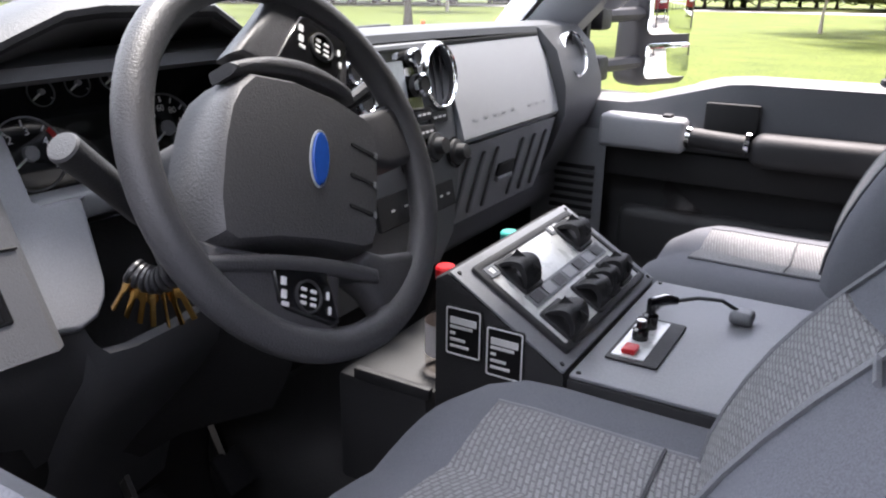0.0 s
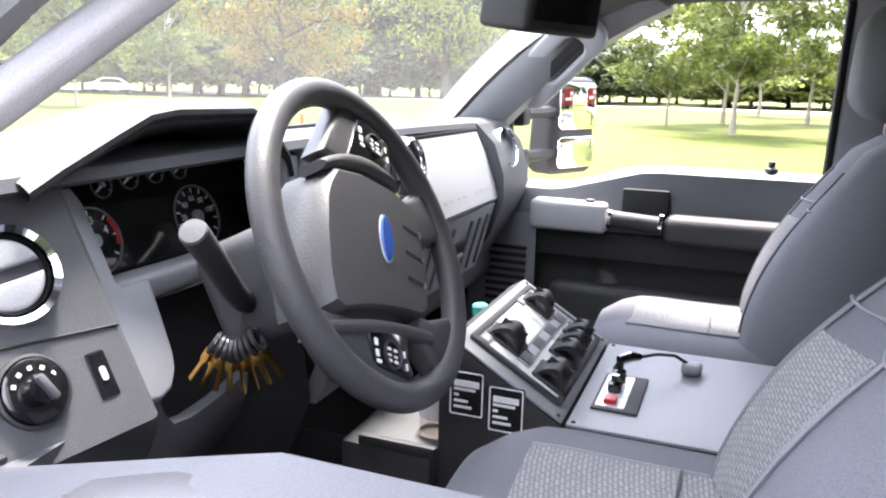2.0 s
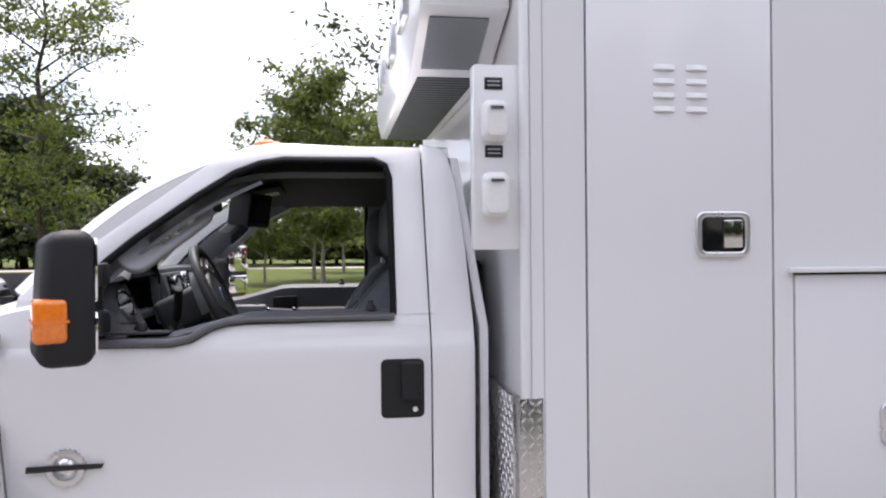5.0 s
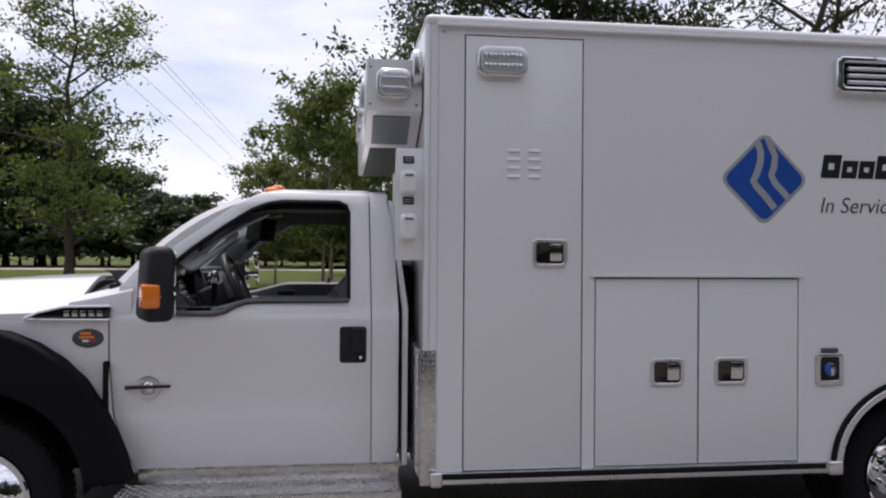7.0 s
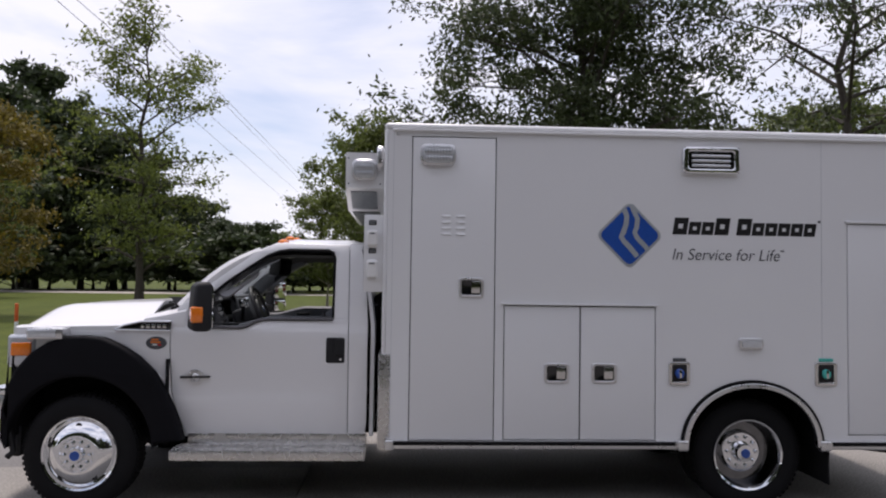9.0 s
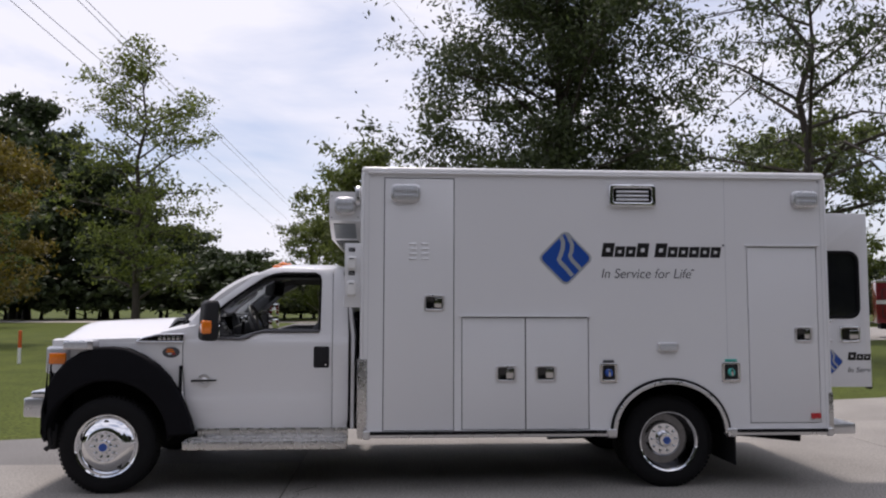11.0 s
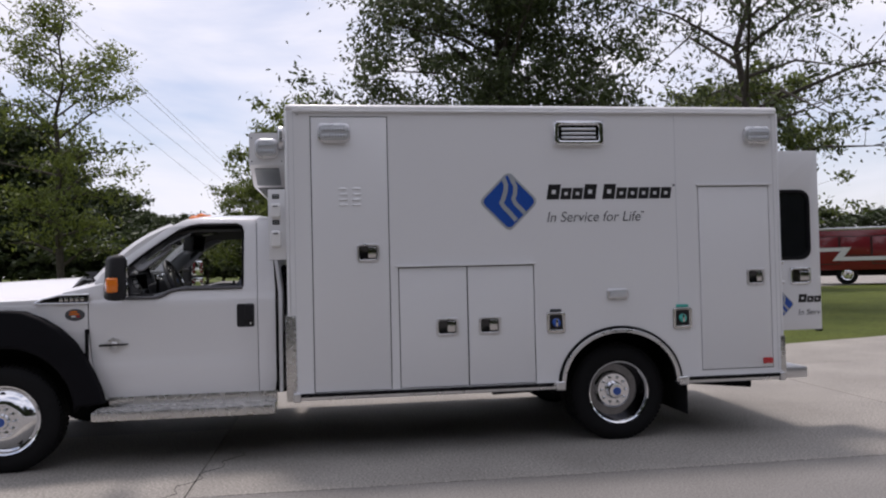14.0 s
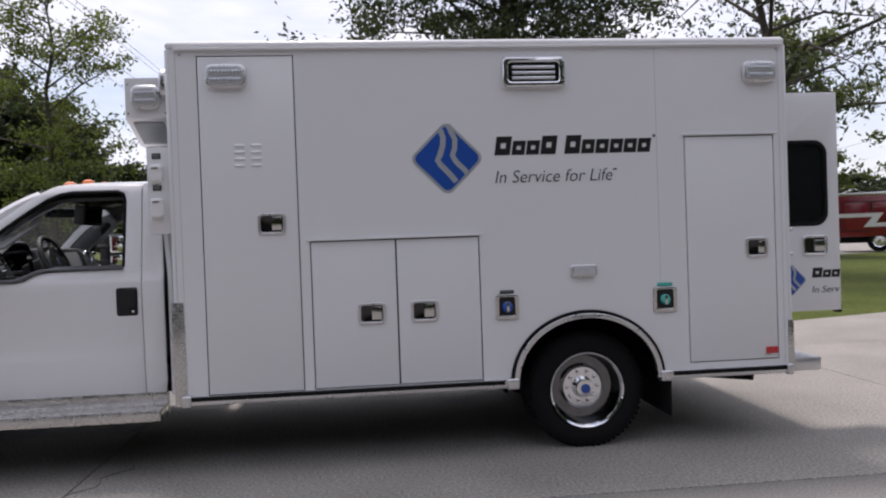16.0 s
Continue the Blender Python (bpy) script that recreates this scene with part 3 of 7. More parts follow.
# nose: grille, lamps, bumper
part("grille", plate([rrect(0.36, W - 0.36, 0.74, 1.20, 0.05), rrect(0.42, W - 0.42, 0.80, 1.14, 0.04)], 0.06, 0.015, facing((-0.54, W, 0), (0, -1, 0), (0, 0, 1))), "chrome", amb)
for z in (0.86, 0.97, 1.08):
    part("grille_bar", block(-0.54, -0.50, 0.42, W - 0.42, z - 0.02, z + 0.02, 0.008), "chrome", amb)
part("grille_back", block(-0.50, -0.46, 0.38, W - 0.38, 0.72, 1.22), "gap", amb)
for right in (False, True):
    f = (lambda a, b: (W - b, W - a)) if right else (lambda a, b: (a, b))
    y0, y1 = f(0.16, 0.40)
    lamp = part("headlamp", block(-0.505, -0.31, y0, y1, 0.98, 1.215, 0.03, 3), "lens", amb, "clear headlamp")
    y0, y1 = f(0.145, 0.25)
    part("amber_reflector", block(-0.470, -0.33, y0, y1, 1.065, 1.160, 0.012), "amber", lamp)
    y0, y1 = f(0.055, 0.22)
    wl2 = part("grille_warning_light", block(-0.325, -0.075, y0, y1, 1.19, 1.268, 0.014), "alu", amb, "chrome-cased side warning light")
    y0, y1 = f(0.049, 0.075)
    part("lens", block(-0.310, -0.12, y0, y1, 1.202, 1.258, 0.008), "lens", wl2)
part("front_bumper", block(-0.655, -0.50, 0.30, W - 0.30, 0.60, 0.80, 0.03, 3), "chrome", amb, "chrome front bumper")
part("bumper_top", block(-0.60, -0.48, 0.14, W - 0.14, 0.79, 0.845, 0.015), "chrome", amb)
for y in (0.13, W - 0.35):
    part("bumper_end", block(-0.655, -0.49, y, y + 0.22, 0.63, 0.79, 0.02), "alu", amb)
part("air_dam", block(-0.50, -0.42, 0.25, W - 0.25, 0.34, 0.56, 0.02), "trim", amb)
for y in (0.13, W - 0.2):
    part("tow_hook", tube([(-0.46, y + 0.03, 0.54), (-0.43, y + 0.03, 0.40), (-0.47, y + 0.03, 0.36)], 0.022, 8), "trim", amb)

# wing vent, badges
fv = part("wing_vent", plate([[(0.24, 1.258), (0.30, 1.285), (0.42, 1.312), (0.63, 1.315), (0.622, 1.255)]], 0.02, 0.005, side(SIDE - 0.012)), "gloss", amb, "black and chrome wing vent badge")
part("vent_rim", tube([(0.24, 0.165, 1.258), (0.30, 0.165, 1.287), (0.42, 0.165, 1.315), (0.632, 0.165, 1.318)], 0.006, 8), "chrome", fv)
part("vent_base", tube([(0.24, 0.165, 1.256), (0.63, 0.165, 1.253)], 0.004, 8), "chrome", fv)
for i in range(5):
    part("emblem_bar", block(0.42 + i * 0.038, 0.446 + i * 0.038, 0.158, 0.168, 1.268, 1.296, 0.003), "steel", fv)
dec = part("round_decal", plate([arc(0.525, 1.162, 0.073, 0.046, 0, 345, 22)], 0.006, 0.001, side(SIDE - 0.003)), "greydec", amb, "oval grey dealer decal")
for k, (u, v, w_, m_) in enumerate(((0.49, 1.186, 0.05, "amber"), (0.485, 1.168, 0.07, "amber"), (0.50, 1.150, 0.03, "white"), (0.536, 1.150, 0.025, "red"))):
    part("decal_bar", block(u, u + w_, SIDE - 0.006, SIDE - 0.002, v - 0.006, v + 0.005), m_, dec)
gear = part("door_emblem", plate([[(0.805 + (0.052 if i % 2 else 0.058) * math.cos(2 * math.pi * i / 48), 0.922 + (0.052 if i % 2 else 0.058) * math.sin(2 * math.pi * i / 48)) for i in range(48)], arc(0.805, 0.922, 0.036, 0.036, 0, 345, 22)], 0.008, 0.002, side(SIDE - 0.004)), "alu", amb, "silver gear-shaped emblem with dark bar")
part("emblem_bar", plate([[(0.698, 0.912), (0.908, 0.918), (0.915, 0.932), (0.70, 0.93)]], 0.008, 0.002, side(SIDE - 0.012)), "black", gear)
part("emblem_core", lathe([(0.0, 0.006), (0.018, 0.006), (0.026, 0.0), (0.026, -0.004)], 20, along((0.805, SIDE, 0.922), (0, -1, 0))), "alu", gear)


def wing_mirror(right):
    """The long-arm towing mirror on the cab door."""
    s = -1 if right else 1
    g = (lambda y: W - y) if right else (lambda y: y)
    base = part("door_mirror", plate([[(0.76, 1.275), (0.90, 1.275), (0.90, 1.52), (0.86, 1.47), (0.80, 1.40)]], 0.03, 0.006, side(SIDE + 0.03)), "trim", amb, "black folding towing mirror on two arms")
    if right:
        for v in base.data.vertices:
            v.co.y = W - v.co.y
        base.data.flip_normals()
    dx = 0.13 if right else 0.085
    for z in (1.345, 1.485):
        part("mirror_arm", tube([(0.88, g(0.24), z), (0.89, g(0.10), z), (0.82 + dx, g(-0.06), z + 0.005)], 0.020, 8), "trim", base)
        part("arm_joint", block(0.85, 0.93, min(g(0.13), g(0.21)), max(g(0.13), g(0.21)), z - 0.035, z + 0.035, 0.012), "trim", base)
    cx, cy, dz = 0.83 + dx, g(-0.17), 0.0
    spin = Matrix.Translation((cx, cy, 0)) @ Matrix.Rotation(radians(-27 if right else 24), 4, "Z") @ Matrix.Translation((-cx, -cy, 0))
    ya, yb = sorted((g(-0.055), g(-0.285)))
    hb = block(0.765 + dx, 0.895 + dx, ya, yb, 1.275, 1.605, 0.035, 4)
    for v in hb.verts:
        v.co.x += 0.03 * max(0.0, (v.co.z - 1.5) / 0.1) ** 2 * (1 if v.co.x < 0.83 + dx else 0)
    part("mirror_shell", turned(hb, spin), "trim", base)
    yc, yd = sorted((g(-0.075), g(-0.265)))
    for z0, z1 in ((1.43, 1.585), (1.30, 1.405)):
        pane = plate([rrect(yc, yd, z0, z1, 0.018)], 0.006, 0.001, Matrix(((0, 0, 1, 0.900 + dx), (1, 0, 0, 0), (0, 1, 0, 0), (0, 0, 0, 1))))
        part("mirror_glass", turned(pane, spin), "mirror", base)
    y0, y1 = sorted((g(-0.20), g(-0.292)))
    part("turn_lamp", turned(block(0.757 + dx, 0.832 + dx, y0, y1, 1.335, 1.442, 0.014, 3), spin), "amber", base, "amber side turn lamp")
    part("lamp_bar", turned(block(0.754 + dx, 0.834 + dx, y0 - 0.002, y1 + 0.002, 1.385, 1.392), spin), "amber", base)


wing_mirror(False)
wing_mirror(True)


def wheel(x, left, dual):
    """Tyre with polished steel cover, ten nuts and a blue hub cap."""
    s = -1 if left else 1
    y = 0.115 if left else W - 0.115
    hub = along((x, y, 0.395), (0, s, 0))
    tyre_prof = [(0.255, -0.02), (0.27, 0.0), (0.32, 0.012), (0.365, 0.0), (0.388, -0.02), (0.395, -0.05), (0.395, -0.17), (0.388, -0.20), (0.365, -0.22), (0.32, -0.23), (0.255, -0.21)]
    w = part("wheel", lathe([(r, h) for r, h in tyre_prof], 56, hub), "rubber", amb, "tyre on polished wheel")
    if not dual:
        prof = [(0.262, -0.015), (0.258, 0.006), (0.245, 0.0), (0.235, -0.02), (0.205, 0.012), (0.165, 0.04), (0.13, 0.052), (0.115, 0.05), (0.11, 0.044), (0.06, 0.044), (0.055, 0.07), (0.05, 0.078), (0.0, 0.08)]
        face, nut_r, nut_h = 0.08, 0.088, 0.044
        part("rim", lathe(prof, 56, hub), "chrome", w, "polished stainless wheel cover")
    else:
        face, nut_r, nut_h = -0.035, 0.108, -0.120
        part("rim", lathe([(0.262, -0.015), (0.256, 0.006), (0.244, 0.0), (0.238, -0.02)], 56, hub), "chrome", w, "polished rim lip")
        # dish is darker than lip and hub; the recess's shade is in its colour
        part("rim_dish", lathe([(0.239, -0.018), (0.232, -0.10), (0.215, -0.15), (0.15, -0.155)], 56, hub), "darksteel", w, "deep dished wheel")
        part("hub_cover", lathe([(0.152, -0.156), (0.15, -0.128), (0.135, -0.118), (0.075, -0.118), (0.066, -0.06), (0.06, -0.042), (0.0, -0.036)], 48, hub), "chrome", w, "chrome hub cover")
    for i in range(10):
        a = 2 * math.pi * i / 10
        m = hub @ Matrix.Translation((nut_r * math.cos(a), nut_r * math.sin(a), nut_h))
        part("wheel_nut", lathe([(0.013, 0), (0.013, 0.02), (0.009, 0.03), (0, 0.032)], 8, m), "chrome", w)
    part("hub_badge", lathe([(0.034, 0.0), (0.034, 0.004), (0.0, 0.005)], 8, hub @ Matrix.Translation((0, 0, face))), "blue", w, "blue octagonal hub badge")
    if not dual:
        for i in range(5):
            a = 2 * math.pi * (i + 0.25) / 5
            m = hub @ Matrix.Translation((0.195 * math.cos(a), 0.195 * math.sin(a), 0.012))
            part("vent_hole", lathe([(0.022, 0.006), (0.0, 0.007)], 12, m), "gap", w)
    # tread blocks
    tb = bmesh.new()
    for i in range(64):
        a = 2 * math.pi * i / 64
        for h in (-0.045, -0.105, -0.165):
            o = block(0.392, 0.401, -0.013, 0.013, h - 0.022, h + 0.022)
            turned(o, hub @ Matrix.Rotation(a + (0.04 if h == -0.105 else 0), 4, "Z"))
            tb = join(tb, o)
    part("tread", tb, "rubber", w)


for x, dual in ((0.04, False), (4.81, True)):
    for left in (True, False):
        wheel(x, left, dual)
for left in (True, False):
    y = 0.38 if left else W - 0.38
    part("inner_tyre", lathe([(0.2, -0.1), (0.36, -0.11), (0.395, -0.07), (0.395, 0.07), (0.36, 0.11), (0.2, 0.1)], 40, along((4.81, y + (0.05 if left else -0.05), 0.395), (0, 1, 0))), "rubber", amb)
part("axle", tube([(4.81, 0.3, 0.40), (4.81, W - 0.3, 0.40)], 0.07), "under", amb)
part("front_axle", tube([(0.04, 0.3, 0.38), (0.04, W - 0.3, 0.38)], 0.05), "under", amb)
for y in (0.75, W - 0.87):
    part("frame_rail", block(-0.4, 6.2, y, y + 0.12, 0.42, 0.62, 0.01), "under", amb)
part("cab_floor", block(0.55, 2.0, 0.24, W - 0.24, 0.52, 0.56), "under", amb)
part("engine_bay", block(-0.45, 0.55, 0.65, W - 0.65, 0.45, 1.2, 0.05), "under", amb)
part("fuel_tank", block(2.3, 4.1, 0.75, 1.15, 0.40, 0.60, 0.03), "under", amb)
part("exhaust_pipe", tube([(3.9, 0.9, 0.33), (5.6, 0.95, 0.36), (6.2, 0.5, 0.36)], 0.045), "under", amb)

# ---- the ambulance: patient box ----
BX0, BX1, BZ0, BZ1 = 2.13, 6.235, 0.50, 2.755
AX, AZ = 4.79, 0.49


def wheel_cut(rx, rz, n=28):
    return arc(AX, AZ, rx, rz, 0, 180, n)


DOORS = {"tall_locker": (2.332, 2.921, 0.522, 2.652), "low_locker": (2.997, 3.533, 0.526, 1.462), "low_locker_rear": (3.543, 4.078, 0.526, 1.462), "rear_locker": (5.502, 6.123, 0.567, 2.083)}
outer = [(BX0 + 0.03, BZ0), (AX - 0.50, BZ0)] + wheel_cut(0.50, 0.435)[::-1] + [(AX + 0.50, BZ0), (BX1 - 0.03, BZ0), (BX1 - 0.03, 2.70), (BX0 + 0.03, 2.70)]
g = 0.007
holes = [[(x0 - g, z0 - g), (x1 + g, z0 - g), (x1 + g, z1 + g), (x0 - g, z1 + g)] for x0, x1, z0, z1 in
         (DOORS["tall_locker"], (2.997, 4.078, 0.526, 1.462), DOORS["rear_locker"])]
box_wall = part("side_wall", plate([outer] + holes, 0.04, 0.0, side(0.0)), "paint2", amb, "smooth white side wall of the patient box")
part("locker_back", plate([[(2.25, 0.51), (4.2, 0.51), (4.2, 1.5), (2.95, 1.5), (2.95, 2.68), (2.25, 2.68)]], 0.02, 0, side(0.045)), "gap", box_wall)
part("locker_back", plate([[(5.45, 0.53), (6.17, 0.53), (6.17, 2.12), (5.45, 2.12)]], 0.02, 0, side(0.045)), "gap", box_wall)


def paddle(x0, x1, z0, z1, parent):
    """A chrome flush latch: rim, dark bowl and paddle."""
    rim = part("latch", plate([rrect(x0, x1, z0, z1, 0.028), rrect(x0 + 0.019, x1 - 0.019, z0 + 0.019, z1 - 0.019, 0.016)], 0.016, 0.006, side(-0.014), 2), "alu", parent, "bright flush paddle latch")
    bowl = sheet([[(x0 + 0.012 + (x1 - x0 - 0.024) * i / 10, -0.010 + 0.0065 * math.sin(math.pi * i / 10) * math.sin(math.pi * j / 8), z0 + 0.012 + (z1 - z0 - 0.024) * j / 8) for i in range(11)] for j in range(9)], 0.001, (0, 1, 0))
    # black colour stands for the dark surroundings mirrored in the bowl
    part("latch_bowl", bowl, "gloss", parent)
    part("paddle", block(x0 + 0.088, x1 - 0.026, -0.013, -0.003, z0 + 0.030, z1 - 0.026, 0.004, 2), "steel", parent)


for (name, (x0, x1, z0, z1)), (hx0, hx1, hz0, hz1) in zip(DOORS.items(), ((2.669, 2.845, 1.518, 1.66), (3.281, 3.459, 0.92, 1.062), (3.621, 3.80, 0.922, 1.064), (5.908, 6.067, 1.256, 1.395))):
    d = part("locker_door", plate([[(x0, z0), (x1, z0), (x1, z1), (x0, z1)]], 0.03, 0.003, side(-0.002)), "paint2", amb, "white locker door with chrome latch")
    paddle(hx0, hx1, hz0, hz1, d)
    if name == "tall_locker":
        for cx in (2.573, 2.677):
            for k in range(4):
                z = 1.963 + 0.042 * k
                lv = sheet([[(cx - 0.034 + 0.068 * i / 6, -0.003 - 0.009 * s * (math.sin(math.pi * i / 6) ** 0.5), z + zz) for i in range(7)] for s, zz in ((0, 0.014), (0.5, 0.008), (1.0, -0.002), (0.2, -0.006))])
                part("louvre", lv, "paint2", d)


def rail(points, w, h, material, parent, name="rail", y=-0.012):
    return part(name, block(points[0], points[1], y, 0.002, h - w / 2, h + w / 2, min(0.004, w / 3)), material, parent)


drip = part("drip_rail", block(2.97, 4.10, -0.022, 0.0, 1.470, 1.486, 0.004), "paint2", amb)
part("drip_rail", block(5.48, 6.147, -0.022, 0.0, 2.092, 2.108, 0.004), "paint2", amb)
part("drip_rail", block(2.19, 6.205, -0.026, 0.0, 2.690, 2.706, 0.005), "paint2", amb)

# corner posts, roof, other walls
cap = block(BX0, BX1, -0.002, W + 0.002, 2.700, BZ1, 0.03, 4)
part("box_roof", cap, "paint2", amb, "white box roof with rounded edge")
for x0, x1 in ((BX0, BX0 + 0.032), (BX1 - 0.032, BX1)):
    for y0, y1 in ((0.0, 0.05), (W - 0.05, W)):
        part("corner_post", block(x0, x1, y0, y1, BZ0 - 0.03, 2.705, 0.014, 3), "paint2", amb)
part("post_seam", block(2.196, 2.198, -0.0012, 0.004, 0.53, 2.69), "silver", box_wall)
part("post_seam", block(6.172, 6.174, -0.0012, 0.004, 0.53, 2.69), "silver", box_wall)
part("panel_seam", block(5.305, 5.307, -0.0012, 0.004, 1.1, 2.69), "silver", box_wall)
for x in (2.225, 6.165):
    part("rail_screw", lathe([(0.012, 0), (0.010, 0.008), (0, 0.01)], 10, along((x, -0.002, 2.672), (0, -1, 0))), "alu", amb)
part("front_wall", block(BX0 + 0.006, BX0 + 0.04, 0.04, W - 0.04, BZ0, 2.71), "paint2", amb)
part("far_wall", plate([[(BX0 + 0.03, BZ0), (BX1 - 0.03, BZ0), (BX1 - 0.03, 2.70), (BX0 + 0.03, 2.70)]], 0.04, 0, side(W)), "paint2", amb)
part("rear_wall", plate([[(0.04, BZ0), (W - 0.04, BZ0), (W - 0.04, 2.70), (0.04, 2.70)], [(0.47, 0.78), (0.47, 2.46), (W - 0.47, 2.46), (W - 0.47, 0.78)]], 0.05, 0, facing((BX1 - 0.004, 0, 0), (0, 1, 0), (0, 0, 1))), "paint2", amb)
part("box_floor", plate([[(BX0 + 0.05, 0.1), (AX - 0.52, 0.1), (AX - 0.52, 0.75), (AX + 0.52, 0.75), (AX + 0.52, 0.1), (BX1 - 0.05, 0.1), (BX1 - 0.05, W - 0.1), (BX0 + 0.05, W - 0.1)]], 0.04, 0, Matrix.Translation((0, 0, 0.56))), "under", amb)
for x in (AX - 0.56, AX + 0.54):
    part("well_side", block(x, x + 0.02, 0.04, 0.75, 0.42, 1.0), "under", amb)
part("well_top", block(AX - 0.56, AX + 0.56, 0.04, 0.75, 0.96, 0.98), "under", amb)
part("well_back", block(AX - 0.56, AX + 0.56, 0.74, 0.76, 0.42, 1.0), "under", amb)
part("mud_flap", block(5.36, 5.375, 0.03, 0.62, 0.20, 0.56, 0.004), "rubber", amb)

# wheel arch trims and rub rails
ring1 = arc(AX, AZ, 0.525, 0.462, -2, 182, 32)
ring2 = arc(AX, AZ, 0.505, 0.441, 182, -2, 32)
ring3 = arc(AX, AZ, 0.470, 0.408, 182, -2, 32)
part("arch_rubber", plate([ring1 + ring2], 0.025, 0.004, side(-0.018)), "rubber", amb)
part("arch_trim", plate([ring2[::-1] + ring3], 0.035, 0.006, side(-0.028), 2), "alu", amb, "bright aluminium wheel arch trim")
for x0, x1 in ((2.20, 4.24), (5.345, 6.20)):
    rr = part("rub_rail", block(x0, x1, -0.030, 0.01, 0.462, 0.518, 0.008), "alu", amb, "aluminium rub rail with black insert")
    part("insert", block(x0 + 0.02, x1 - 0.02, -0.036, -0.02, 0.488, 0.516, 0.003), "rubber", rr)
for x0, x1 in ((2.165, 2.225), (4.235, 4.315), (5.275, 5.355), (6.165, 6.215)):
    part("rail_end", block(x0, x1, -0.042, 0.01, 0.452, 0.525, 0.012, 3), "alu", amb)


def tread_plate(rows, cols, u0, v0, du, dv, m, parent, name):
    """Raised lozenges of tread plate, in one mesh."""
    bm = bmesh.new()
    for i in range(cols):
        for j in range(rows):
            a = radians(45 if (i + j) % 2 else -45)
            c, s = math.cos(a), math.sin(a)
            cu_, cv_ = u0 + du * (i + 0.5), v0 + dv * (j + 0.5)
            L, B = min(du, dv) * 0.58, min(du, dv) * 0.15
            lo = [bm.verts.new((cu_ + c * p - s * q, cv_ + s * p + c * q, 0.0)) for p, q in ((-L, 0), (0, -B), (L, 0), (0, B))]
            hi = [bm.verts.new((cu_ + c * p - s * q, cv_ + s * p + c * q, 0.0022)) for p, q in ((-L * 0.75, 0), (0, -B * 0.5), (L * 0.75, 0), (0, B * 0.5))]
            bm.faces.new(hi)
            for k in range(4):
                bm.faces.new((lo[k], lo[(k + 1) % 4], hi[(k + 1) % 4], hi[k]))
    turned(bm, m)
    return part(name, bm, "tread", parent)


for right in (False, True):
    y0, y1 = (W - 0.06, W + 0.004) if right else (-0.004, 0.06)
    gd = part("corner_guard", block(2.118, 2.192, y0, y1, 0.455, 1.112, 0.003), "tread", amb, "tread-plate corner guard")
    if not right:
        tread_plate(26, 3, 2.120, 0.46, 0.0237, 0.025, side(-0.0045), gd, "tread_pattern")
fg = part("front_guard", block(2.112, 2.132, 0.05, W - 0.05, 0.48, 1.112, 0.003), "tread", amb)
tread_plate(25, 18, 0.05, 0.485, 0.025, 0.025, facing((2.1115, 0, 0), (0, -1, 0), (0, 0, 1)) @ Matrix.Scale(-1, 4, (1, 0, 0)), fg, "tread_pattern")
rg = part("corner_guard", block(6.198, 6.24, -0.004, 0.06, 0.49, 0.82, 0.003), "tread", amb)
tread_plate(13, 2, 6.199, 0.495, 0.02, 0.025, side(-0.0045), rg, "tread_pattern")
run_boards = [o for o in amb.children if o.name.startswith("running_board")]
tread_plate(3, 54, 0.695, 0.378, 0.0246, 0.0215, side(-0.0205), run_boards[0], "tread_pattern")
tread_plate(8, 54, 0.695, -0.01, 0.0246, 0.026, Matrix.Translation((0, 0, 0.4455)), run_boards[0], "tread_pattern")
part("rear_bumper", block(6.24, 6.45, 0.02, W - 0.02, 0.46, 0.552, 0.012), "alu", amb, "grey rear step bumper")
part("bumper_hanger", block(5.7, 6.35, 0.45, 1.0, 0.40, 0.48, 0.02), "under", amb)


def warning_light(x0, x1, z0, z1, parent, name="warning_light", y=0.0):
    """A chrome-rimmed clear warning light with two strips behind its lens."""
    h = z1 - z0
    rim = part(name, plate([rrect(x0, x1, z0, z1, h * 0.3)], 0.045, 0.014, side(y - 0.040), 3), "alu", parent, "clear warning light in chrome rim")
    part("lens", plate([rrect(x0 + 0.016, x1 - 0.016, z0 + 0.016, z1 - 0.016, h * 0.24)], 0.02, 0.008, side(y - 0.052), 3), "lens", rim)
    for k in (0.32, 0.64):
        for i in range(9):
            u = x0 + 0.03 + (x1 - x0 - 0.06) * i / 9
            part("reflector", block(u, u + (x1 - x0 - 0.06) / 9 * 0.86, y - 0.058, y - 0.050, z0 + h * k - h * 0.1, z0 + h * k + h * 0.08, 0.002), "ledlens", rim)
    return rim


warning_light(2.383, 2.634, 2.447, 2.602, amb)
warning_light(5.912, 6.145, 2.439, 2.584, amb)
fl = part("flood_light", plate([rrect(4.271, 4.685, 2.428, 2.624, 0.035), rrect(4.31, 4.645, 2.465, 2.588, 0.02)], 0.05, 0.012, side(-0.042), 3), "chrome", amb, "chrome scene flood light")
part("lamp_back", block(4.30, 4.65, -0.022, -0.01, 2.455, 2.60), "gloss", fl)
for z in (2.478, 2.512, 2.548):
    part("louvre", block(4.335, 4.62, -0.036, -0.018, z, z + 0.020, 0.006), "ledlens", fl)
for u, v in ((4.283, 2.438), (4.673, 2.438), (4.283, 2.614), (4.673, 2.614), (4.478, 2.438), (4.478, 2.614)):
    part("screw", lathe([(0.005, 0), (0, 0.003)], 8, along((u, -0.042, v), (0, -1, 0))), "gap", fl)
ml = part("marker_light", plate([rrect(4.686, 4.863, 1.172, 1.254, 0.022)], 0.03, 0.01, side(-0.028), 3), "alu", amb, "small side marker light in bright bezel")
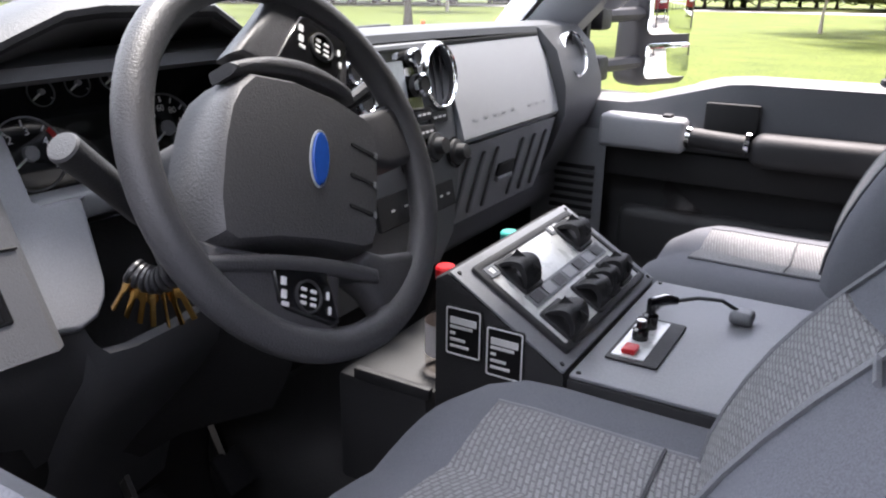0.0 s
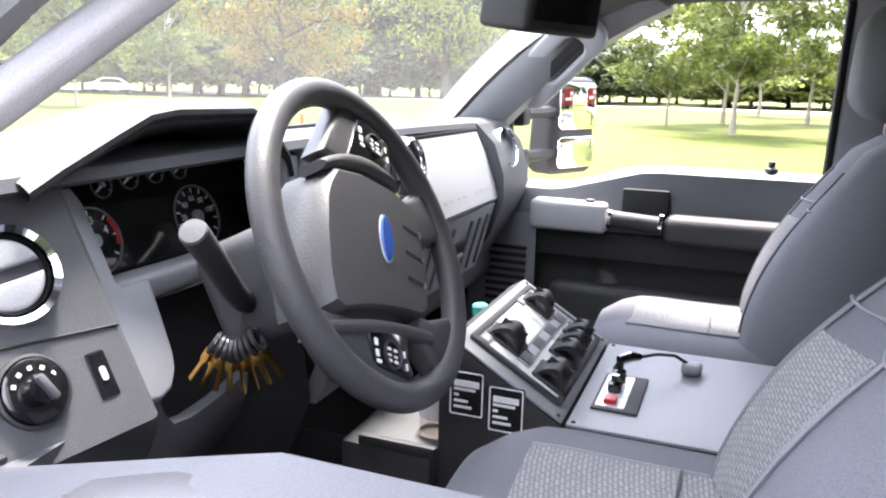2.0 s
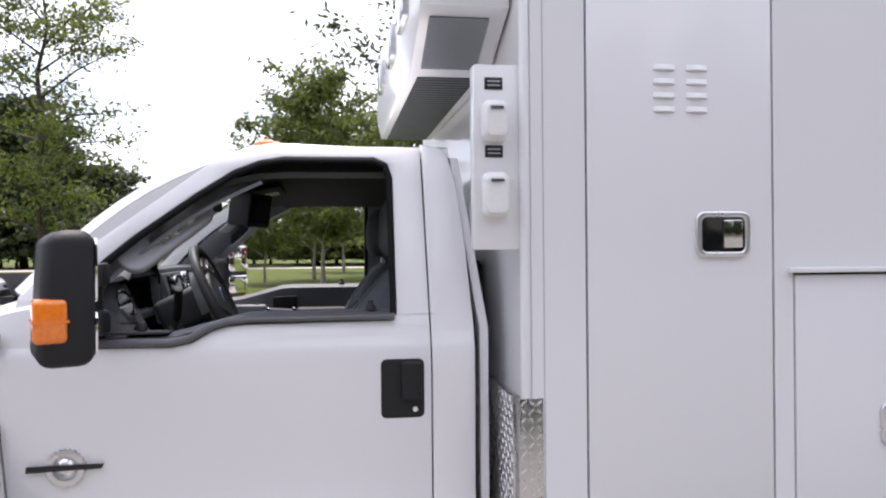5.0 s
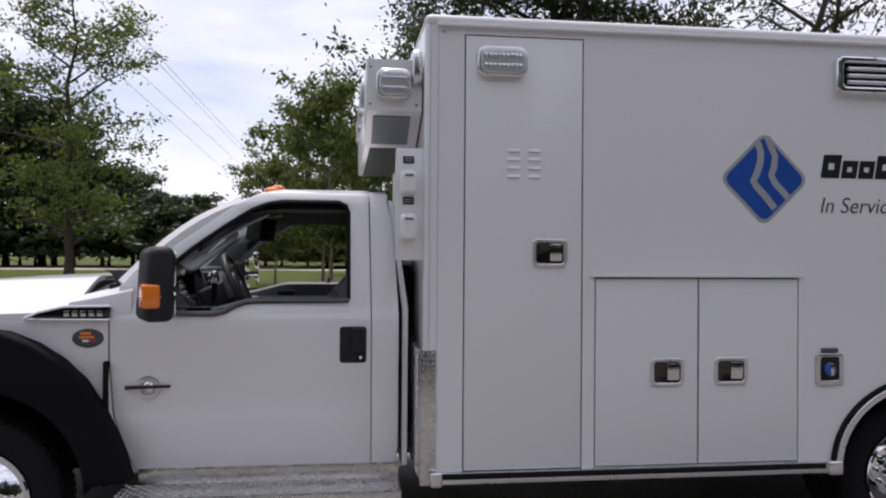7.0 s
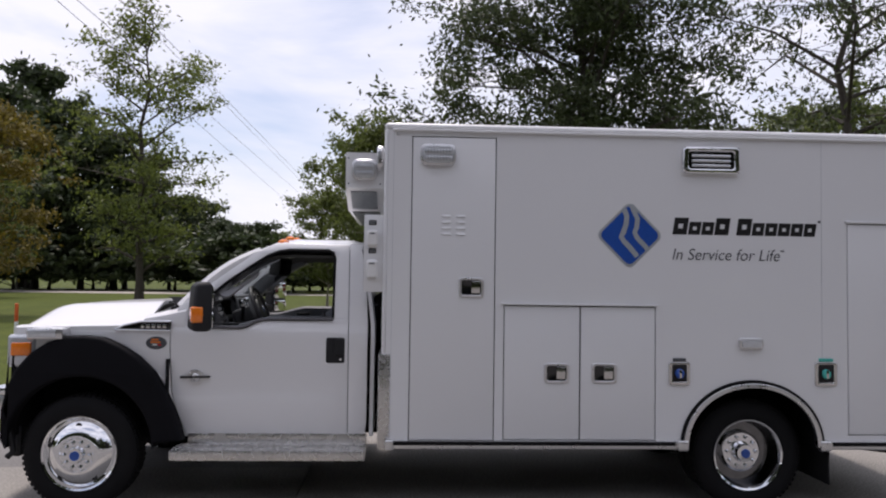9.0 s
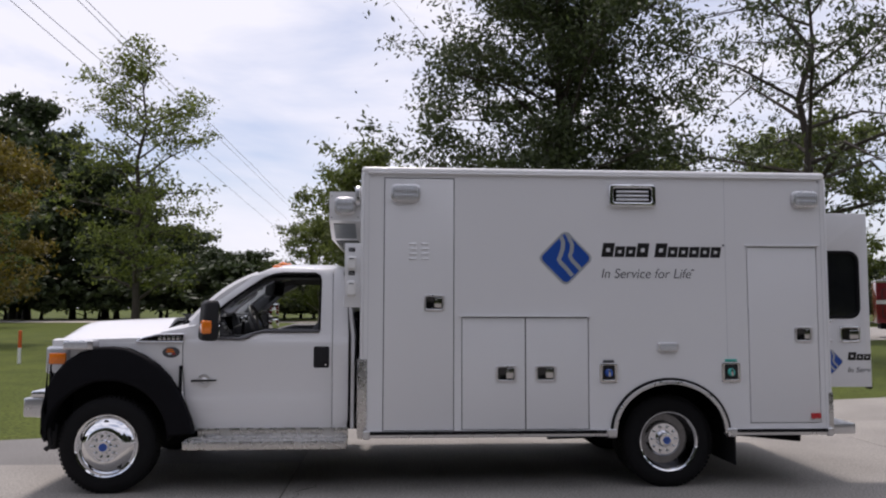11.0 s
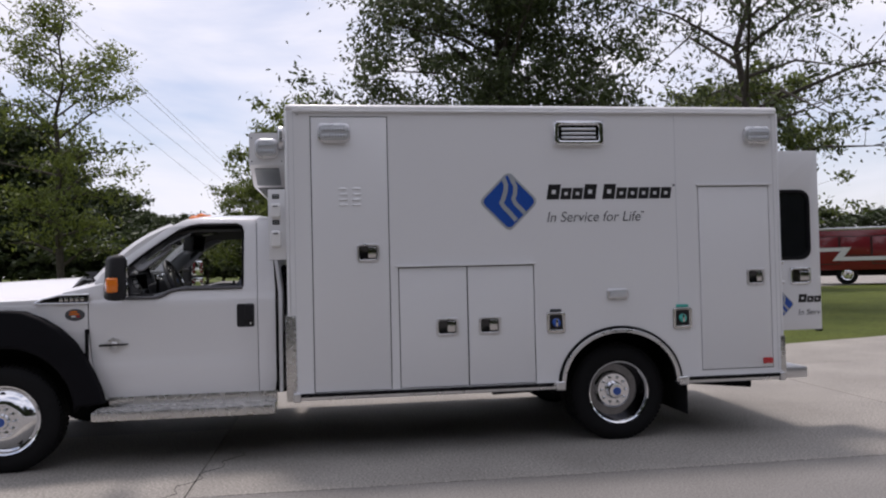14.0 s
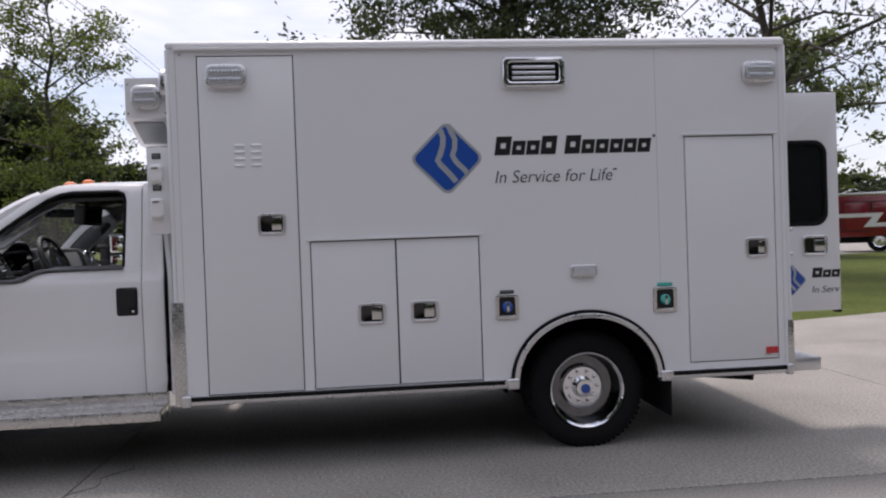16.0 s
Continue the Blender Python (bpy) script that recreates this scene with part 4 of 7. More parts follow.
part("lens", plate([rrect(4.702, 4.847, 1.186, 1.236, 0.012)], 0.014, 0.004, side(-0.036)), "lens", ml)
rm = part("red_marker", block(6.035, 6.118, -0.018, 0.0, 0.598, 0.645, 0.005), "red", amb, "red rear side marker")
part("bezel", block(6.022, 6.125, -0.010, 0.0, 0.590, 0.602, 0.003), "alu", rm)

# fillers
for (x0, x1, z0, z1), fill, lid in (((4.178, 4.331, 0.911, 1.078), "blue", "greydec"), ((5.249, 5.412, 0.911, 1.085), "teal", "teal")):
    fr = part("filler_housing", plate([rrect(x0, x1, z0, z1, 0.02), rrect(x0 + 0.025, x1 - 0.025, z0 + 0.028, z1 - 0.02, 0.012)], 0.02, 0.006, side(-0.014), 2), "steel", amb, "recessed filler with stainless frame")
    part("recess", block(x0 + 0.022, x1 - 0.022, -0.006, 0.0, z0 + 0.022, z1 - 0.016), "gap", fr)
    part("filler_cap", lathe([(0.036, 0.0), (0.034, 0.014), (0.026, 0.018), (0.0, 0.018)], 20, along(((x0 + x1) / 2, -0.006, (z0 + z1) / 2), (0.3, -1, 0.2))), fill, fr)
    part("cap_grip", block((x0 + x1) / 2 - 0.008, (x0 + x1) / 2 + 0.012, -0.03, -0.012, (z0 + z1) / 2 - 0.03, (z0 + z1) / 2 + 0.03, 0.004), "steel", fr)
    part("filler_tag", block(x0 + 0.03, x1 - 0.03, -0.012, 0.0, z1 + 0.004, z1 + 0.026, 0.002), lid, fr)


def livery(x, z, s, y, parent, full=True, clip=9.0):
    """Diamond mark, bold word blocks and the motto; s is the diamond's half diagonal."""
    def dia(r, cr):
        pts = []
        for a in (0, 90, 180, 270):
            c = Vector((math.cos(radians(a)), math.sin(radians(a)))) * (r - cr * 1.414)
            for k in range(5):
                b = radians(a - 45 + 90 * k / 4)
                pts.append((x + c.x + cr * math.cos(b), z + c.y + cr * math.sin(b)))
        return pts
    rim = part("diamond_decal", plate([dia(s, 0.05 * s / 0.245)], 0.004, 0, side(y - 0.002)), "silver", parent, "silver-edged blue diamond decal")
    part("diamond_field", plate([dia(s * 0.90, 0.04 * s / 0.245)], 0.003, 0, side(y - 0.0045)), "blue", rim)
    k = s / 0.245

    def ribbon(pts, w):
        a, b = [], []
        for i, p in enumerate(pts):
            q0, q1 = Vector(pts[max(0, i - 1)]), Vector(pts[min(len(pts) - 1, i + 1)])
            d = (q1 - q0).normalized()
            n_ = Vector((-d.y, d.x)) * w / 2
            a.append((x + k * (p[0] + n_.x), z + k * (p[1] + n_.y)))
            b.append((x + k * (p[0] - n_.x), z + k * (p[1] - n_.y)))
        return a + b[::-1]
    part("diamond_stripe", plate([ribbon([(-0.040, 0.185), (-0.022, 0.135), (-0.026, 0.08), (-0.046, 0.02), (-0.062, -0.012), (-0.04, -0.045), (0.0, -0.085), (0.055, -0.15)], 0.036)], 0.003, 0, side(y - 0.0065)), "silver", rim)
    part("diamond_stripe", plate([ribbon([(0.012, 0.215), (0.032, 0.165), (0.055, 0.12), (0.05, 0.06), (0.035, 0.02), (0.055, -0.02), (0.11, -0.075), (0.13, -0.10)], 0.034)], 0.003, 0, side(y - 0.0065)), "silver", rim)
    return rim


livery(3.8915, 1.978, 0.248, 0.0, amb)


def word_blocks(x0, x1, z0, z1, y, parent, letters):
    """Bold slanted blocks in the rhythm of a word mark: 'T' tall, 'o' low, ' ' a gap."""
    widths = {"T": 1.0, "o": 0.84, " ": 0.42}
    unit = (x1 - x0) / sum(widths[c] for c in letters)
    x = x0
    for c in letters:
        w = widths[c] * unit
        if c != " ":
            top = z1 if c == "T" else z0 + (z1 - z0) * 0.76
            sl = (top - z0) * 0.16
            b, t = x + w * 0.03, x + w * 0.93
            hz = (z0 + top) / 2
            hole = [(b + w * 0.30 + sl * 0.4, z0 + (top - z0) * 0.36), (t - w * 0.30 + sl * 0.4, z0 + (top - z0) * 0.36), (t - w * 0.30 + sl * 0.6, z0 + (top - z0) * 0.64), (b + w * 0.30 + sl * 0.6, z0 + (top - z0) * 0.64)]
            part("word_block", plate([[(b, z0), (t, z0), (t + sl, top), (b + sl, top)], hole[::-1]], 0.003, 0, side(y - 0.002)), "black", parent)
        x += w


word_blocks(4.20, 5.262, 1.990, 2.112, 0.0, box_wall, "TooT Tooooo")
part("word_dot", lathe([(0.010, 0.0), (0.010, 0.002), (0.0, 0.002)], 12, along((5.288, -0.002, 2.098), (0, -1, 0))), "greydec", box_wall)
part("motto", lettering("In Service for Life", 0.118, side(-0.002) @ Matrix.Translation((4.195, 1.808, 0)), 0.002, 0.22, -0.0008, 0.80), "greydec", box_wall, "thin grey slanted motto lettering")
part("trade_dots", block(5.0, 5.026, -0.003, 0.0, 1.876, 1.886), "greydec", box_wall)

# open rear door, folded square to the side
rd = part("rear_door", plate([[(6.262, 0.82), (6.888, 0.82), (6.888, 2.45), (6.262, 2.45)], rrect(6.36, 6.785, 1.47, 2.08, 0.09)[::-1]], 0.05, 0.006, side(0.45)), "paint2", amb, "white rear door standing open")
wr = part("window_seal", plate([rrect(6.345, 6.80, 1.455, 2.095, 0.10), rrect(6.375, 6.77, 1.485, 2.065, 0.08)], 0.03, 0.008, side(0.442)), "rubber", rd)
part("pane", plate([rrect(6.365, 6.78, 1.475, 2.075, 0.085)], 0.006, 0, side(0.462)), "screen", rd, "dark tinted pane")
lt = part("latch", plate([rrect(6.585, 6.785, 1.235, 1.385, 0.03), rrect(6.603, 6.767, 1.253, 1.367, 0.02)], 0.02, 0.006, side(0.436), 2), "chrome", rd)
# bowl painted black for its dark reflection, as on the lockers
part("latch_bowl", block(6.59, 6.78, 0.447, 0.452, 1.24, 1.38), "gloss", rd)
part("paddle", block(6.68, 6.765, 0.438, 0.450, 1.265, 1.35, 0.006), "steel", rd)
dm_ = livery(6.495, 1.055, 0.125, 0.45, rd)
word_blocks(6.655, 6.880, 1.068, 1.142, 0.45, rd, "Too")
part("motto", lettering("In Serv", 0.072, side(0.448) @ Matrix.Translation((6.650, 0.955, 0)), 0.002, 0.22, -0.0005, 0.225), "greydec", rd)
part("door_bumper", block(6.86, 6.895, 0.455, 0.52, 0.80, 0.86, 0.006), "rubber", rd)
for z in (1.0, 1.42, 1.9):
    part("hinge", tube([(6.245, 0.47, z), (6.265, 0.47, z)], 0.016), "alu", rd)
for z in (1.27, 1.44):
    part("door_holder", lathe([(0.014, 0), (0.014, 0.02), (0, 0.024)], 12, along((6.236, 0.02, z), (1, 0, 0))), "alu", amb)

# ribbed black block added between cab and box, for the shade in that gap
shade_block = part("cab_boot", block(2.050, 2.124, 0.56, W - 0.56, 0.60, 1.50, 0.01), "rubber", amb, "black ribbed block added for the shade between cab and box")
for x in (2.066, 2.086, 2.106):
    part("boot_fold", block(x - 0.004, x + 0.004, 0.548, W - 0.548, 0.59, 1.51, 0.003), "rubber", shade_block)

# climate unit and outlet cabinet on the front of the box
prof = [(0.12, 2.55), (0.12, 2.295), (0.44, 2.155), (W - 0.44, 2.155), (W - 0.12, 2.295), (W - 0.12, 2.55), (W / 2, 2.57)]
ac = part("roof_unit", plate([prof], 0.28, 0.008, facing((1.85, 0, 0), (0, -1, 0), (0, 0, 1)) @ Matrix.Scale(-1, 4, (1, 0, 0))), "paint2", amb, "white climate unit with grilles on the box front")
sl = facing((0, 0.12, 2.295), (1, 0, 0), (0, -0.32, 0.14))
part("unit_grille", plate([rrect(1.885, 2.075, -0.31, -0.05, 0.006)], 0.006, 0.001, Matrix.Translation((0, -0.002, -0.004)) @ sl), "greydec", ac, "dark mesh grille")
mesh_ = bmesh.new()
for i in range(22):
    mesh_ = join(mesh_, block(1.888 + i * 0.0086, 1.891 + i * 0.0086, -0.31, -0.05, 0.0, 0.003))
for i in range(30):
    mesh_ = join(mesh_, block(1.885, 2.075, -0.308 + i * 0.0087, -0.305 + i * 0.0087, 0.0, 0.003))
part("grille_mesh", turned(mesh_, Matrix.Translation((0, -0.002, -0.004)) @ sl), "silver", ac)
for u, v in ((1.87, 2.51), (2.10, 2.51), (1.87, 2.325), (2.10, 2.325)):
    part("screw", lathe([(0.006, 0), (0.004, 0.003), (0, 0.003)], 8, along((u, 0.12, v), (0, -1, 0))), "greydec", ac)
under_ = bmesh.new()
for i in range(36):
    under_ = join(under_, block(1.88, 2.09, 0.47 + i * 0.042, 0.49 + i * 0.042, 2.149, 2.154))
part("unit_slats", under_, "greydec", ac)
wl_ = warning_light(1.895, 2.075, 2.345, 2.50, ac, "unit_light", 0.12)
for y in (0.45, 1.0, 1.6):
    part("front_light", block(1.825, 1.86, y, y + 0.26, 2.36, 2.50, 0.015), "lens", ac)
part("front_corner_light", plate([rrect(0.06, 0.24, 2.42, 2.60, 0.05)], 0.05, 0.015, facing((2.075, 0.3, 0), (0, -1, 0), (0, 0, 1)), 2), "alu", amb)
cab_ = part("outlet_cabinet", block(1.995, 2.135, 0.022, 0.085, 1.548, 2.095, 0.006), "paint2", amb, "white cabinet with two shore power inlets")
for z0, z1, tz in ((1.865, 1.985, 2.02), (1.64, 1.775, 1.82)):
    o = part("power_inlet", plate([rrect(2.015, 2.095, z0, z1, 0.024)], 0.045, 0.016, side(-0.018), 3), "whiteplastic", cab_, "white weatherproof power inlet")
    part("inlet_lid", plate([rrect(2.022, 2.088, z0 + 0.012, z1 - 0.012, 0.018)], 0.014, 0.005, side(-0.028), 2), "whiteplastic", o)
    part("lid_catch", block(2.036, 2.074, -0.034, -0.024, z1 - 0.03, z1 - 0.022, 0.001), "greydec", o)
    t_ = part("inlet_plate", block(2.028, 2.082, 0.018, 0.026, tz, tz + 0.036, 0.002), "black", cab_)
    for k in range(2):
        part("plate_bar", block(2.036, 2.074, 0.016, 0.02, tz + 0.01 + 0.012 * k, tz + 0.014 + 0.012 * k), "silver", t_)

# ---- ground and surroundings ----
SL = math.atan(0.277)   # the drive's edge runs at this angle to the vehicle
ground = part("ground", plate([[(-400, -250), (400, -250), (400, 420), (-400, 420)]], 0.2, 0, Matrix.Translation((0, 0, -0.03))), "grass")
tagged(ground, "mown green lawn round the concrete drive", "lawn", kind="structure")


def edge_y(x):
    return 2.9 + 0.277 * (x + 2.0)


drive = tagged(part("pavement", plate([[(-40, -30), (40, -30), (40, edge_y(40)), (-40, edge_y(-40))]], 0.15, 0, Matrix.Translation((0, 0, -0.012))), "concrete2"), "pale concrete drive under the ambulance", "pavement", kind="structure")
xs = (-26.0, -16.0, -7.5, 1.5, 7.94, 16.5, 26.0, 38.0)
ys = (-24.0, -15.0, -7.0, -0.80)
def slab(poly, m_="concrete"):
    part("slab", plate([poly], 0.1, 0.004, Matrix.Translation((0, 0, 0.0))), m_, drive)


gp = 0.006
for x0, x1 in zip(xs, xs[1:]):
    slab([(x0 + gp, -0.80 + gp), (x1 - gp, -0.80 + gp), (x1 - gp, 3.9 if x0 > 7 else min(edge_y(x1), edge_y(x0)) - 0.02 if edge_y(x0) > -0.5 else -0.5), (x0 + gp, 3.9 if x0 > 7 else edge_y(x0) if edge_y(x0) > -0.5 else -0.5)] if edge_y(x0) > -0.4 else [(x0 + gp, -3), (x1 - gp, -3), (x1 - gp, -0.9), (x0 + gp, -0.9)])
    if x0 > 7:
        slab([(x0 + gp, 3.9 + gp), (x1 - gp, 3.9 + gp), (x1 - gp, edge_y(x1)), (x0 + gp, edge_y(x0))])
    for y0, y1 in zip(ys, ys[1:]):
        slab([(x0 + gp, y0 + gp), (x1 - gp, y0 + gp), (x1 - gp, y1 - gp), (x0 + gp, y1 - gp)], "concrete2")
crack = [(1.35 + 0.05 * math.sin(i * 1.7) + 0.03 * i, -0.78 + 0.09 * i, 0.001) for i in range(14)]
part("crack", tube(crack, 0.0022, 4), "gap", drive)
far_road = tagged(part("road", plate([[(-260, 60), (260, 74), (260, 82), (-260, 68)]], 0.1, 0, Matrix.Translation((0, 0, -0.015))), "road"), "pale far road beyond the lawn", "road", kind="structure")


def grow(seed, height, spread, base, leaves, size, droop=0.0, gap=0.35, limbs=14, thin=1.0, lean=0.0, clump=0.08):
    """Trunk with limbs, and a crown of single leaves in loose clumps."""
    r = np.random.RandomState(seed)
    wood = bmesh.new()
    trunk = [Vector((lean * (k / 7) ** 1.5 * height + 0.012 * height * r.randn() * (k > 1), 0.012 * height * r.randn() * (k > 1), height * 0.93 * k / 7)) for k in range(8)]
    rad = [0.018 * height * thin * (1 - 0.88 * k / 7) + 0.008 for k in range(8)]
    rad[0] *= 1.5
    tube(trunk, rad, 8, bm=wood)
    tips = []
    for i in range(limbs):
        h = base + (1 - base) * (i + 0.5 * r.rand()) / limbs
        k = min(6, int(h * 7 / 0.93 * 0.93))
        f = min(1.0, max(0.0, h / 0.93 * 7 - k))
        p = trunk[k].lerp(trunk[k + 1], f)
        a = i * 2.4 + r.rand()
        reach = spread * (1 - ((h - base) / (1 - base) - 0.35) ** 2 * 1.3) * (0.75 + 0.4 * r.rand())
        rise = (0.35 + 0.35 * r.rand()) * reach * (1.0 if h > 0.5 else 0.6)
        q = p + Vector((math.cos(a) * reach, math.sin(a) * reach, rise - droop * reach))
        mid = p.lerp(q, 0.5) + Vector((0, 0, 0.10 * reach)) + Vector(r.randn(3) * 0.05 * reach)
        w = 0.0075 * height * thin * (1 - 0.7 * h)
        tube([p, mid, q], [w + 0.012, w * 0.6 + 0.008, 0.006], 5, bm=wood)
        for s in range(9):
            t = 0.3 + 0.65 * r.rand()
            o = (p.lerp(mid, t * 2) if t < 0.5 else mid.lerp(q, t * 2 - 1))
            d = Vector(r.randn(3)) * 0.30 * reach
            d.z = abs(d.z) * 0.6 - droop * reach * 0.4
            e = o + d
            tube([o, o.lerp(e, 0.5) + Vector((0, 0, 0.02 * reach)), e], [0.012 * thin + 0.004, 0.008, 0.004], 4, bm=wood)
            tips.append(e)
            if r.rand() > gap:
                tips.append(o.lerp(e, 0.6))
        tips.append(q)
    tips = np.array([tuple(t) for t in tips])
    pick = tips[r.randint(0, len(tips), leaves)]
    sig = spread * clump
    c = pick + r.randn(leaves, 3) * np.array([sig, sig, sig * 0.75]) * (0.35 + r.rand(leaves, 1))
    c[:, 2] = np.maximum(c[:, 2], height * base * 0.6)
    u = r.randn(leaves, 3)
    u[:, 2] -= droop * 2.5
    u /= np.linalg.norm(u, axis=1, keepdims=True)
    v = np.cross(u, r.randn(leaves, 3))
    v /= np.linalg.norm(v, axis=1, keepdims=True)
    s = size * (0.6 + 0.8 * r.rand(leaves, 1))
    co = np.stack([c - u * s, c - v * s * 0.42, c + u * s, c + v * s * 0.42], 1).reshape(-1, 3)
    me = bpy.data.meshes.new("crown")
    me.vertices.add(len(co))
    me.vertices.foreach_set("co", co.ravel())
    me.loops.add(4 * leaves)
    me.loops.foreach_set("vertex_index", np.arange(4 * leaves, dtype=np.int32))
    me.polygons.add(leaves)
    me.polygons.foreach_set("loop_start", np.arange(0, 4 * leaves, 4, dtype=np.int32))
    me.update(calc_edges=True)
    return wood, me


def tree(name, label, seed, at, leafmat="leaf", bark="bark", **how):
    t = thing(name, label, "tree", (0, 0, 0))
    wood, crown = grow(seed, **how)
    part("trunk", wood, bark, t)
    ob = part("crown", crown, leafmat, t)
    t.location = at
    return t


young = tree("young_tree", "slender young tree with sparse green leaves on the lawn", 3, (-6.9, 22.0, 0), height=10.4, spread=2.3, base=0.16, leaves=10500, size=0.082, clump=0.11, limbs=26, gap=0.5, thin=0.8)
oak = tree("oak_tree", "broad dark green oak behind the ambulance", 11, (7.9, 18.4, 0), "leaf_oak", height=13.2, spread=4.3, base=0.17, leaves=76000, size=0.092, limbs=50, gap=0.15, clump=0.085)
oak.rotation_euler = (0, 0, 0.6)
willow = tree("leaning_tree", "open-branched tree with drooping thin foliage", 21, (15.5, 17.0, 0), "leaf_oak", height=12.5, spread=5.4, base=0.28, leaves=10500, size=0.095, limbs=24, gap=0.55, clump=0.06, droop=0.22, thin=1.1, lean=0.03)
willow.rotation_euler = (0, 0, 0.5)
yellow = tree("yellowing_tree", "tree with yellowing leaves at the lawn's edge", 31, (-14.6, 25.0, 0), "leaf_yellow", height=7.6, spread=3.2, base=0.15, leaves=16000, size=0.10, limbs=18, gap=0.3)
park = tree("park_tree", "park tree with light green crown on the lawn", 41, (1.2, 30.0, 0), leafmat="leaf_light", bark="palebark", height=8.0, spread=3.2, base=0.17, leaves=13500, size=0.12, limbs=18, gap=0.35, thin=0.55)
r_ = random.Random(5)
for x, y, s, a in ((-1.6, 35.0, 0.70, 1.0), (0.6, 40.0, 1.0, 2.1), (4.6, 44.0, 1.05, 0.4), (7.6, 34.0, 0.95, 3.0), (2.4, 54.0, 1.1, 4.0), (11.0, 41.0, 1.1, 5.0), (5.6, 29.0, 0.8, 1.6), (-27.0, 49.0, 1.2, 0.2), (-36.0, 44.0, 1.1, 0.9), (-48.0, 38.0, 1.2, 2.2), (-60.0, 30.0, 1.2, 2.9), (-72.0, 14.0, 1.2, 3.3), (-31.0, 31.0, 0.9, 4.2), (-26.0, 17.0, 1.15, 0.6), (-38.0, 21.0, 1.2, 5.1), (-34.0, 9.0, 1.1, 2.6), (-44.0, 28.0, 1.25, 1.4), (23.0, 30.0, 1.2, 0.7), (20.0, 44.0, 1.3, 1.9)):
    copy_thing(park, Matrix.Translation((x, y, 0)) @ Matrix.Rotation(a, 4, "Z") @ Matrix.Diagonal((s, s, s, 1)))
park["group"] = "park trees"
pine = tree("pine_tree", "tall dark tree at the wood's edge", 51, (-40, 84, 0), "leaf_far", height=19.0, spread=4.6, base=0.22, leaves=9000, size=0.34, limbs=26, gap=0.2)
broad = tree("wood_tree", "dark broadleaved tree at the wood's edge", 52, (-30, 86, 0), "leaf_far", height=14.0, spread=5.5, base=0.08, leaves=9000, size=0.34, limbs=24, gap=0.2)
bush = tree("shrub", "dark green undergrowth at the wood's edge", 53, (-20, 82, 0), "leaf_far", height=6.0, spread=4.5, base=0.03, leaves=5000, size=0.32, limbs=14, gap=0.1)
# pale leaf colour carries the bright haze of the view through the windows
light = tree("grove_tree", "light green leafy tree beyond the lawn", 54, (-78, 22, 0), "leaf_light", height=14.0, spread=5.5, base=0.06, leaves=9000, size=0.32, limbs=24, gap=0.2)
thicket = tree("thicket", "light green undergrowth beyond the road", 55, (-80, 8, 0), "leaf_light", height=6.0, spread=4.5, base=0.03, leaves=4500, size=0.30, limbs=14, gap=0.1)
def wood_height(b):
    """How tall the wood stands at a bearing: high on one side, low and far on the other."""
    return float(np.interp(b, (60, 96, 99, 103, 107, 112, 118, 150, 200), (0.34, 0.34, 0.45, 0.62, 0.85, 1.1, 1.3, 1.0, 1.0)))


for i in range(76):
    b = 60 + 140 * i / 75 + r_.uniform(-0.8, 0.8)
    d = r_.uniform(84, 104)
    x, y = 2.4 + d * math.cos(radians(b)), -6.5 + d * math.sin(radians(b))
    s = wood_height(b) * r_.uniform(0.8, 1.08)
    w = max(s, 0.65)
    src = pine if i % 3 == 0 and b > 108 else light if b > 124 else broad if b > 100 else light
    if src is light and b < 100:
        w = s * 2.0
    copy_thing(src, Matrix.Translation((x, y, 0)) @ Matrix.Rotation(r_.uniform(0, 6), 4, "Z") @ Matrix.Diagonal((w, w, s, 1)))
    if b < 170:
        copy_thing(bush if 100 < b < 124 else thicket, Matrix.Translation((x + r_.uniform(-4, 4), y - 5, 0)) @ Matrix.Rotation(r_.uniform(0, 6), 4, "Z") @ Matrix.Diagonal((1.3, 1.3, 0.8 if b > 100 else 0.6, 1)))
for i in range(30):
    b = -75 + 132 * i / 29 + r_.uniform(-1, 1)
    d = r_.uniform(62, 80)
    s = float(np.interp(b, (-75, 35, 46, 60), (0.9, 0.8, 0.4, 0.34))) * r_.uniform(0.85, 1.1)
    copy_thing(broad, Matrix.Translation((8 + d * math.cos(radians(b)), d * math.sin(radians(b)), 0)) @ Matrix.Rotation(r_.uniform(0, 6), 4, "Z") @ Matrix.Diagonal((max(0.7, s), max(0.7, s), s, 1)))
for i in range(16):
    x, y = -34 + i * 5.2 + r_.uniform(-1.5, 1.5), -27 + r_.uniform(-3, 3)
    s = r_.uniform(0.8, 1.05)
    copy_thing(broad, Matrix.Translation((x, y, 0)) @ Matrix.Rotation(r_.uniform(0, 6), 4, "Z") @ Matrix.Diagonal((s, s, s, 1)))
    copy_thing(bush, Matrix.Translation((x + 2, y - 1, 0)) @ Matrix.Rotation(r_.uniform(0, 6), 4, "Z"))

for x, y, s, a in ((23.0, 4.0, 0.8, 1.0), (29.0, 10.5, 0.85, 2.6), (33.0, 1.0, 0.9, 4.0), (26.0, -5.0, 0.8, 0.3)):
    copy_thing(oak, Matrix.Translation((x, y, 0)) @ Matrix.Rotation(a, 4, "Z") @ Matrix.Diagonal((s, s, s, 1)))

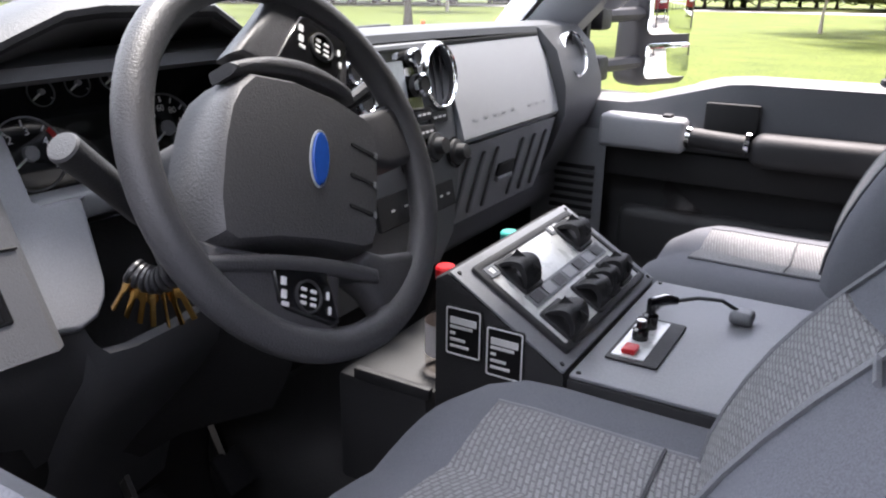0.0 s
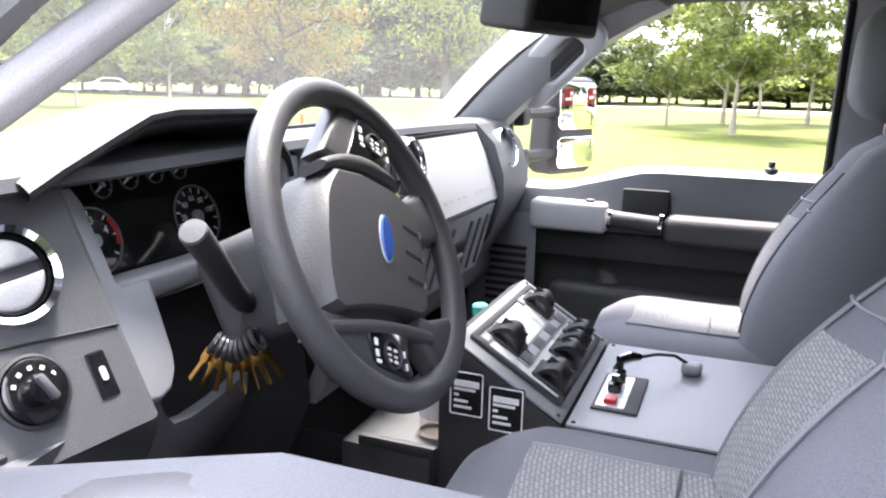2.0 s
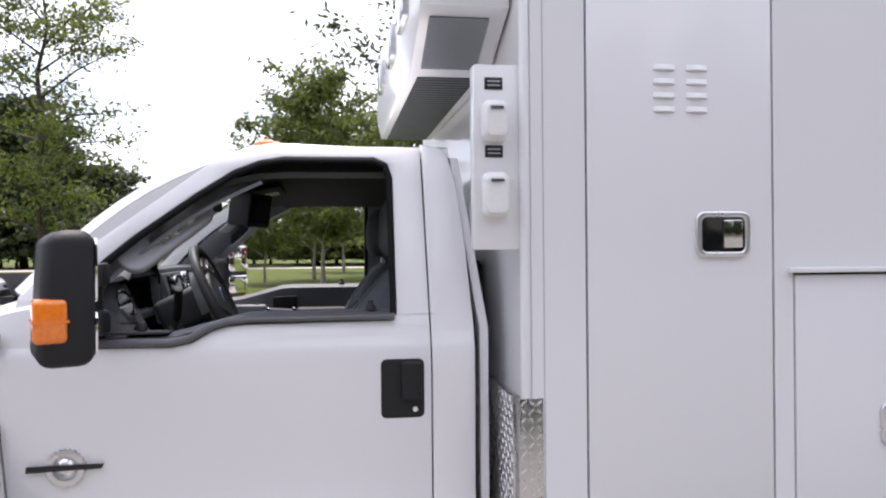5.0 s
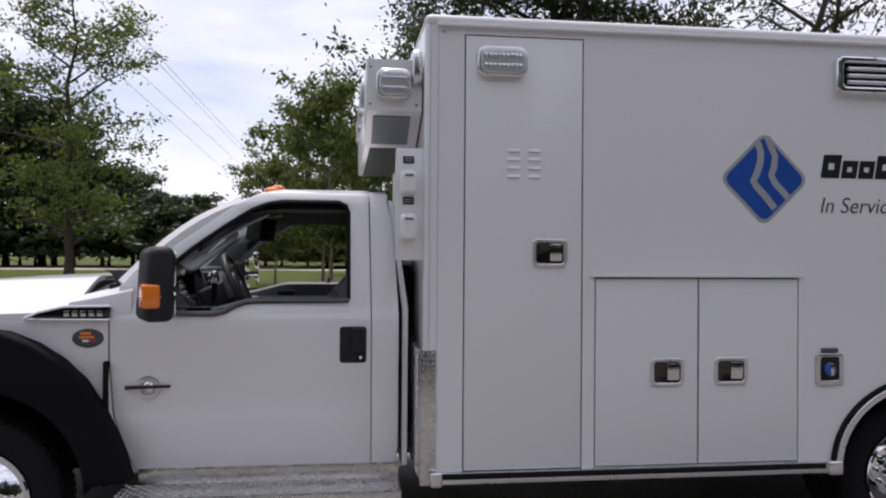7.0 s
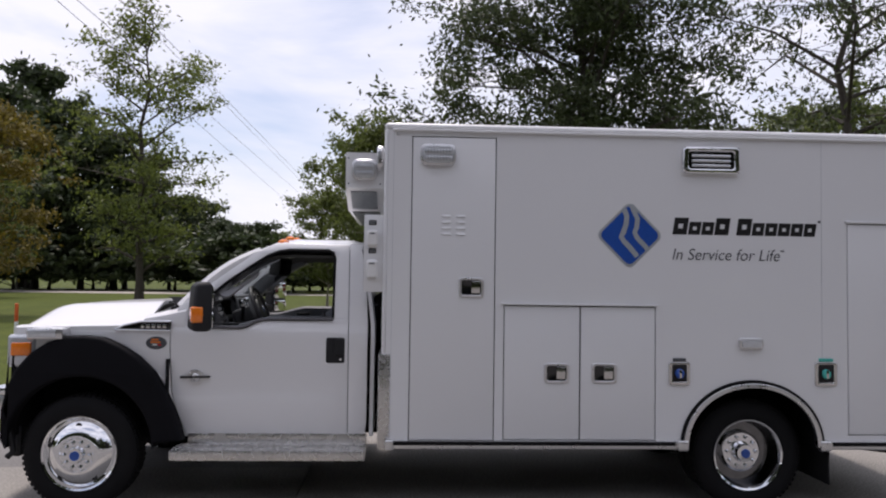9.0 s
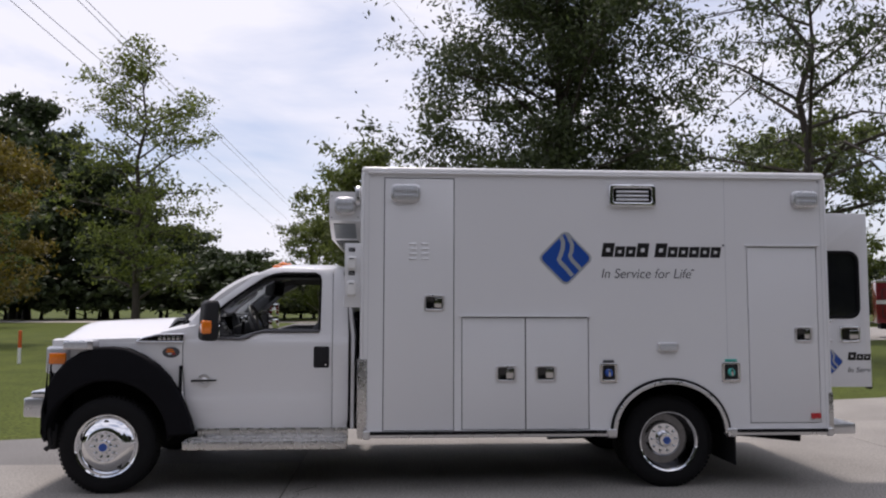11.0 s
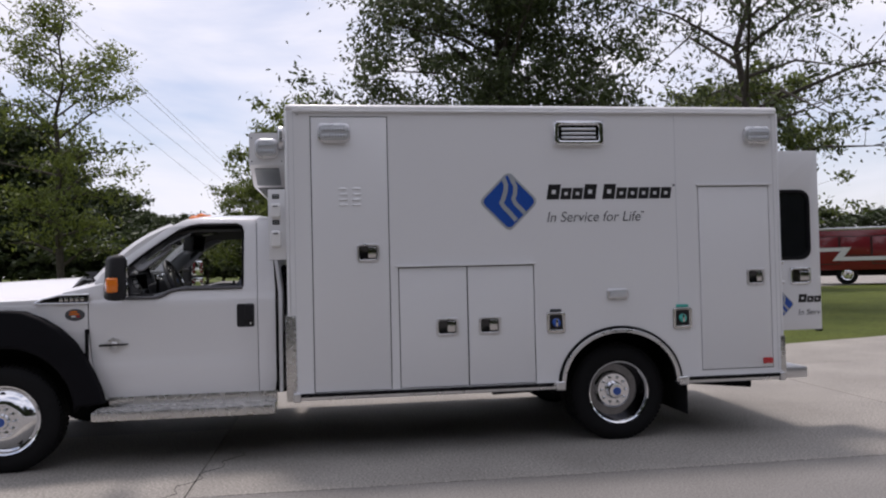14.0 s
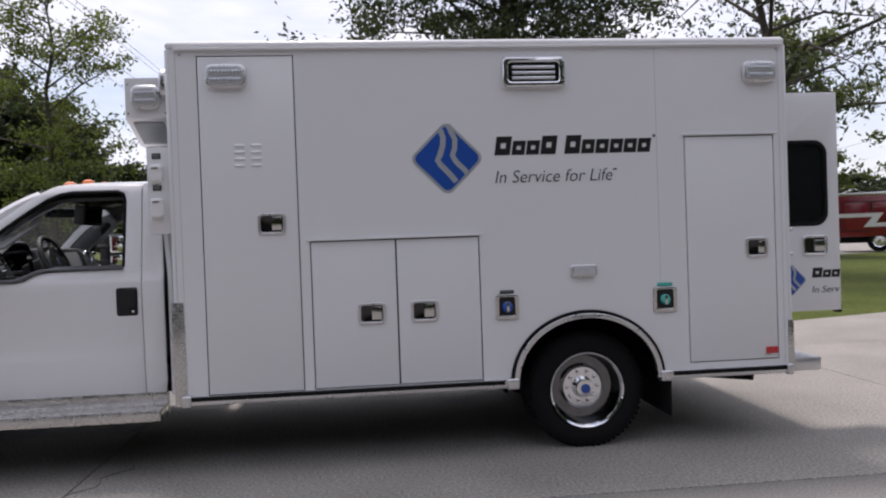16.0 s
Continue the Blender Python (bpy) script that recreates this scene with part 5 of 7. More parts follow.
# marker posts
for i, (x, y) in enumerate(((-7.6, 14.9), (-21.0, 9.0))):
    p = thing("marker_post", "orange and white flexible marker post in the grass", "marker post", (x, y, 0), "marker posts")
    part("lower_post", turned(lathe([(0.045, 0), (0.045, 0.42), (0.045, 0.42)], 12), Matrix.Translation((x, y, 0))), "white", p)
    part("upper_post", turned(lathe([(0.045, 0.42), (0.044, 0.86), (0.03, 0.88), (0, 0.88)], 12), Matrix.Translation((x, y, 0))), "post", p)

# ---- inside the cab ----
# floor, firewall, dash body
part("floor_mat", block(0.60, 2.0, 0.26, W - 0.26, 0.56, 0.60, 0.01), "carpet", amb, "black rubber floor mat")
part("firewall", block(0.60, 0.64, 0.26, W - 0.26, 0.58, 1.42), "carpet", amb)
part("tunnel", block(0.62, 1.30, 0.98, 1.40, 0.58, 0.80, 0.08, 4), "carpet", amb)
dash = part("dashboard", sheet([[(x, 0.27 + (W - 0.54) * j / 20, z + 0.012 * math.sin(math.pi * j / 20)) for j in range(21)] for x, z in ((0.62, 1.448), (0.70, 1.460), (0.78, 1.472), (0.85, 1.478), (0.892, 1.468), (0.898, 1.455), (0.88, 1.448))], 0.0), "dashtop", amb, "grey moulded dashboard with chrome-ringed vents")
part("dash_core", block(0.70, 0.955, 1.02, W - 0.32, 1.12, 1.452, 0.02), "dash", dash)
part("dash_core", block(0.70, 0.86, 0.32, 0.98, 1.10, 1.43, 0.02), "matte", dash)
# thin black block draws the shade along the dash top's edge
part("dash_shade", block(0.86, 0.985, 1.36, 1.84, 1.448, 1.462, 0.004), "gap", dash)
# passenger side: upper panel, glove box, end pod
gl = sheet([[(x, y, z) for y in np.linspace(1.365, 1.825, 8)] for x, z in ((0.960, 1.458), (0.985, 1.452), (1.012, 1.40), (1.040, 1.32), (1.050, 1.283), (1.042, 1.272))], 0.02, (-1, 0, 0))
part("airbag_panel", gl, "dashl", dash, "light grey panel above the glove box")
for i in range(9):
    if i != 5:
        y = 1.42 + i * 0.042
        part("raised_mark", turned(block(-0.012, 0.012, -0.002, 0.002, -0.014, 0.014, 0.002), Matrix.Translation((1.0368, y, 1.322)) @ Matrix.Rotation(radians(-20), 4, "Y") @ Matrix.Rotation(radians(90), 4, "Z")), "dashl", dash)
gb = sheet([[(x, y, z) for y in np.linspace(1.365, 1.825, 4)] for x, z in ((1.044, 1.268), (1.036, 1.24), (1.006, 1.13), (0.992, 1.09))], 0.02, (-1, 0, 0))
glove = part("glove_box", gb, "dashl", amb, "light grey ribbed glove box lid")
fg_ = facing((1.0225, 1.365, 1.18), (0, 1, 0), (0.26, 0, 0.966))
for i in range(7):
    if i in (3,):
        continue
    part("rib", plate([rrect(0.035 + i * 0.062, 0.047 + i * 0.062, -0.075, 0.065, 0.005)], 0.006, 0.002, Matrix.Translation((0.004, 0, 0)) @ fg_), "dashm", glove)
part("latch", plate([rrect(0.195, 0.275, -0.012, 0.018, 0.006)], 0.008, 0.003, Matrix.Translation((0.004, 0, 0)) @ fg_), "matte", glove)
part("latch_pull", plate([rrect(0.20, 0.27, -0.026, -0.014, 0.004)], 0.014, 0.003, Matrix.Translation((0.008, 0, 0)) @ fg_), "dashl", glove)
part("knee_bolster", block(0.80, 0.985, 1.00, 2.05, 1.02, 1.12, 0.03, 3), "dash", dash)
pod = sheet([[(x, y, z) for y in (1.83, 1.86, 1.95, 2.03, 2.075)] for x, z in ((0.90, 1.478), (0.985, 1.470), (1.035, 1.42), (1.062, 1.34), (1.065, 1.27), (1.03, 1.18), (0.98, 1.10))], 0.03, (-1, 0, 0))
part("end_pod", pod, "dash", dash)


def vent(c, way, r, parent, squash=1.0):
    """A round outlet: chrome ring, dark well and tilted blades."""
    m = along(c, way)
    if squash != 1.0:
        m = m @ Matrix.Diagonal((1, squash, 1, 1))
    v = part("air_vent", lathe([(r, -0.01), (r, 0.006), (r * 0.93, 0.012), (r * 0.86, 0.006), (r * 0.84, -0.02)], 32, m), "chrome", parent, "round chrome-ringed air vent")
    part("vent_well", lathe([(r * 0.85, -0.012), (r * 0.6, -0.03), (0, -0.034)], 24, m), "gap", v)
    return v, m


for c, way, r, sq, blade in (((1.018, 1.318, 1.405), (1, -0.10, 0.12), 0.048, 1.25, "dash"), ((1.035, 1.930, 1.405), (1, -0.25, 0.35), 0.046, 1.25, "dash")):
    v, m = vent(c, way, r, amb, sq)
    for k in (-0.5, 0.0, 0.5):
        w_ = r * 0.84 * math.sqrt(1 - k * k)
        part("vent_blade", turned(block(-r * 0.2, r * 0.2, -w_, w_, -0.0015, 0.0015, 0.001), m @ Matrix.Translation((k * r * 0.9, 0, -0.008)) @ Matrix.Rotation(radians(35), 4, "Y")), blade, v)
FIT = Vector((-0.085, 0.040, 0.0))   # how far the dash's middle and passenger side lie from their drawn place
for o in [c for c in dash.children] + [c for c in amb.children if c.name.startswith(("glove_box", "air_vent"))]:
    o.location += FIT
# outlet at the driver's end, with two half-round vanes
EV = along((0.908, 0.447, 1.382), (1.0, -0.28, 0.45)) @ Matrix.Rotation(radians(100), 4, "Z")
v = part("air_vent", lathe([(0.0515, -0.02), (0.0515, 0.004), (0.049, 0.009), (0.0425, 0.006), (0.041, -0.006)], 36, EV), "chrome", amb, "round chrome-ringed air vent with pale vanes")
part("vent_well", lathe([(0.0425, -0.004), (0.030, -0.012), (0, -0.014)], 28, EV), "gap", v)
part("inner_ring", lathe([(0.0415, -0.002), (0.0405, 0.004), (0.0385, 0.004), (0.038, -0.004)], 36, EV), "gloss", v)
for s_ in (-1, 1):
    part("vane", plate([[(s_ * (0.002 + 0.034 * math.cos(a)), 0.035 * math.sin(a)) for a in np.linspace(-1.45, 1.45, 14)[::s_]]], 0.014, 0.005, EV @ Matrix.Translation((0, 0, 0.005)), 2), "dashl", v, "pale swivel vane")

# centre stack
cs = sheet([[(x, y, z) for y in (0.965, 1.0, 1.15, 1.33, 1.362)] for x, z in ((0.95, 1.470), (0.992, 1.462), (1.012, 1.40), (1.034, 1.30), (1.040, 1.22), (1.03, 1.10), (1.0, 1.03))], 0.03, (-1, 0, 0))
stack = part("radio_console", cs, "dashm", amb, "grey centre stack with radio and climate knobs")
def on_stack(y, z):
    """A frame on the stack's face; its z axis points at the driver."""
    x = float(np.interp(z, (1.03, 1.10, 1.22, 1.30, 1.40, 1.462), (1.0, 1.03, 1.040, 1.034, 1.012, 0.992)))
    return facing((x + 0.001, y, z), (0, 1, 0), (-0.2, 0, 0.98))
part("radio", plate([rrect(-0.12, 0.12, -0.055, 0.055, 0.008)], 0.012, 0.003, Matrix.Translation((0.008, 0, 0)) @ on_stack(1.135, 1.405)), "gloss", stack, "black radio panel")
part("radio_display", plate([rrect(-0.06, 0.05, -0.03, 0.035, 0.004)], 0.003, 0, Matrix.Translation((0.011, 0, 0)) @ on_stack(1.155, 1.405)), "silver", stack)
for y, z, r in ((1.055, 1.43, 0.017), (1.065, 1.385, 0.020), (1.232, 1.44, 0.015), (1.235, 1.395, 0.019)):
    k = part("radio_knob", lathe([(r, 0), (r, 0.018), (r * 0.75, 0.022), (0, 0.022)], 24, Matrix.Translation((0.008, 0, 0)) @ on_stack(y, z)), "matte", stack)
    part("knob_ring", lathe([(r * 1.05, 0.012), (r * 1.08, 0.020), (r * 0.85, 0.0235), (r * 0.8, 0.022)], 24, Matrix.Translation((0.008, 0, 0)) @ on_stack(y, z)), "chrome", k)
for y, z in ((1.195, 1.27), (1.27, 1.285), (1.345, 1.262)):
    part("climate_knob", lathe([(0.026, 0), (0.024, 0.012), (0.016, 0.014), (0.014, 0.03), (0, 0.031)], 24, on_stack(y, z)), "matte", stack)
    part("knob_rim", lathe([(0.028, 0), (0.029, 0.004), (0.025, 0.006)], 24, on_stack(y, z)), "gloss", stack)
for y, z, w_, h_ in ((1.30, 1.335, 0.03, 0.011), (1.16, 1.335, 0.05, 0.014), (1.25, 1.345, 0.03, 0.012), (1.25, 1.315, 0.03, 0.012), (1.17, 1.20, 0.08, 0.03), (1.29, 1.19, 0.05, 0.025)):
    b = part("button_row", plate([rrect(-w_, w_, -h_, h_, 0.004)], 0.01, 0.003, Matrix.Translation((0.006, 0, 0)) @ on_stack(y, z)), "matte", stack)
    for k in (-0.5, 0.0, 0.5):
        part("button_mark", plate([rrect(k * w_ - 0.005, k * w_ + 0.005, -0.002, 0.002, 0.001)], 0.001, 0, Matrix.Translation((0.0072, 0, 0)) @ on_stack(y, z)), "white", b)

stack.location += FIT

# instrument binnacle
rim_pts = [(0.478, 1.455), (0.52, 1.474), (0.60, 1.506), (0.653, 1.526), (0.70, 1.531), (0.857, 1.529), (0.90, 1.503), (0.944, 1.462), (0.955, 1.432)]
in_pts = [(0.585, 1.425), (0.63, 1.440), (0.71, 1.470), (0.77, 1.488), (0.82, 1.492), (0.965, 1.490), (1.01, 1.470), (1.04, 1.430), (1.045, 1.40)]


def hood_row(x, k, lift, widen=0.0):
    return [(x, y + widen * (y - 0.71), 1.43 + (z - 1.43) * k + lift) for y, z in rim_pts]


hood = sheet([hood_row(0.64, 0.25, 0.012, 0.10), hood_row(0.74, 0.72, 0.014, 0.06), hood_row(0.83, 0.98, 0.014, 0.02), hood_row(0.880, 1.0, 0.015), hood_row(0.900, 1.0, 0.011), hood_row(0.911, 1.0, 0.003)])
binn = part("instrument_hood", hood, "dashtop", dash, "grey hood over the instruments")
# lip is black to draw the shading under the hood's edge
part("hood_lip", sheet([hood_row(0.911, 1.0, 0.003), hood_row(0.912, 1.0, -0.004), hood_row(0.904, 0.97, -0.008)]), "trim", dash)
part("hood_lining", sheet([[(x * (1 - t) + 0.785 * t, a[0] * (1 - t) + b[0] * t, (1.43 + (a[1] - 1.43) * 0.97 - 0.008) * (1 - t) + b[1] * t) for a, b in zip(rim_pts, in_pts)] for x, t in ((0.904, 0.0), (0.904, 0.35), (0.904, 0.7), (0.904, 1.0))]), "dash", dash)
cface = facing((0.806, 0.835, 1.372), (0, 1, 0), (-0.287, 0, 0.958))
clus = part("instrument_panel", plate([[(-0.248, -0.050), (-0.246, 0.048), (-0.15, 0.103), (0.0, 0.130), (0.12, 0.112), (0.19, 0.05), (0.19, -0.10), (-0.20, -0.10)]], 0.02, 0.004, cface), "screen", amb, "dark instrument cluster with white-marked dials")
for u, v, r, n in ((-0.182, -0.004, 0.044, 7), (0.016, -0.002, 0.048, 11), (-0.146, 0.064, 0.017, 4), (-0.096, 0.070, 0.017, 4), (-0.046, 0.073, 0.017, 4), (0.004, 0.074, 0.017, 4)):
    dm = cface @ Matrix.Translation((u, v, 0.001))
    dial = part("dial", lathe([(r, 0.0), (r, 0.003), (r * 0.96, 0.003), (r * 0.95, 0.0)], 32, dm), "dashm", clus)
    for k in range(n):
        a = radians(215 - 250 * k / (n - 1))
        part("dial_mark", turned(block(r * 0.74, r * 0.90, -r * 0.022, r * 0.022, 0.0012, 0.002), dm @ Matrix.Rotation(a, 4, "Z")), "white", dial)
    part("dial_hub", lathe([(r * 0.22, 0), (r * 0.20, 0.006), (0, 0.007)], 16, dm), "dashl", dial)
    part("needle", turned(block(0, r * 0.85, -0.0011, 0.0011, 0.003, 0.0045), dm @ Matrix.Rotation(radians(212), 4, "Z")), "white", dial)
for k, t in enumerate(("20", "40", "60", "80", "100")):
    a = radians(180 - 40 * k - 5)
    part("dial_number", lettering(t, 0.012, cface @ Matrix.Translation((0.016 + 0.028 * math.cos(a) - 0.006, -0.002 + 0.028 * math.sin(a) - 0.004, 0.002)), 0.0005), "white", clus)
for k, t in enumerate(("1", "2", "3", "4")):
    a = radians(190 - 55 * k)
    part("dial_number", lettering(t, 0.014, cface @ Matrix.Translation((-0.182 + 0.026 * math.cos(a) - 0.004, -0.004 + 0.026 * math.sin(a) - 0.004, 0.002)), 0.0005), "white", clus)
part("red_zone", plate([arc(-0.182, -0.004, 0.043, 0.043, 40, -15, 8) + arc(-0.182, -0.004, 0.036, 0.036, -15, 40, 8)], 0.001, 0, cface @ Matrix.Translation((0, 0, 0.003))), "capred", clus)
# grey bezel panel left of the column, knee panel, end of the dash
def trim_face(y, z, out=0.0):
    """A point of the sloping face beside the instruments."""
    return Vector((0.954 - 0.47 * (z - 1.28) - 0.20 * (y - 0.426) + out, y, z))


TF_N = Vector((1.0, 0.20, 0.47)).normalized()
TF_U = Vector((-0.2, 1.0, 0.0)).normalized()
TF_V = TF_N.cross(TF_U)


def on_face(pts):
    """Outline points given as (y, z) in the face's own frame."""
    o = trim_face(0.55, 1.33)
    return [((trim_face(y, z) - o).dot(TF_U), (trim_face(y, z) - o).dot(TF_V)) for y, z in pts]


TF = facing(trim_face(0.55, 1.33, 0.008), TF_U, TF_V)
part("bezel_panel", plate([on_face([(0.545, 1.452), (0.535, 1.39), (0.512, 1.236), (0.535, 1.222), (0.588, 1.210), (0.614, 1.214), (0.632, 1.228), (0.641, 1.245), (0.655, 1.325), (0.668, 1.331), (0.602, 1.334), (0.594, 1.340), (0.594, 1.430), (0.585, 1.448)])], 0.035, 0.006, TF, 2), "bezel", dash, "light grey trim beside the instruments")
knee = []
for z, back in ((0.0, 0.0), (-0.03, 0.002), (-0.07, 0.018), (-0.13, 0.065), (-0.22, 0.125), (-0.34, 0.17)):
    knee.append([tuple(trim_face(y, 1.225, -back) + Vector((0, 0, top + z - 1.225))) for y, top in ((0.345, 1.232), (0.43, 1.230), (0.50, 1.226), (0.56, 1.212), (0.60, 1.202), (0.610, 1.180), (0.630, 1.158), (0.67, 1.148), (0.74, 1.143), (0.84, 1.143))])
part("knee_flank", sheet(knee, 0.02, (-1, 0, 0)), "dash", dash, "dark grey knee panel with a scooped edge")
part("lower_bezel", block(0.845, 0.890, 0.60, 0.965, 1.300, 1.334, 0.010, 3), "dashm", dash)
part("inner_bezel", sheet([[(0.900, 0.950, 1.455), (0.893, 0.985, 1.455), (0.880, 1.02, 1.452)], [(0.908, 0.945, 1.40), (0.900, 0.985, 1.40), (0.888, 1.02, 1.40)], [(0.918, 0.935, 1.335), (0.910, 0.98, 1.335), (0.90, 1.02, 1.33)], [(0.935, 0.935, 1.27), (0.925, 0.98, 1.27), (0.915, 1.02, 1.26)]], 0.03, (-1, 0, 0)), "bezel", dash)
kn = sheet([[(x, y, z) for y in np.linspace(0.32, 0.98, 6)] for x, z in ((0.88, 1.28), (0.90, 1.20), (0.92, 1.05), (0.88, 0.95), (0.84, 0.88))], 0.03, (-1, 0, 0))
for v in [v for v in kn.verts if 0.55 < v.co.y < 0.9]:
    v.co.x -= 0.07
part("knee_panel", kn, "carpet", dash)


def pod_x(y, z):
    return 0.905 + 0.12 * (y - 0.447) - 0.48 * (z - 1.382)


endp = sheet([[(pod_x(max(y, 0.36), z) - d - (0.03 if z > 1.485 else 0.008 if z > 1.475 else 0.0), y, z) for d, y in ((0.24, 0.286), (0.13, 0.289), (0.07, 0.295), (0.035, 0.306), (0.014, 0.328), (0.003, 0.36), (0.0, 0.40), (0.0, 0.45), (0.0, 0.50), (0.0, 0.538), (0.008, 0.548), (0.03, 0.552))] for z in (1.490, 1.480, 1.466, 1.44, 1.40, 1.36, 1.341, 1.308, 1.269, 1.235, 1.215)], 0.012, (-0.9, 0.3, 0))
part("dash_end", endp, "dash", dash, "grey curved end of the dashboard")
part("end_seam", tube([(pod_x(0.36, 1.326) - 0.034, 0.306, 1.327), (pod_x(0.36, 1.326) - 0.002, 0.36, 1.326)] + [(pod_x(y, 1.325 - 0.07 * (y - 0.36)) + 0.0005, y, 1.325 - 0.07 * (y - 0.36)) for y in (0.42, 0.48, 0.54)], 0.0018, 5), "gap", dash)
for k in range(6):
    part("defrost_slat", turned(block(-0.004, 0.004, -0.006, 0.006, -0.05, 0.05, 0.002), Matrix.Translation((0.790 + 0.014 * k, 0.2880 + 0.0012 * k, 1.372 - 0.004 * k)) @ Matrix.Rotation(radians(14), 4, "Y")), "gap", dash)
kb = along((0.955, 0.426, 1.280), (1.0, -0.16, 0.46))
part("switch_bezel", lathe([(0.036, -0.004), (0.036, 0.003), (0.033, 0.004), (0.032, 0.0)], 28, kb), "matte", dash)
knob = part("headlamp_knob", lathe([(0.032, 0), (0.031, 0.005), (0.027, 0.007), (0.016, 0.007), (0.0145, 0.022), (0, 0.024)], 28, kb), "gloss", amb, "round black lamp switch")
part("knob_grip", turned(block(-0.004, 0.004, -0.014, 0.014, 0.016, 0.030, 0.003), kb @ Matrix.Rotation(0.4, 4, "Z")), "dash", knob)
for k in range(5):
    a = 0.5 + k * 0.55
    part("knob_mark", turned(block(0.020, 0.024, -0.002, 0.002, 0.007, 0.0078), kb @ Matrix.Rotation(a, 4, "Z")), "white", knob)
sw = part("pedal_switch", plate([rrect(-0.012, 0.012, -0.026, 0.026, 0.004)], 0.014, 0.004, facing((0.966, 0.500, 1.273), (0.12, 1.0, 0), (-0.48, 0, 1))), "gloss", amb, "black rocker switch with white mark")
part("switch_mark", plate([rrect(-0.003, 0.003, -0.007, 0.008, 0.0025)], 0.002, 0, facing((0.9675, 0.500, 1.274), (0.12, 1.0, 0), (-0.48, 0, 1))), "white", sw)

# steering wheel, turned a quarter round
SWC, SWN = Vector((1.1625, 0.7206, 1.391)), Vector((0.9055, 0.0, 0.4244))
swm = facing(SWC, (0, 1, 0), (-0.4244, 0, 0.9055)) @ Matrix.Rotation(radians(-32.4), 4, "Z")
R = 0.1854
rim_pts = [swm @ Vector((R * math.cos(2 * math.pi * i / 72), R * math.sin(2 * math.pi * i / 72), 0.0)) for i in range(72)]
steer = part("steering_wheel", tube(rim_pts, 0.017, 14, True), "wheel", amb, "black four-spoke steering wheel turned well round")


def dome(loop, depth, lift, m, rings=5):
    """A pillow-shaped cover over an outline."""
    c = Vector((sum(p[0] for p in loop) / len(loop), sum(p[1] for p in loop) / len(loop)))
    rows = []
    for k in range(rings + 1):
        s = 1 - 0.16 * (k / rings) ** 2 if k < rings else 0.80
        h = -depth + (depth + lift) * math.sin(math.pi / 2 * min(1, k / (rings - 1)))
        rows.append([m @ Vector((c.x + (p[0] - c.x) * s, c.y + (p[1] - c.y) * s, h)) for p in loop])
    bm = bmesh.new()
    g_ = [[bm.verts.new(p) for p in row] for row in rows]
    n = len(loop)
    for a, b in zip(g_, g_[1:]):
        for i in range(n):
            bm.faces.new((a[i], a[(i + 1) % n], b[(i + 1) % n], b[i]))
    bm.faces.new(g_[-1])
    bm.faces.new(g_[0])
    return bm


padl = [(-0.100, 0.040), (-0.085, 0.062), (-0.030, 0.080), (0.030, 0.087), (0.078, 0.084), (0.094, 0.076), (0.099, 0.05), (0.101, 0.0), (0.100, -0.05), (0.095, -0.072), (0.080, -0.080), (0.02, -0.090), (-0.04, -0.104), (-0.090, -0.122), (-0.105, -0.118), (-0.112, -0.085), (-0.113, -0.03), (-0.109, 0.015)]
part("horn_pad", dome(padl, 0.055, 0.014, swm), "wheel", steer, "smooth horn pad")


def bow(v_mid, v_end, u0, u1, w0, n=9):
    """A shallow curve across the hub."""
    return [(u0 + (u1 - u0) * i / (n - 1), v_mid + (v_end - v_mid) * abs(2 * i / (n - 1) - 1) ** 2 + w0 * (2 * i / (n - 1) - 1)) for i in range(n)]


# raised collars above and below the pad, the spokes with their switch pods
for near, far in ((bow(0.085, 0.070, -0.098, 0.060, 0.022), bow(0.103, 0.082, -0.104, 0.052, 0.024)), (bow(-0.104, -0.112, -0.112, 0.098, 0.022), bow(-0.122, -0.128, -0.114, 0.100, 0.022))):
    part("pad_crown", plate([near + far[::-1]], 0.040, 0.008, swm @ Matrix.Translation((0, 0, 0.013)), 3), "wheel", steer)
for loop in ([(-0.098, 0.075), (0.055, 0.095), (0.054, 0.182), (-0.004, 0.180), (-0.050, 0.176), (-0.066, 0.14)],
             [(-0.112, -0.118), (0.052, -0.100), (0.050, -0.178), (-0.015, -0.184), (-0.065, -0.178), (-0.098, -0.155)],
             [(0.070, 0.084), (0.094, 0.100), (0.128, 0.128), (0.152, 0.110), (0.172, 0.070), (0.130, 0.040), (0.092, 0.030)],
             [(0.085, -0.070), (0.112, -0.068), (0.160, -0.050), (0.172, -0.074), (0.150, -0.112), (0.122, -0.136), (0.098, -0.118), (0.060, -0.105)]):
    part("spoke", plate([loop], 0.036, 0.011, swm @ Matrix.Translation((0, 0, 0.006)), 3), "wheel", steer)
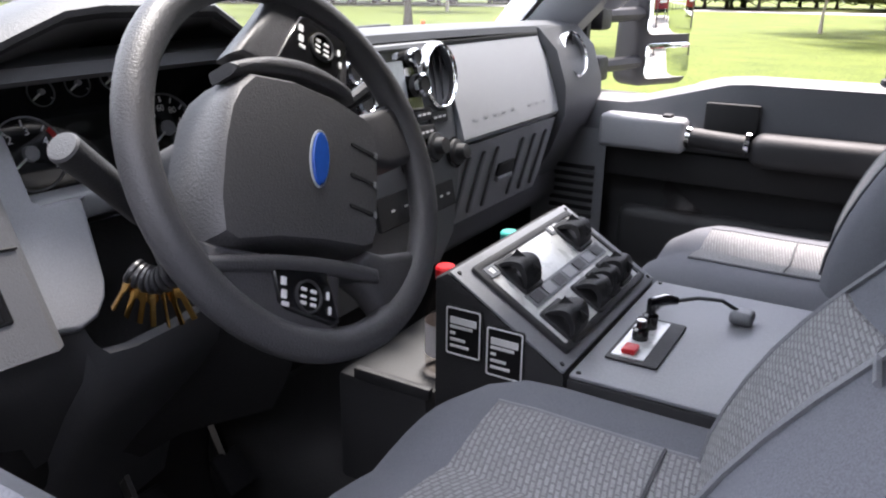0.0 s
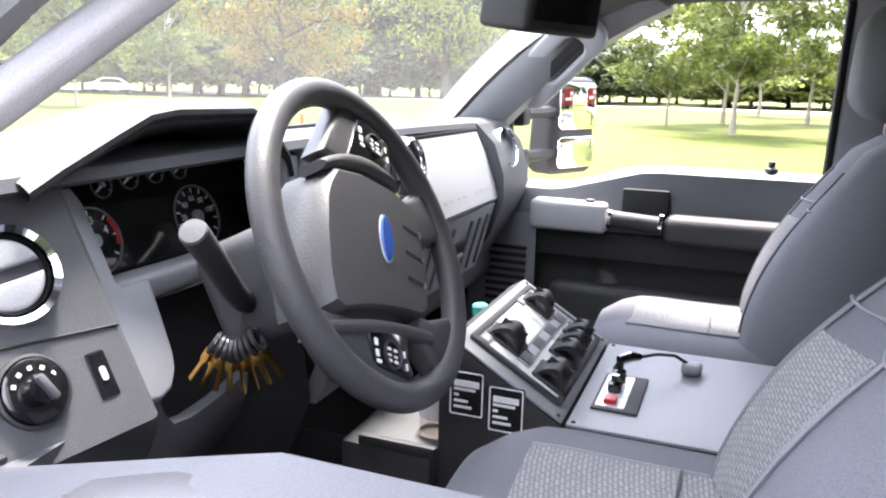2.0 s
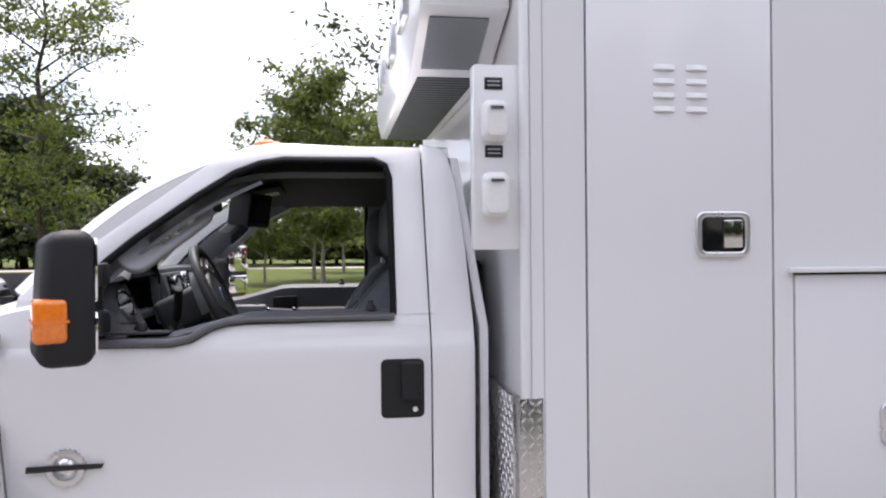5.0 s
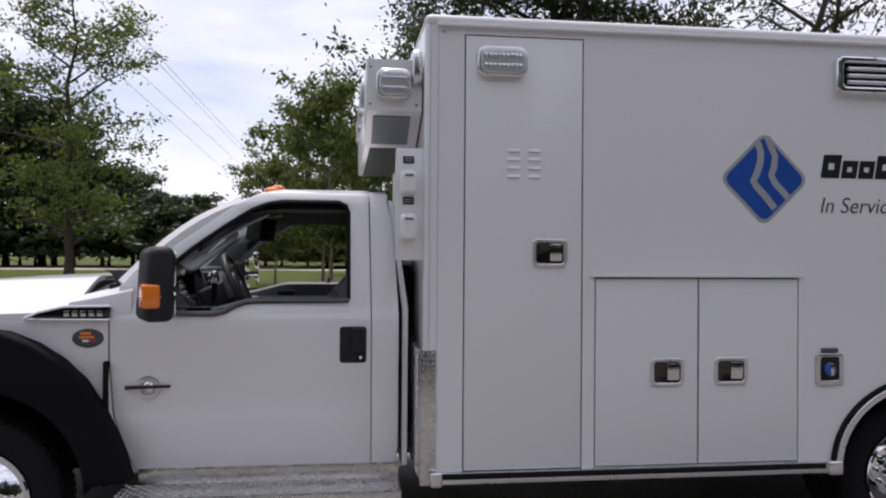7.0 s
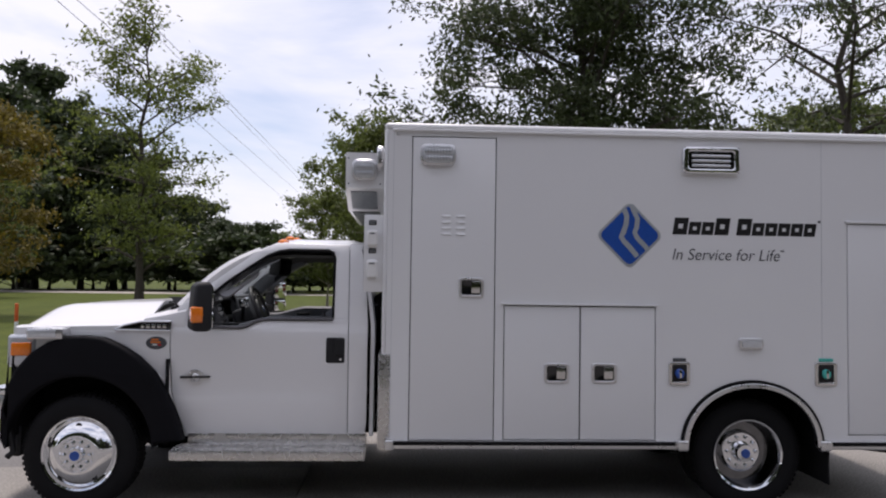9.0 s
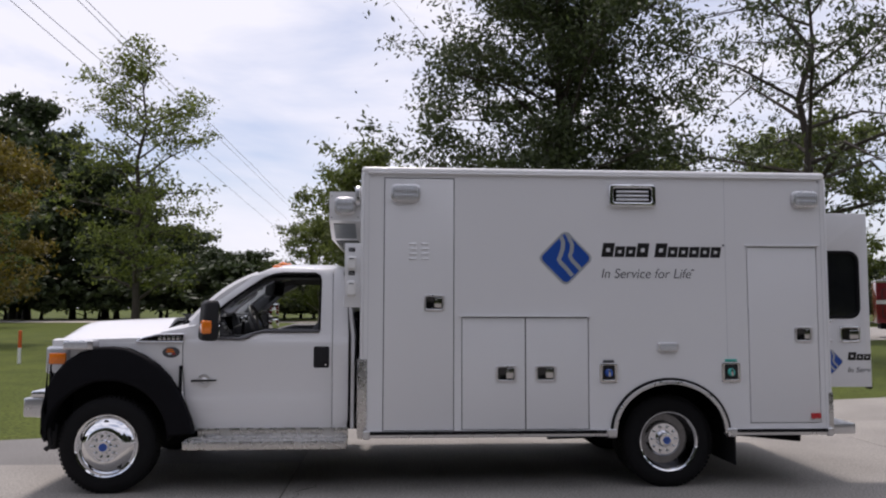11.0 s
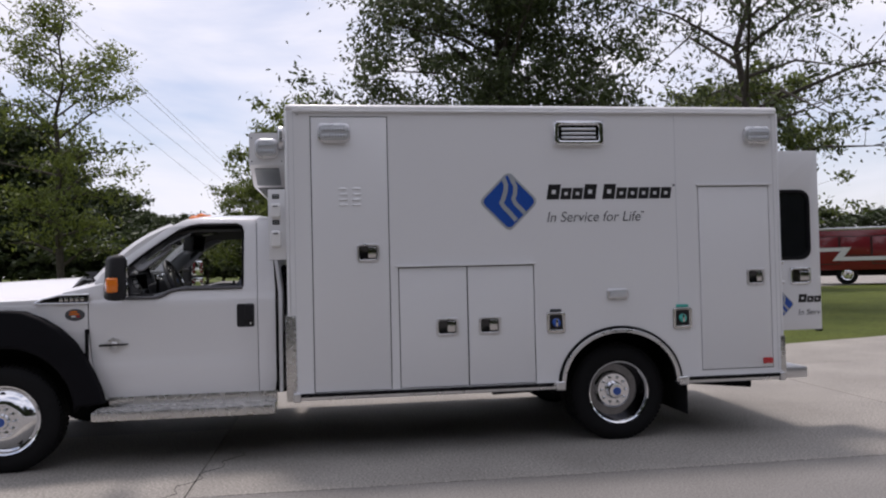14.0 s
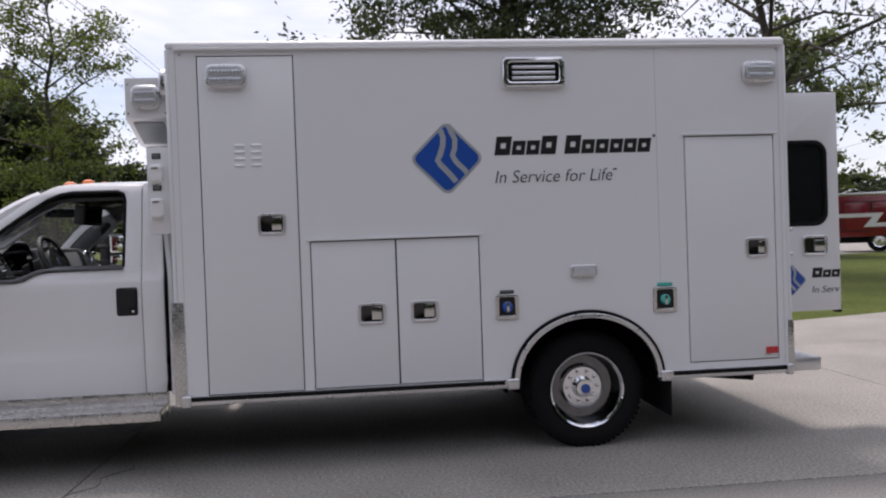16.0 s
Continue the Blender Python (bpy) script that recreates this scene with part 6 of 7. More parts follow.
for pod in ([(-0.048, 0.094), (0.020, 0.100), (0.030, 0.102), (0.047, 0.155), (0.040, 0.163), (-0.014, 0.164), (-0.024, 0.158)],
            [(-0.044, -0.112), (0.026, -0.112), (0.046, -0.158), (0.036, -0.164), (-0.020, -0.160), (-0.030, -0.154)]):
    part("switch_pod", plate([pod], 0.012, 0.004, swm @ Matrix.Translation((0, 0, 0.010)), 2), "gloss", steer, "black switch pod with white marks")
    cu_, cv_ = sum(p[0] for p in pod) / len(pod), sum(p[1] for p in pod) / len(pod)
    part("pod_ring", lathe([(0.016, 0), (0.016, 0.003), (0.0145, 0.0035), (0.0135, 0.001)], 20, swm @ Matrix.Translation((cu_, cv_, 0.010))), "matte", steer)
    for u, v, w_, h_ in ((-0.030, 0.008, 0.003, 0.004), (-0.029, -0.004, 0.003, 0.004), (-0.027, -0.013, 0.004, 0.002), (-0.006, 0.006, 0.0035, 0.0016), (0.006, 0.006, 0.0035, 0.0016), (-0.006, -0.001, 0.0035, 0.0012), (0.006, -0.001, 0.0035, 0.0012), (-0.006, -0.007, 0.0035, 0.0016), (0.006, -0.007, 0.0035, 0.0016), (0.024, 0.006, 0.0018, 0.004), (0.027, -0.008, 0.0018, 0.004)):
        part("pod_mark", plate([rrect(cu_ + u - w_, cu_ + u + w_, cv_ + v - h_, cv_ + v + h_, 0.0008)], 0.001, 0, swm @ Matrix.Translation((0, 0, 0.0115))), "white", steer)
part("oval_badge", dome([(0.0112 * math.cos(a) + 0.006, 0.030 * math.sin(a)) for a in np.linspace(0, 2 * math.pi, 24, endpoint=False)], 0.002, 0.0045, swm @ Matrix.Translation((0, 0, 0.014))), "blue", steer, "blue oval badge")
part("badge_rim", tube([swm @ Vector((0.0120 * math.cos(a) + 0.006, 0.0310 * math.sin(a), 0.015)) for a in np.linspace(0, 2 * math.pi, 24, endpoint=False)], 0.0013, 6, True), "silver", steer)
for v in (0.035, 0.0, -0.035):
    part("pad_groove", plate([rrect(0.050, 0.088, v - 0.002, v + 0.002, 0.0018)], 0.002, 0, swm @ Matrix.Translation((0, 0, 0.0150))), "trim", steer)
    part("pad_clip", plate([rrect(0.084, 0.089, v - 0.004, v + 0.004, 0.0015)], 0.003, 0.0008, swm @ Matrix.Translation((0, 0, 0.0160))), "dashm", steer)
cm = along(SWC - SWN * 0.20, SWN)
colm = part("steering_column", turned(block(-0.062, 0.062, -0.068, 0.068, 0.0, 0.165, 0.025, 4), along(SWC - SWN * 0.215, SWN)), "dash", amb, "dark steering column shroud")
part("column_collar", lathe([(0.05, 0), (0.055, 0.02), (0.05, 0.05)], 28, along(SWC - SWN * 0.06, SWN)), "wheel", colm)
stalk = tube([(1.022, 0.685, 1.305), (1.034, 0.645, 1.322), (1.042, 0.615, 1.345), (1.052, 0.570, 1.390), (1.060, 0.533, 1.424)], [0.013, 0.013, 0.0135, 0.0145, 0.0150], 16)
part("column_stalk", stalk, "matte", colm, "multifunction stalk")
part("stalk_tip", lathe([(0.0150, 0.0), (0.0135, 0.003), (0.0, 0.004)], 20, along((1.060, 0.533, 1.424), (0.20, -0.72, 0.66))), "dash", colm)
part("gear_lever", tube([(1.00, 0.82, 1.34), (1.03, 0.94, 1.40), (1.05, 0.99, 1.43)], [0.008, 0.008, 0.012], 10), "matte", colm)

# keys on a coil, hanging from the stalk
keys = thing("key_bunch", "fan of brass keys on a black coiled ring", "keys", (1.09, 0.54, 1.27))
KD, KZ = Vector((0.93, 0.36, 0.0)).normalized(), Vector((0, 0, 1))
part("key_cord", tube([(1.078, 0.570, 1.330), (1.088, 0.560, 1.312), (1.098, 0.548, 1.290)], 0.0022, 6), "wire", keys)
part("key_fob", turned(block(-0.008, 0.008, -0.004, 0.004, -0.013, 0.013, 0.003, 2), Matrix.Translation((1.110, 0.550, 1.284)) @ Matrix.Rotation(0.4, 4, "Z")), "gloss", keys)
for k in range(8):
    s_ = -1 + 2 * k / 7
    c = Vector((1.091, 0.541, 1.268)) + KD * (0.024 * s_) + KZ * (0.011 * s_ * s_ + 0.003 * s_)
    side_way, up_way = Vector((-KD.y, KD.x, 0)), (KZ - KD * (0.7 * s_)).normalized()
    part("coil_ring", tube([c + side_way * (0.012 * math.cos(t)) + up_way * (0.012 * math.sin(t)) + KD * (0.003 * t / 6.283) for t in np.linspace(0, 2 * math.pi, 16, endpoint=False)], 0.0034, 7, True), "key_coil", keys)
    a = radians(34 * s_)
    w_ = -KZ * math.cos(a) + KD * math.sin(a)
    u_ = KD * math.cos(a) + KZ * math.sin(a)
    twist = 0.5 * ((k * 5) % 4 - 1.5)
    u_ = u_ * math.cos(twist) + side_way * math.sin(twist)
    part("key", plate([[(-0.0030, -0.046), (0.0030, -0.046), (0.0035, -0.020), (0.0062, -0.016), (0.0062, -0.002), (-0.0062, -0.002), (-0.0062, -0.016), (-0.0028, -0.020)]], 0.0025, 0.0006, facing(c - up_way * 0.008, u_, -w_)), "brass", keys)

keys.location += Vector((-0.060, 0.090, -0.002))

# pedals
for y, w_, z in ((0.74, 0.05, 0.80), (0.92, 0.03, 0.78), (0.50, 0.04, 0.76)):
    pd = part("pedal", turned(block(-0.008, 0.008, -w_, w_, -0.035, 0.035, 0.006), Matrix.Translation((0.80, y, z)) @ Matrix.Rotation(radians(-40), 4, "Y")), "rubber", amb, "rubber foot pedal")
    part("pedal_arm", tube([(0.79, y, z), (0.70, y, z + 0.2)], 0.010, 6), "steel", pd)

# ---- console between the seats ----
built = set(bpy.data.objects)
C0, C1 = 0.965, 1.385
con = part("switch_console", plate([[(1.195, 0.62), (1.195, 1.175), (1.215, 1.186), (1.398, 1.074), (1.398, 0.62)]], C1 - C0, 0.004, side(C0)), "matte", amb, "black switch console between the seats")
sw_v = Vector((-0.183, 0.0, 0.112)).normalized()
sf = facing(Vector((1.3985, C0, 1.0755)), (0, 1, 0), sw_v)
SL_ = 0.2145
part("console_top", plate([rrect(0.0, C1 - C0, 0.002, SL_ - 0.002, 0.004)], 0.004, 0.001, sf @ Matrix.Translation((0, 0, 0.004))), "pale", con)
for u in (0.012, C1 - C0 - 0.012):
    for v in (0.012, SL_ - 0.012):
        part("screw", lathe([(0.004, 0.0), (0.003, 0.002), (0, 0.0025)], 8, sf @ Matrix.Translation((u, v, 0.004))), "gap", con)
swp = part("switch_panel", plate([rrect(0.040, 0.385, 0.022, 0.192, 0.006)], 0.006, 0.002, sf @ Matrix.Translation((0, 0, 0.010))), "panel", con, "scuffed silver switch panel with black rockers")
part("panel_frame", plate([rrect(0.034, 0.391, 0.016, 0.198, 0.006), rrect(0.046, 0.379, 0.028, 0.186, 0.004)], 0.008, 0.002, sf @ Matrix.Translation((0, 0, 0.0125))), "matte", con)
part("label_strip", plate([rrect(0.070, 0.365, 0.092, 0.118, 0.002)], 0.002, 0, sf @ Matrix.Translation((0, 0, 0.0115))), "dashm", con)
for k in range(7):
    part("label_window", plate([rrect(0.078 + 0.041 * k, 0.110 + 0.041 * k, 0.096, 0.114, 0.002)], 0.002, 0, sf @ Matrix.Translation((0, 0, 0.0128))), "dashl" if k % 2 else "dash", con)


def rocker(u, v, w_, h):
    """A curved black rocker switch on the slanted panel."""
    base = part("rocker_switch", plate([rrect(u - w_ - 0.004, u + w_ + 0.004, v - h - 0.004, v + h + 0.004, 0.006)], 0.008, 0.002, sf @ Matrix.Translation((0, 0, 0.016))), "matte", con)
    rows = [[(u - w_ + 2 * w_ * j / 4, v - h + 2 * h * i / 10, 0.014 + 0.030 * math.sin(math.pi * i / 10) ** 0.75 - (0.002 if j in (0, 4) else 0)) for j in range(5)] for i in range(11)]
    b = sheet(rows, 0.01, (0, 0, -1))
    part("rocker", turned(b, sf), "trim", con)
    part("rocker_groove", turned(block(u - 0.001, u + 0.001, v - h * 0.8, v + h * 0.8, 0.02, 0.043, 0.0005), sf), "gap", con)


for u, v, w_, h in ((0.105, 0.150, 0.026, 0.030), (0.325, 0.152, 0.026, 0.028), (0.092, 0.052, 0.030, 0.028), (0.205, 0.054, 0.024, 0.027), (0.262, 0.056, 0.018, 0.025), (0.322, 0.058, 0.024, 0.025)):
    rocker(u, v, w_, h)
for u, v in ((0.070, 0.176), (0.300, 0.182)):
    part("mode_plate", plate([rrect(u - 0.022, u + 0.022, v - 0.010, v + 0.010, 0.002)], 0.003, 0, sf @ Matrix.Translation((0, 0, 0.0125))), "dashm", con)
    for k in (-0.009, 0.009):
        part("mode_mark", plate([rrect(u + k - 0.005, u + k + 0.005, v - 0.005, v + 0.005, 0.001)], 0.001, 0, sf @ Matrix.Translation((0, 0, 0.0132))), "white", con)
for x0 in (1.214, 1.280):
    f_ = Matrix.Translation((0, 0, 0))
    zt = 1.140 - (x0 - 1.214) * 0.25
    lp = part("warning_label", plate([rrect(x0, x0 + 0.060, zt - 0.078, zt, 0.004)], 0.003, 0, side(C0 - 0.002)), "black", con, "black label with white border")
    part("label_border", plate([rrect(x0 + 0.002, x0 + 0.058, zt - 0.076, zt - 0.002, 0.004), rrect(x0 + 0.0042, x0 + 0.0558, zt - 0.0738, zt - 0.0042, 0.003)], 0.001, 0, side(C0 - 0.0035)), "white", con)
    for k, (w_, h_) in enumerate(((0.042, 0.010), (0.036, 0.004), (0.008, 0.004), (0.024, 0.004), (0.030, 0.004))):
        zz = zt - 0.022 - k * 0.010
        part("label_line", block(x0 + 0.009, x0 + 0.009 + w_, C0 - 0.004, C0 - 0.002, zz - h_ / 2, zz + h_ / 2), "white", con)
lid = part("console_box", block(1.402, 1.86, C0, C1, 0.62, 1.072, 0.005), "matte", amb, "console box with grey top")
part("box_top", plate([rrect(1.404, 1.858, C0 + 0.003, C1 - 0.003, 0.004)], 0.005, 0.001, Matrix.Translation((0, 0, 1.0775))), "pale", lid)
for u, v in ((1.414, C0 + 0.014), (1.414, C1 - 0.014)):
    part("screw", lathe([(0.004, 0), (0.003, 0.002), (0, 0.0025)], 8, Matrix.Translation((u, v, 1.0775))), "gap", lid)
jp = part("socket_plate", plate([rrect(1.428, 1.502, 1.040, 1.205, 0.004)], 0.004, 0.001, Matrix.Translation((0, 0, 1.0815))), "matte", lid)
part("socket_face", plate([rrect(1.434, 1.480, 1.050, 1.195, 0.003)], 0.002, 0, Matrix.Translation((0, 0, 1.083))), "panel", lid)
for y, h in ((1.118, 0.030), (1.165, 0.040)):
    part("socket_plug", lathe([(0.012, 0), (0.012, h * 0.5), (0.007, h * 0.6), (0.007, h), (0, h)], 16, Matrix.Translation((1.455, y, 1.083))), "gloss", lid)
part("red_switch", block(1.446, 1.466, 1.056, 1.082, 1.083, 1.092, 0.003), "capred", lid)
mic = part("coax_fitting", tube([(1.44, 1.225, 1.083), (1.452, 1.225, 1.10), (1.462, 1.24, 1.10)], 0.006, 8), "steel", lid)
ch = thing("phone_charger", "black charger plug with short cable on the console", "charger", (1.5, 1.2, 1.08))
part("charger_plug", tube([(1.452, 1.165, 1.123), (1.470, 1.185, 1.125), (1.485, 1.197, 1.122)], [0.007, 0.009, 0.006], 10), "gloss", ch)
part("cable", tube([(1.485, 1.197, 1.122), (1.51, 1.225, 1.122), (1.54, 1.255, 1.114), (1.562, 1.268, 1.098)], 0.003, 8), "wire", ch)
part("cable_end", block(1.552, 1.588, 1.250, 1.285, 1.0785, 1.100, 0.008, 3), "pale", ch)

# tray with bottles ahead of the console
tray = part("floor_tray", block(1.02, 1.19, 0.95, 1.40, 0.60, 0.985, 0.012), "matte", amb)
part("tray_lip", block(1.06, 1.20, 0.942, 0.956, 0.985, 1.005, 0.004), "matte", tray)


def bottle(x, y, z0, cap, h=0.165):
    b = thing("drink_bottle", "small clear drink bottle with label, standing in the tray", "bottle", (x, y, z0), "bottles")
    o = lathe([(0.0, 0.0), (0.030, 0.0), (0.032, 0.01), (0.031, 0.05), (0.032, 0.09), (0.026, 0.12), (0.013, 0.14), (0.012, h - 0.012)], 24, Matrix.Translation((x, y, z0)))
    part("body", o, "plastic", b)
    part("wrapper", lathe([(0.0325, 0.028), (0.0325, 0.082)], 28, Matrix.Translation((x, y, z0))), "label", b)
    part("cap", lathe([(0.016, h - 0.018), (0.0165, h), (0.014, h + 0.004), (0, h + 0.004)], 20, Matrix.Translation((x, y, z0))), cap, b)


bottle(1.160, 1.055, 0.985, "capred", 0.170)
bottle(1.158, 1.285, 0.985, "teal", 0.165)


for o in [c for c in bpy.data.objects if c not in built and (c.parent is None or c.parent == amb)]:
    o.location += Vector((-0.062, 0.058, -0.012))


# ---- seats ----
built = set(bpy.data.objects)
def car_seat(yc, top, label, ahead=0.0):
    """A cloth bucket seat with bolsters, woven middle and headrest on two posts."""
    s = thing("car_seat", label, "seat", (1.6, yc, 0.6), "front seats")
    base = block(1.30, 1.85, yc - 0.22, yc + 0.22, 0.60, 0.86, 0.03)
    part("seat_base", base, "matte", s)

    def dish(x0, x1, half, z, thick, bow, wide):
        rows = []
        for i in range(13):
            t = i / 12
            x = x0 + (x1 - x0) * t
            lead = 0.045 * max(0.0, 1 - t / 0.22) ** 2
            row = []
            for j in range(15):
                k = -1 + 2 * j / 14
                w_ = half * (1 - 0.16 * max(0.0, 1 - t / 0.25) ** 2.2)
                side_ = max(0.0, abs(k) - 0.62) / 0.38
                zz = z - lead + bow * math.sin(math.pi * min(1.0, abs(k) / 0.9)) * 0.6 - 0.10 * side_ ** 3 - 0.012 * (1 - abs(k)) * math.sin(math.pi * t)
                row.append((x, yc + k * w_, zz))
            rows.append(row)
        return rows
    rows = dish(1.318, 1.86, 0.262, top, 0.14, 0.024, 0.6)
    part("cushion", sheet(rows, 0.15), "cloth", s, "grey cloth cushion with side bolsters")
    mid = [[(p[0], yc + (p[1] - yc), p[2] + 0.0035) for p in row[4:11]] for row in rows[2:]]
    part("cushion_weave", sheet(mid, 0.01), "weave", s, "woven check insert")
    sm = [(x, yc + (p - yc), z + 0.004) for x, p, z in rows[6][4:11]]
    part("cross_seam", tube(sm, 0.0025, 5), "dash", s)
    for j in (4, 10):
        part("welt", tube([(r[j][0], r[j][1], r[j][2] + 0.003) for r in rows[2:]], 0.0028, 5), "dashm", s)
    # backrest
    br = []
    for i in range(13):
        t = i / 12
        x, z = 1.700 - ahead * (1 - 0.6 * t) + 0.190 * t - 0.040 * math.sin(math.pi * min(1.0, t * 1.15)) + 0.05 * max(0.0, 0.15 - t), top - 0.02 + (1.545 - top) * t
        row = []
        for j in range(15):
            k = -1 + 2 * j / 14
            half = 0.250 - 0.07 * t ** 2.5
            side_ = max(0.0, abs(k) - 0.60) / 0.40
            fwd = 0.055 * math.sin(math.pi * min(1, abs(k) / 0.95)) * (1 - 0.5 * t) - 0.10 * side_ ** 3 - 0.05 * max(0.0, (t - 0.88) / 0.12) ** 2
            row.append((x - fwd, yc + k * half, z - 0.02 * (abs(k) ** 3) * t))
        br.append(row)
    part("backrest", sheet(br, 0.13, (1, 0, -0.25)), "cloth", s, "grey cloth backrest")
    part("backrest_weave", sheet([[(p[0] - 0.0035, p[1], p[2]) for p in row[4:11]] for row in br[1:8]], 0.008, (1, 0, 0)), "weave", s)
    for j in (4, 10):
        part("welt", tube([(r[j][0] - 0.003, r[j][1], r[j][2]) for r in br[1:11]], 0.0028, 5), "dashm", s)
    part("cross_seam", tube([(p[0] - 0.004, p[1], p[2]) for p in br[8][3:12]], 0.0025, 5), "dashm", s)
    hb = block(1.812, 1.957, yc - 0.155, yc + 0.155, 1.545, 1.79, 0.070, 6)
    for v in hb.verts:
        v.co.x += 0.12 * (v.co.z - 1.66) * 0.4 + 0.02 * abs(v.co.y - yc) / 0.135
        v.co.y = yc + (v.co.y - yc) * (1 - 0.25 * max(0, (v.co.z - 1.68) / 0.12))
    part("headrest", hb, "cloth", s, "rounded cloth headrest")
    for d in (-0.06, 0.06):
        part("headrest_post", tube([(1.905, yc + d, 1.50), (1.905, yc + d, 1.58)], 0.006, 8), "chrome", s)
    part("recliner", block(1.80, 1.88, yc - 0.275, yc - 0.255, 0.95, 1.10, 0.012), "matte", s)
    return s


car_seat(0.685, 1.150, "grey cloth driver seat with woven check centre", 0.03)
car_seat(1.765, 1.062, "grey cloth passenger seat with woven check centre")
for x, y in ((1.624, 0.965), (1.687, 1.425)):
    bk = thing("belt_buckle", "black seat belt buckle with red release button", "belt buckle", (x, y, 0.9), "belt buckles")
    part("buckle_body", block(x - 0.024, x + 0.024, y - 0.018, y + 0.018, 0.90, 1.082, 0.007), "matte", bk)
    part("release_button", block(x - 0.020, x + 0.020, y - 0.013, y + 0.013, 1.078, 1.088, 0.003), "capred", bk)

for o in [c for c in bpy.data.objects if c not in built and c.parent is None]:
    o.location += Vector((-0.065, 0.015, -0.030))

# ---- door trims ----
for right in (True, False):
    f = (lambda y: y) if right else (lambda y: W - y)
    up = [[(x, f(y), z + dz * min(1.0, max(0.0, (x - 1.08) / 0.24))) for x in np.linspace(0.86 if right else 0.965, 1.90, 22)] for y, z, dz in (((2.175, 1.288, 0.062), (2.12, 1.300, 0.066), (2.085, 1.285, 0.064), (2.065, 1.24, 0.04), (2.06, 1.20, 0.02), (2.065, 1.175, 0.0)) if right else ((2.225, 1.286, 0.062), (2.19, 1.297, 0.062), (2.158, 1.299, 0.062), (2.142, 1.288, 0.060), (2.135, 1.25, 0.05), (2.132, 1.175, 0.0)))]
    dt = part("door_trim", sheet(up), "dash2" if right else "dash2", amb, "grey padded door trim")
    pl = sheet([[(x, f(y), z) for x in np.linspace(0.90 if right else 0.965, 1.90, 8)] for y, z in (((2.07, 1.185), (2.10, 1.15), (2.105, 0.95), (2.06, 0.80), (2.06, 0.66)) if right else ((2.132, 1.18), (2.135, 0.95), (2.15, 0.66)))])
    part("door_lower", pl, "matte", dt)
    if right:
        part("armrest_front", block(1.08, 1.295, 2.015, 2.10, 1.178, 1.262, 0.014, 3), "dashl", dt, "silver-grey switch armrest")
        part("window_switch", block(1.235, 1.258, 2.03, 2.06, 1.262, 1.270, 0.003), "matte", dt)
        part("pull_bar", tube([(1.30, 2.035, 1.222), (1.44, 2.035, 1.214)], 0.024, 14), "matte", dt, "black grab bar")
        for x in (1.304, 1.440):
            part("pull_ring", tube([(x - 0.005, 2.035, 1.222), (x + 0.005, 2.035, 1.221)], 0.027, 16), "chrome", dt)
        # solid black blocks draw the shaded recesses, here and in recess_band
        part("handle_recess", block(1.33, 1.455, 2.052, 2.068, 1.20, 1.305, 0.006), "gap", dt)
        part("armrest_rear", block(1.445, 1.86, 2.005, 2.10, 1.165, 1.245, 0.03, 4), "matte", dt)
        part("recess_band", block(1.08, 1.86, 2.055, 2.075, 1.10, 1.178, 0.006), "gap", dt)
        part("door_pocket", block(1.14, 1.86, 2.03, 2.09, 0.80, 1.03, 0.03, 3), "matte", dt)
        bag = sheet([[(1.19 + 0.09 * i / 4 + 0.01 * math.sin(j * 2.1 + i), 2.035 + 0.012 * math.sin(i * 1.7 + j), 1.03 + (0.09 - 0.018 * i) * j / 4) for i in range(5)] for j in range(5)])
        pb = thing("plastic_bag", "crumpled clear plastic bag tucked in the door pocket", "plastic bag", (1.2, 2.03, 1.03))
        part("film", bag, "plastic", pb)
        part("speaker_panel", sheet([[(x, 2.03 + 0.3 * (1.09 - x) * 0.0, z) for x in (0.90, 1.0, 1.10)] for z in (1.22, 1.0, 0.75)]), "dashm", dt)
        for k in range(9):
            z = 0.935 + 0.022 * k
            part("speaker_slot", block(0.955, 1.075, 2.024, 2.032, z, z + 0.011, 0.002), "gap", dt)
    kb2 = lathe([(0.018, 0), (0.016, 0.01), (0.009, 0.014), (0.009, 0.028), (0, 0.030)], 16, Matrix.Translation((1.70, f(2.125 if right else 2.19), 1.364)))
    part("lock_knob", kb2, "matte", dt)
    if right:
        for o in dt.children:
            o.location.x -= 0.068
for right in (False, True):
    f = (lambda y: W - y) if right else (lambda y: y)
    bp_ = sheet([[(x, f(SIDE + flank(z) + d), z) for x, d in ((1.778, 0.032), (1.80, 0.045), (1.90, 0.050), (2.0, 0.050))] for z in (0.9, 1.2, 1.36, 1.5, 1.65, 1.8, 1.86)], 0.006, (0, -1 if right else 1, 0))
    part("pillar_lining", bp_, "dashm", amb, "grey rear pillar trim")
sp = part("sill_plate", block(0.90, 1.090, 0.222, 0.290, 1.301, 1.308, 0.003), "matte", amb)
part("sill_post", lathe([(0.016, 0), (0.016, 0.018), (0.012, 0.026), (0, 0.028)], 16, Matrix.Translation((1.0, 0.276, 1.307))), "matte", amb)

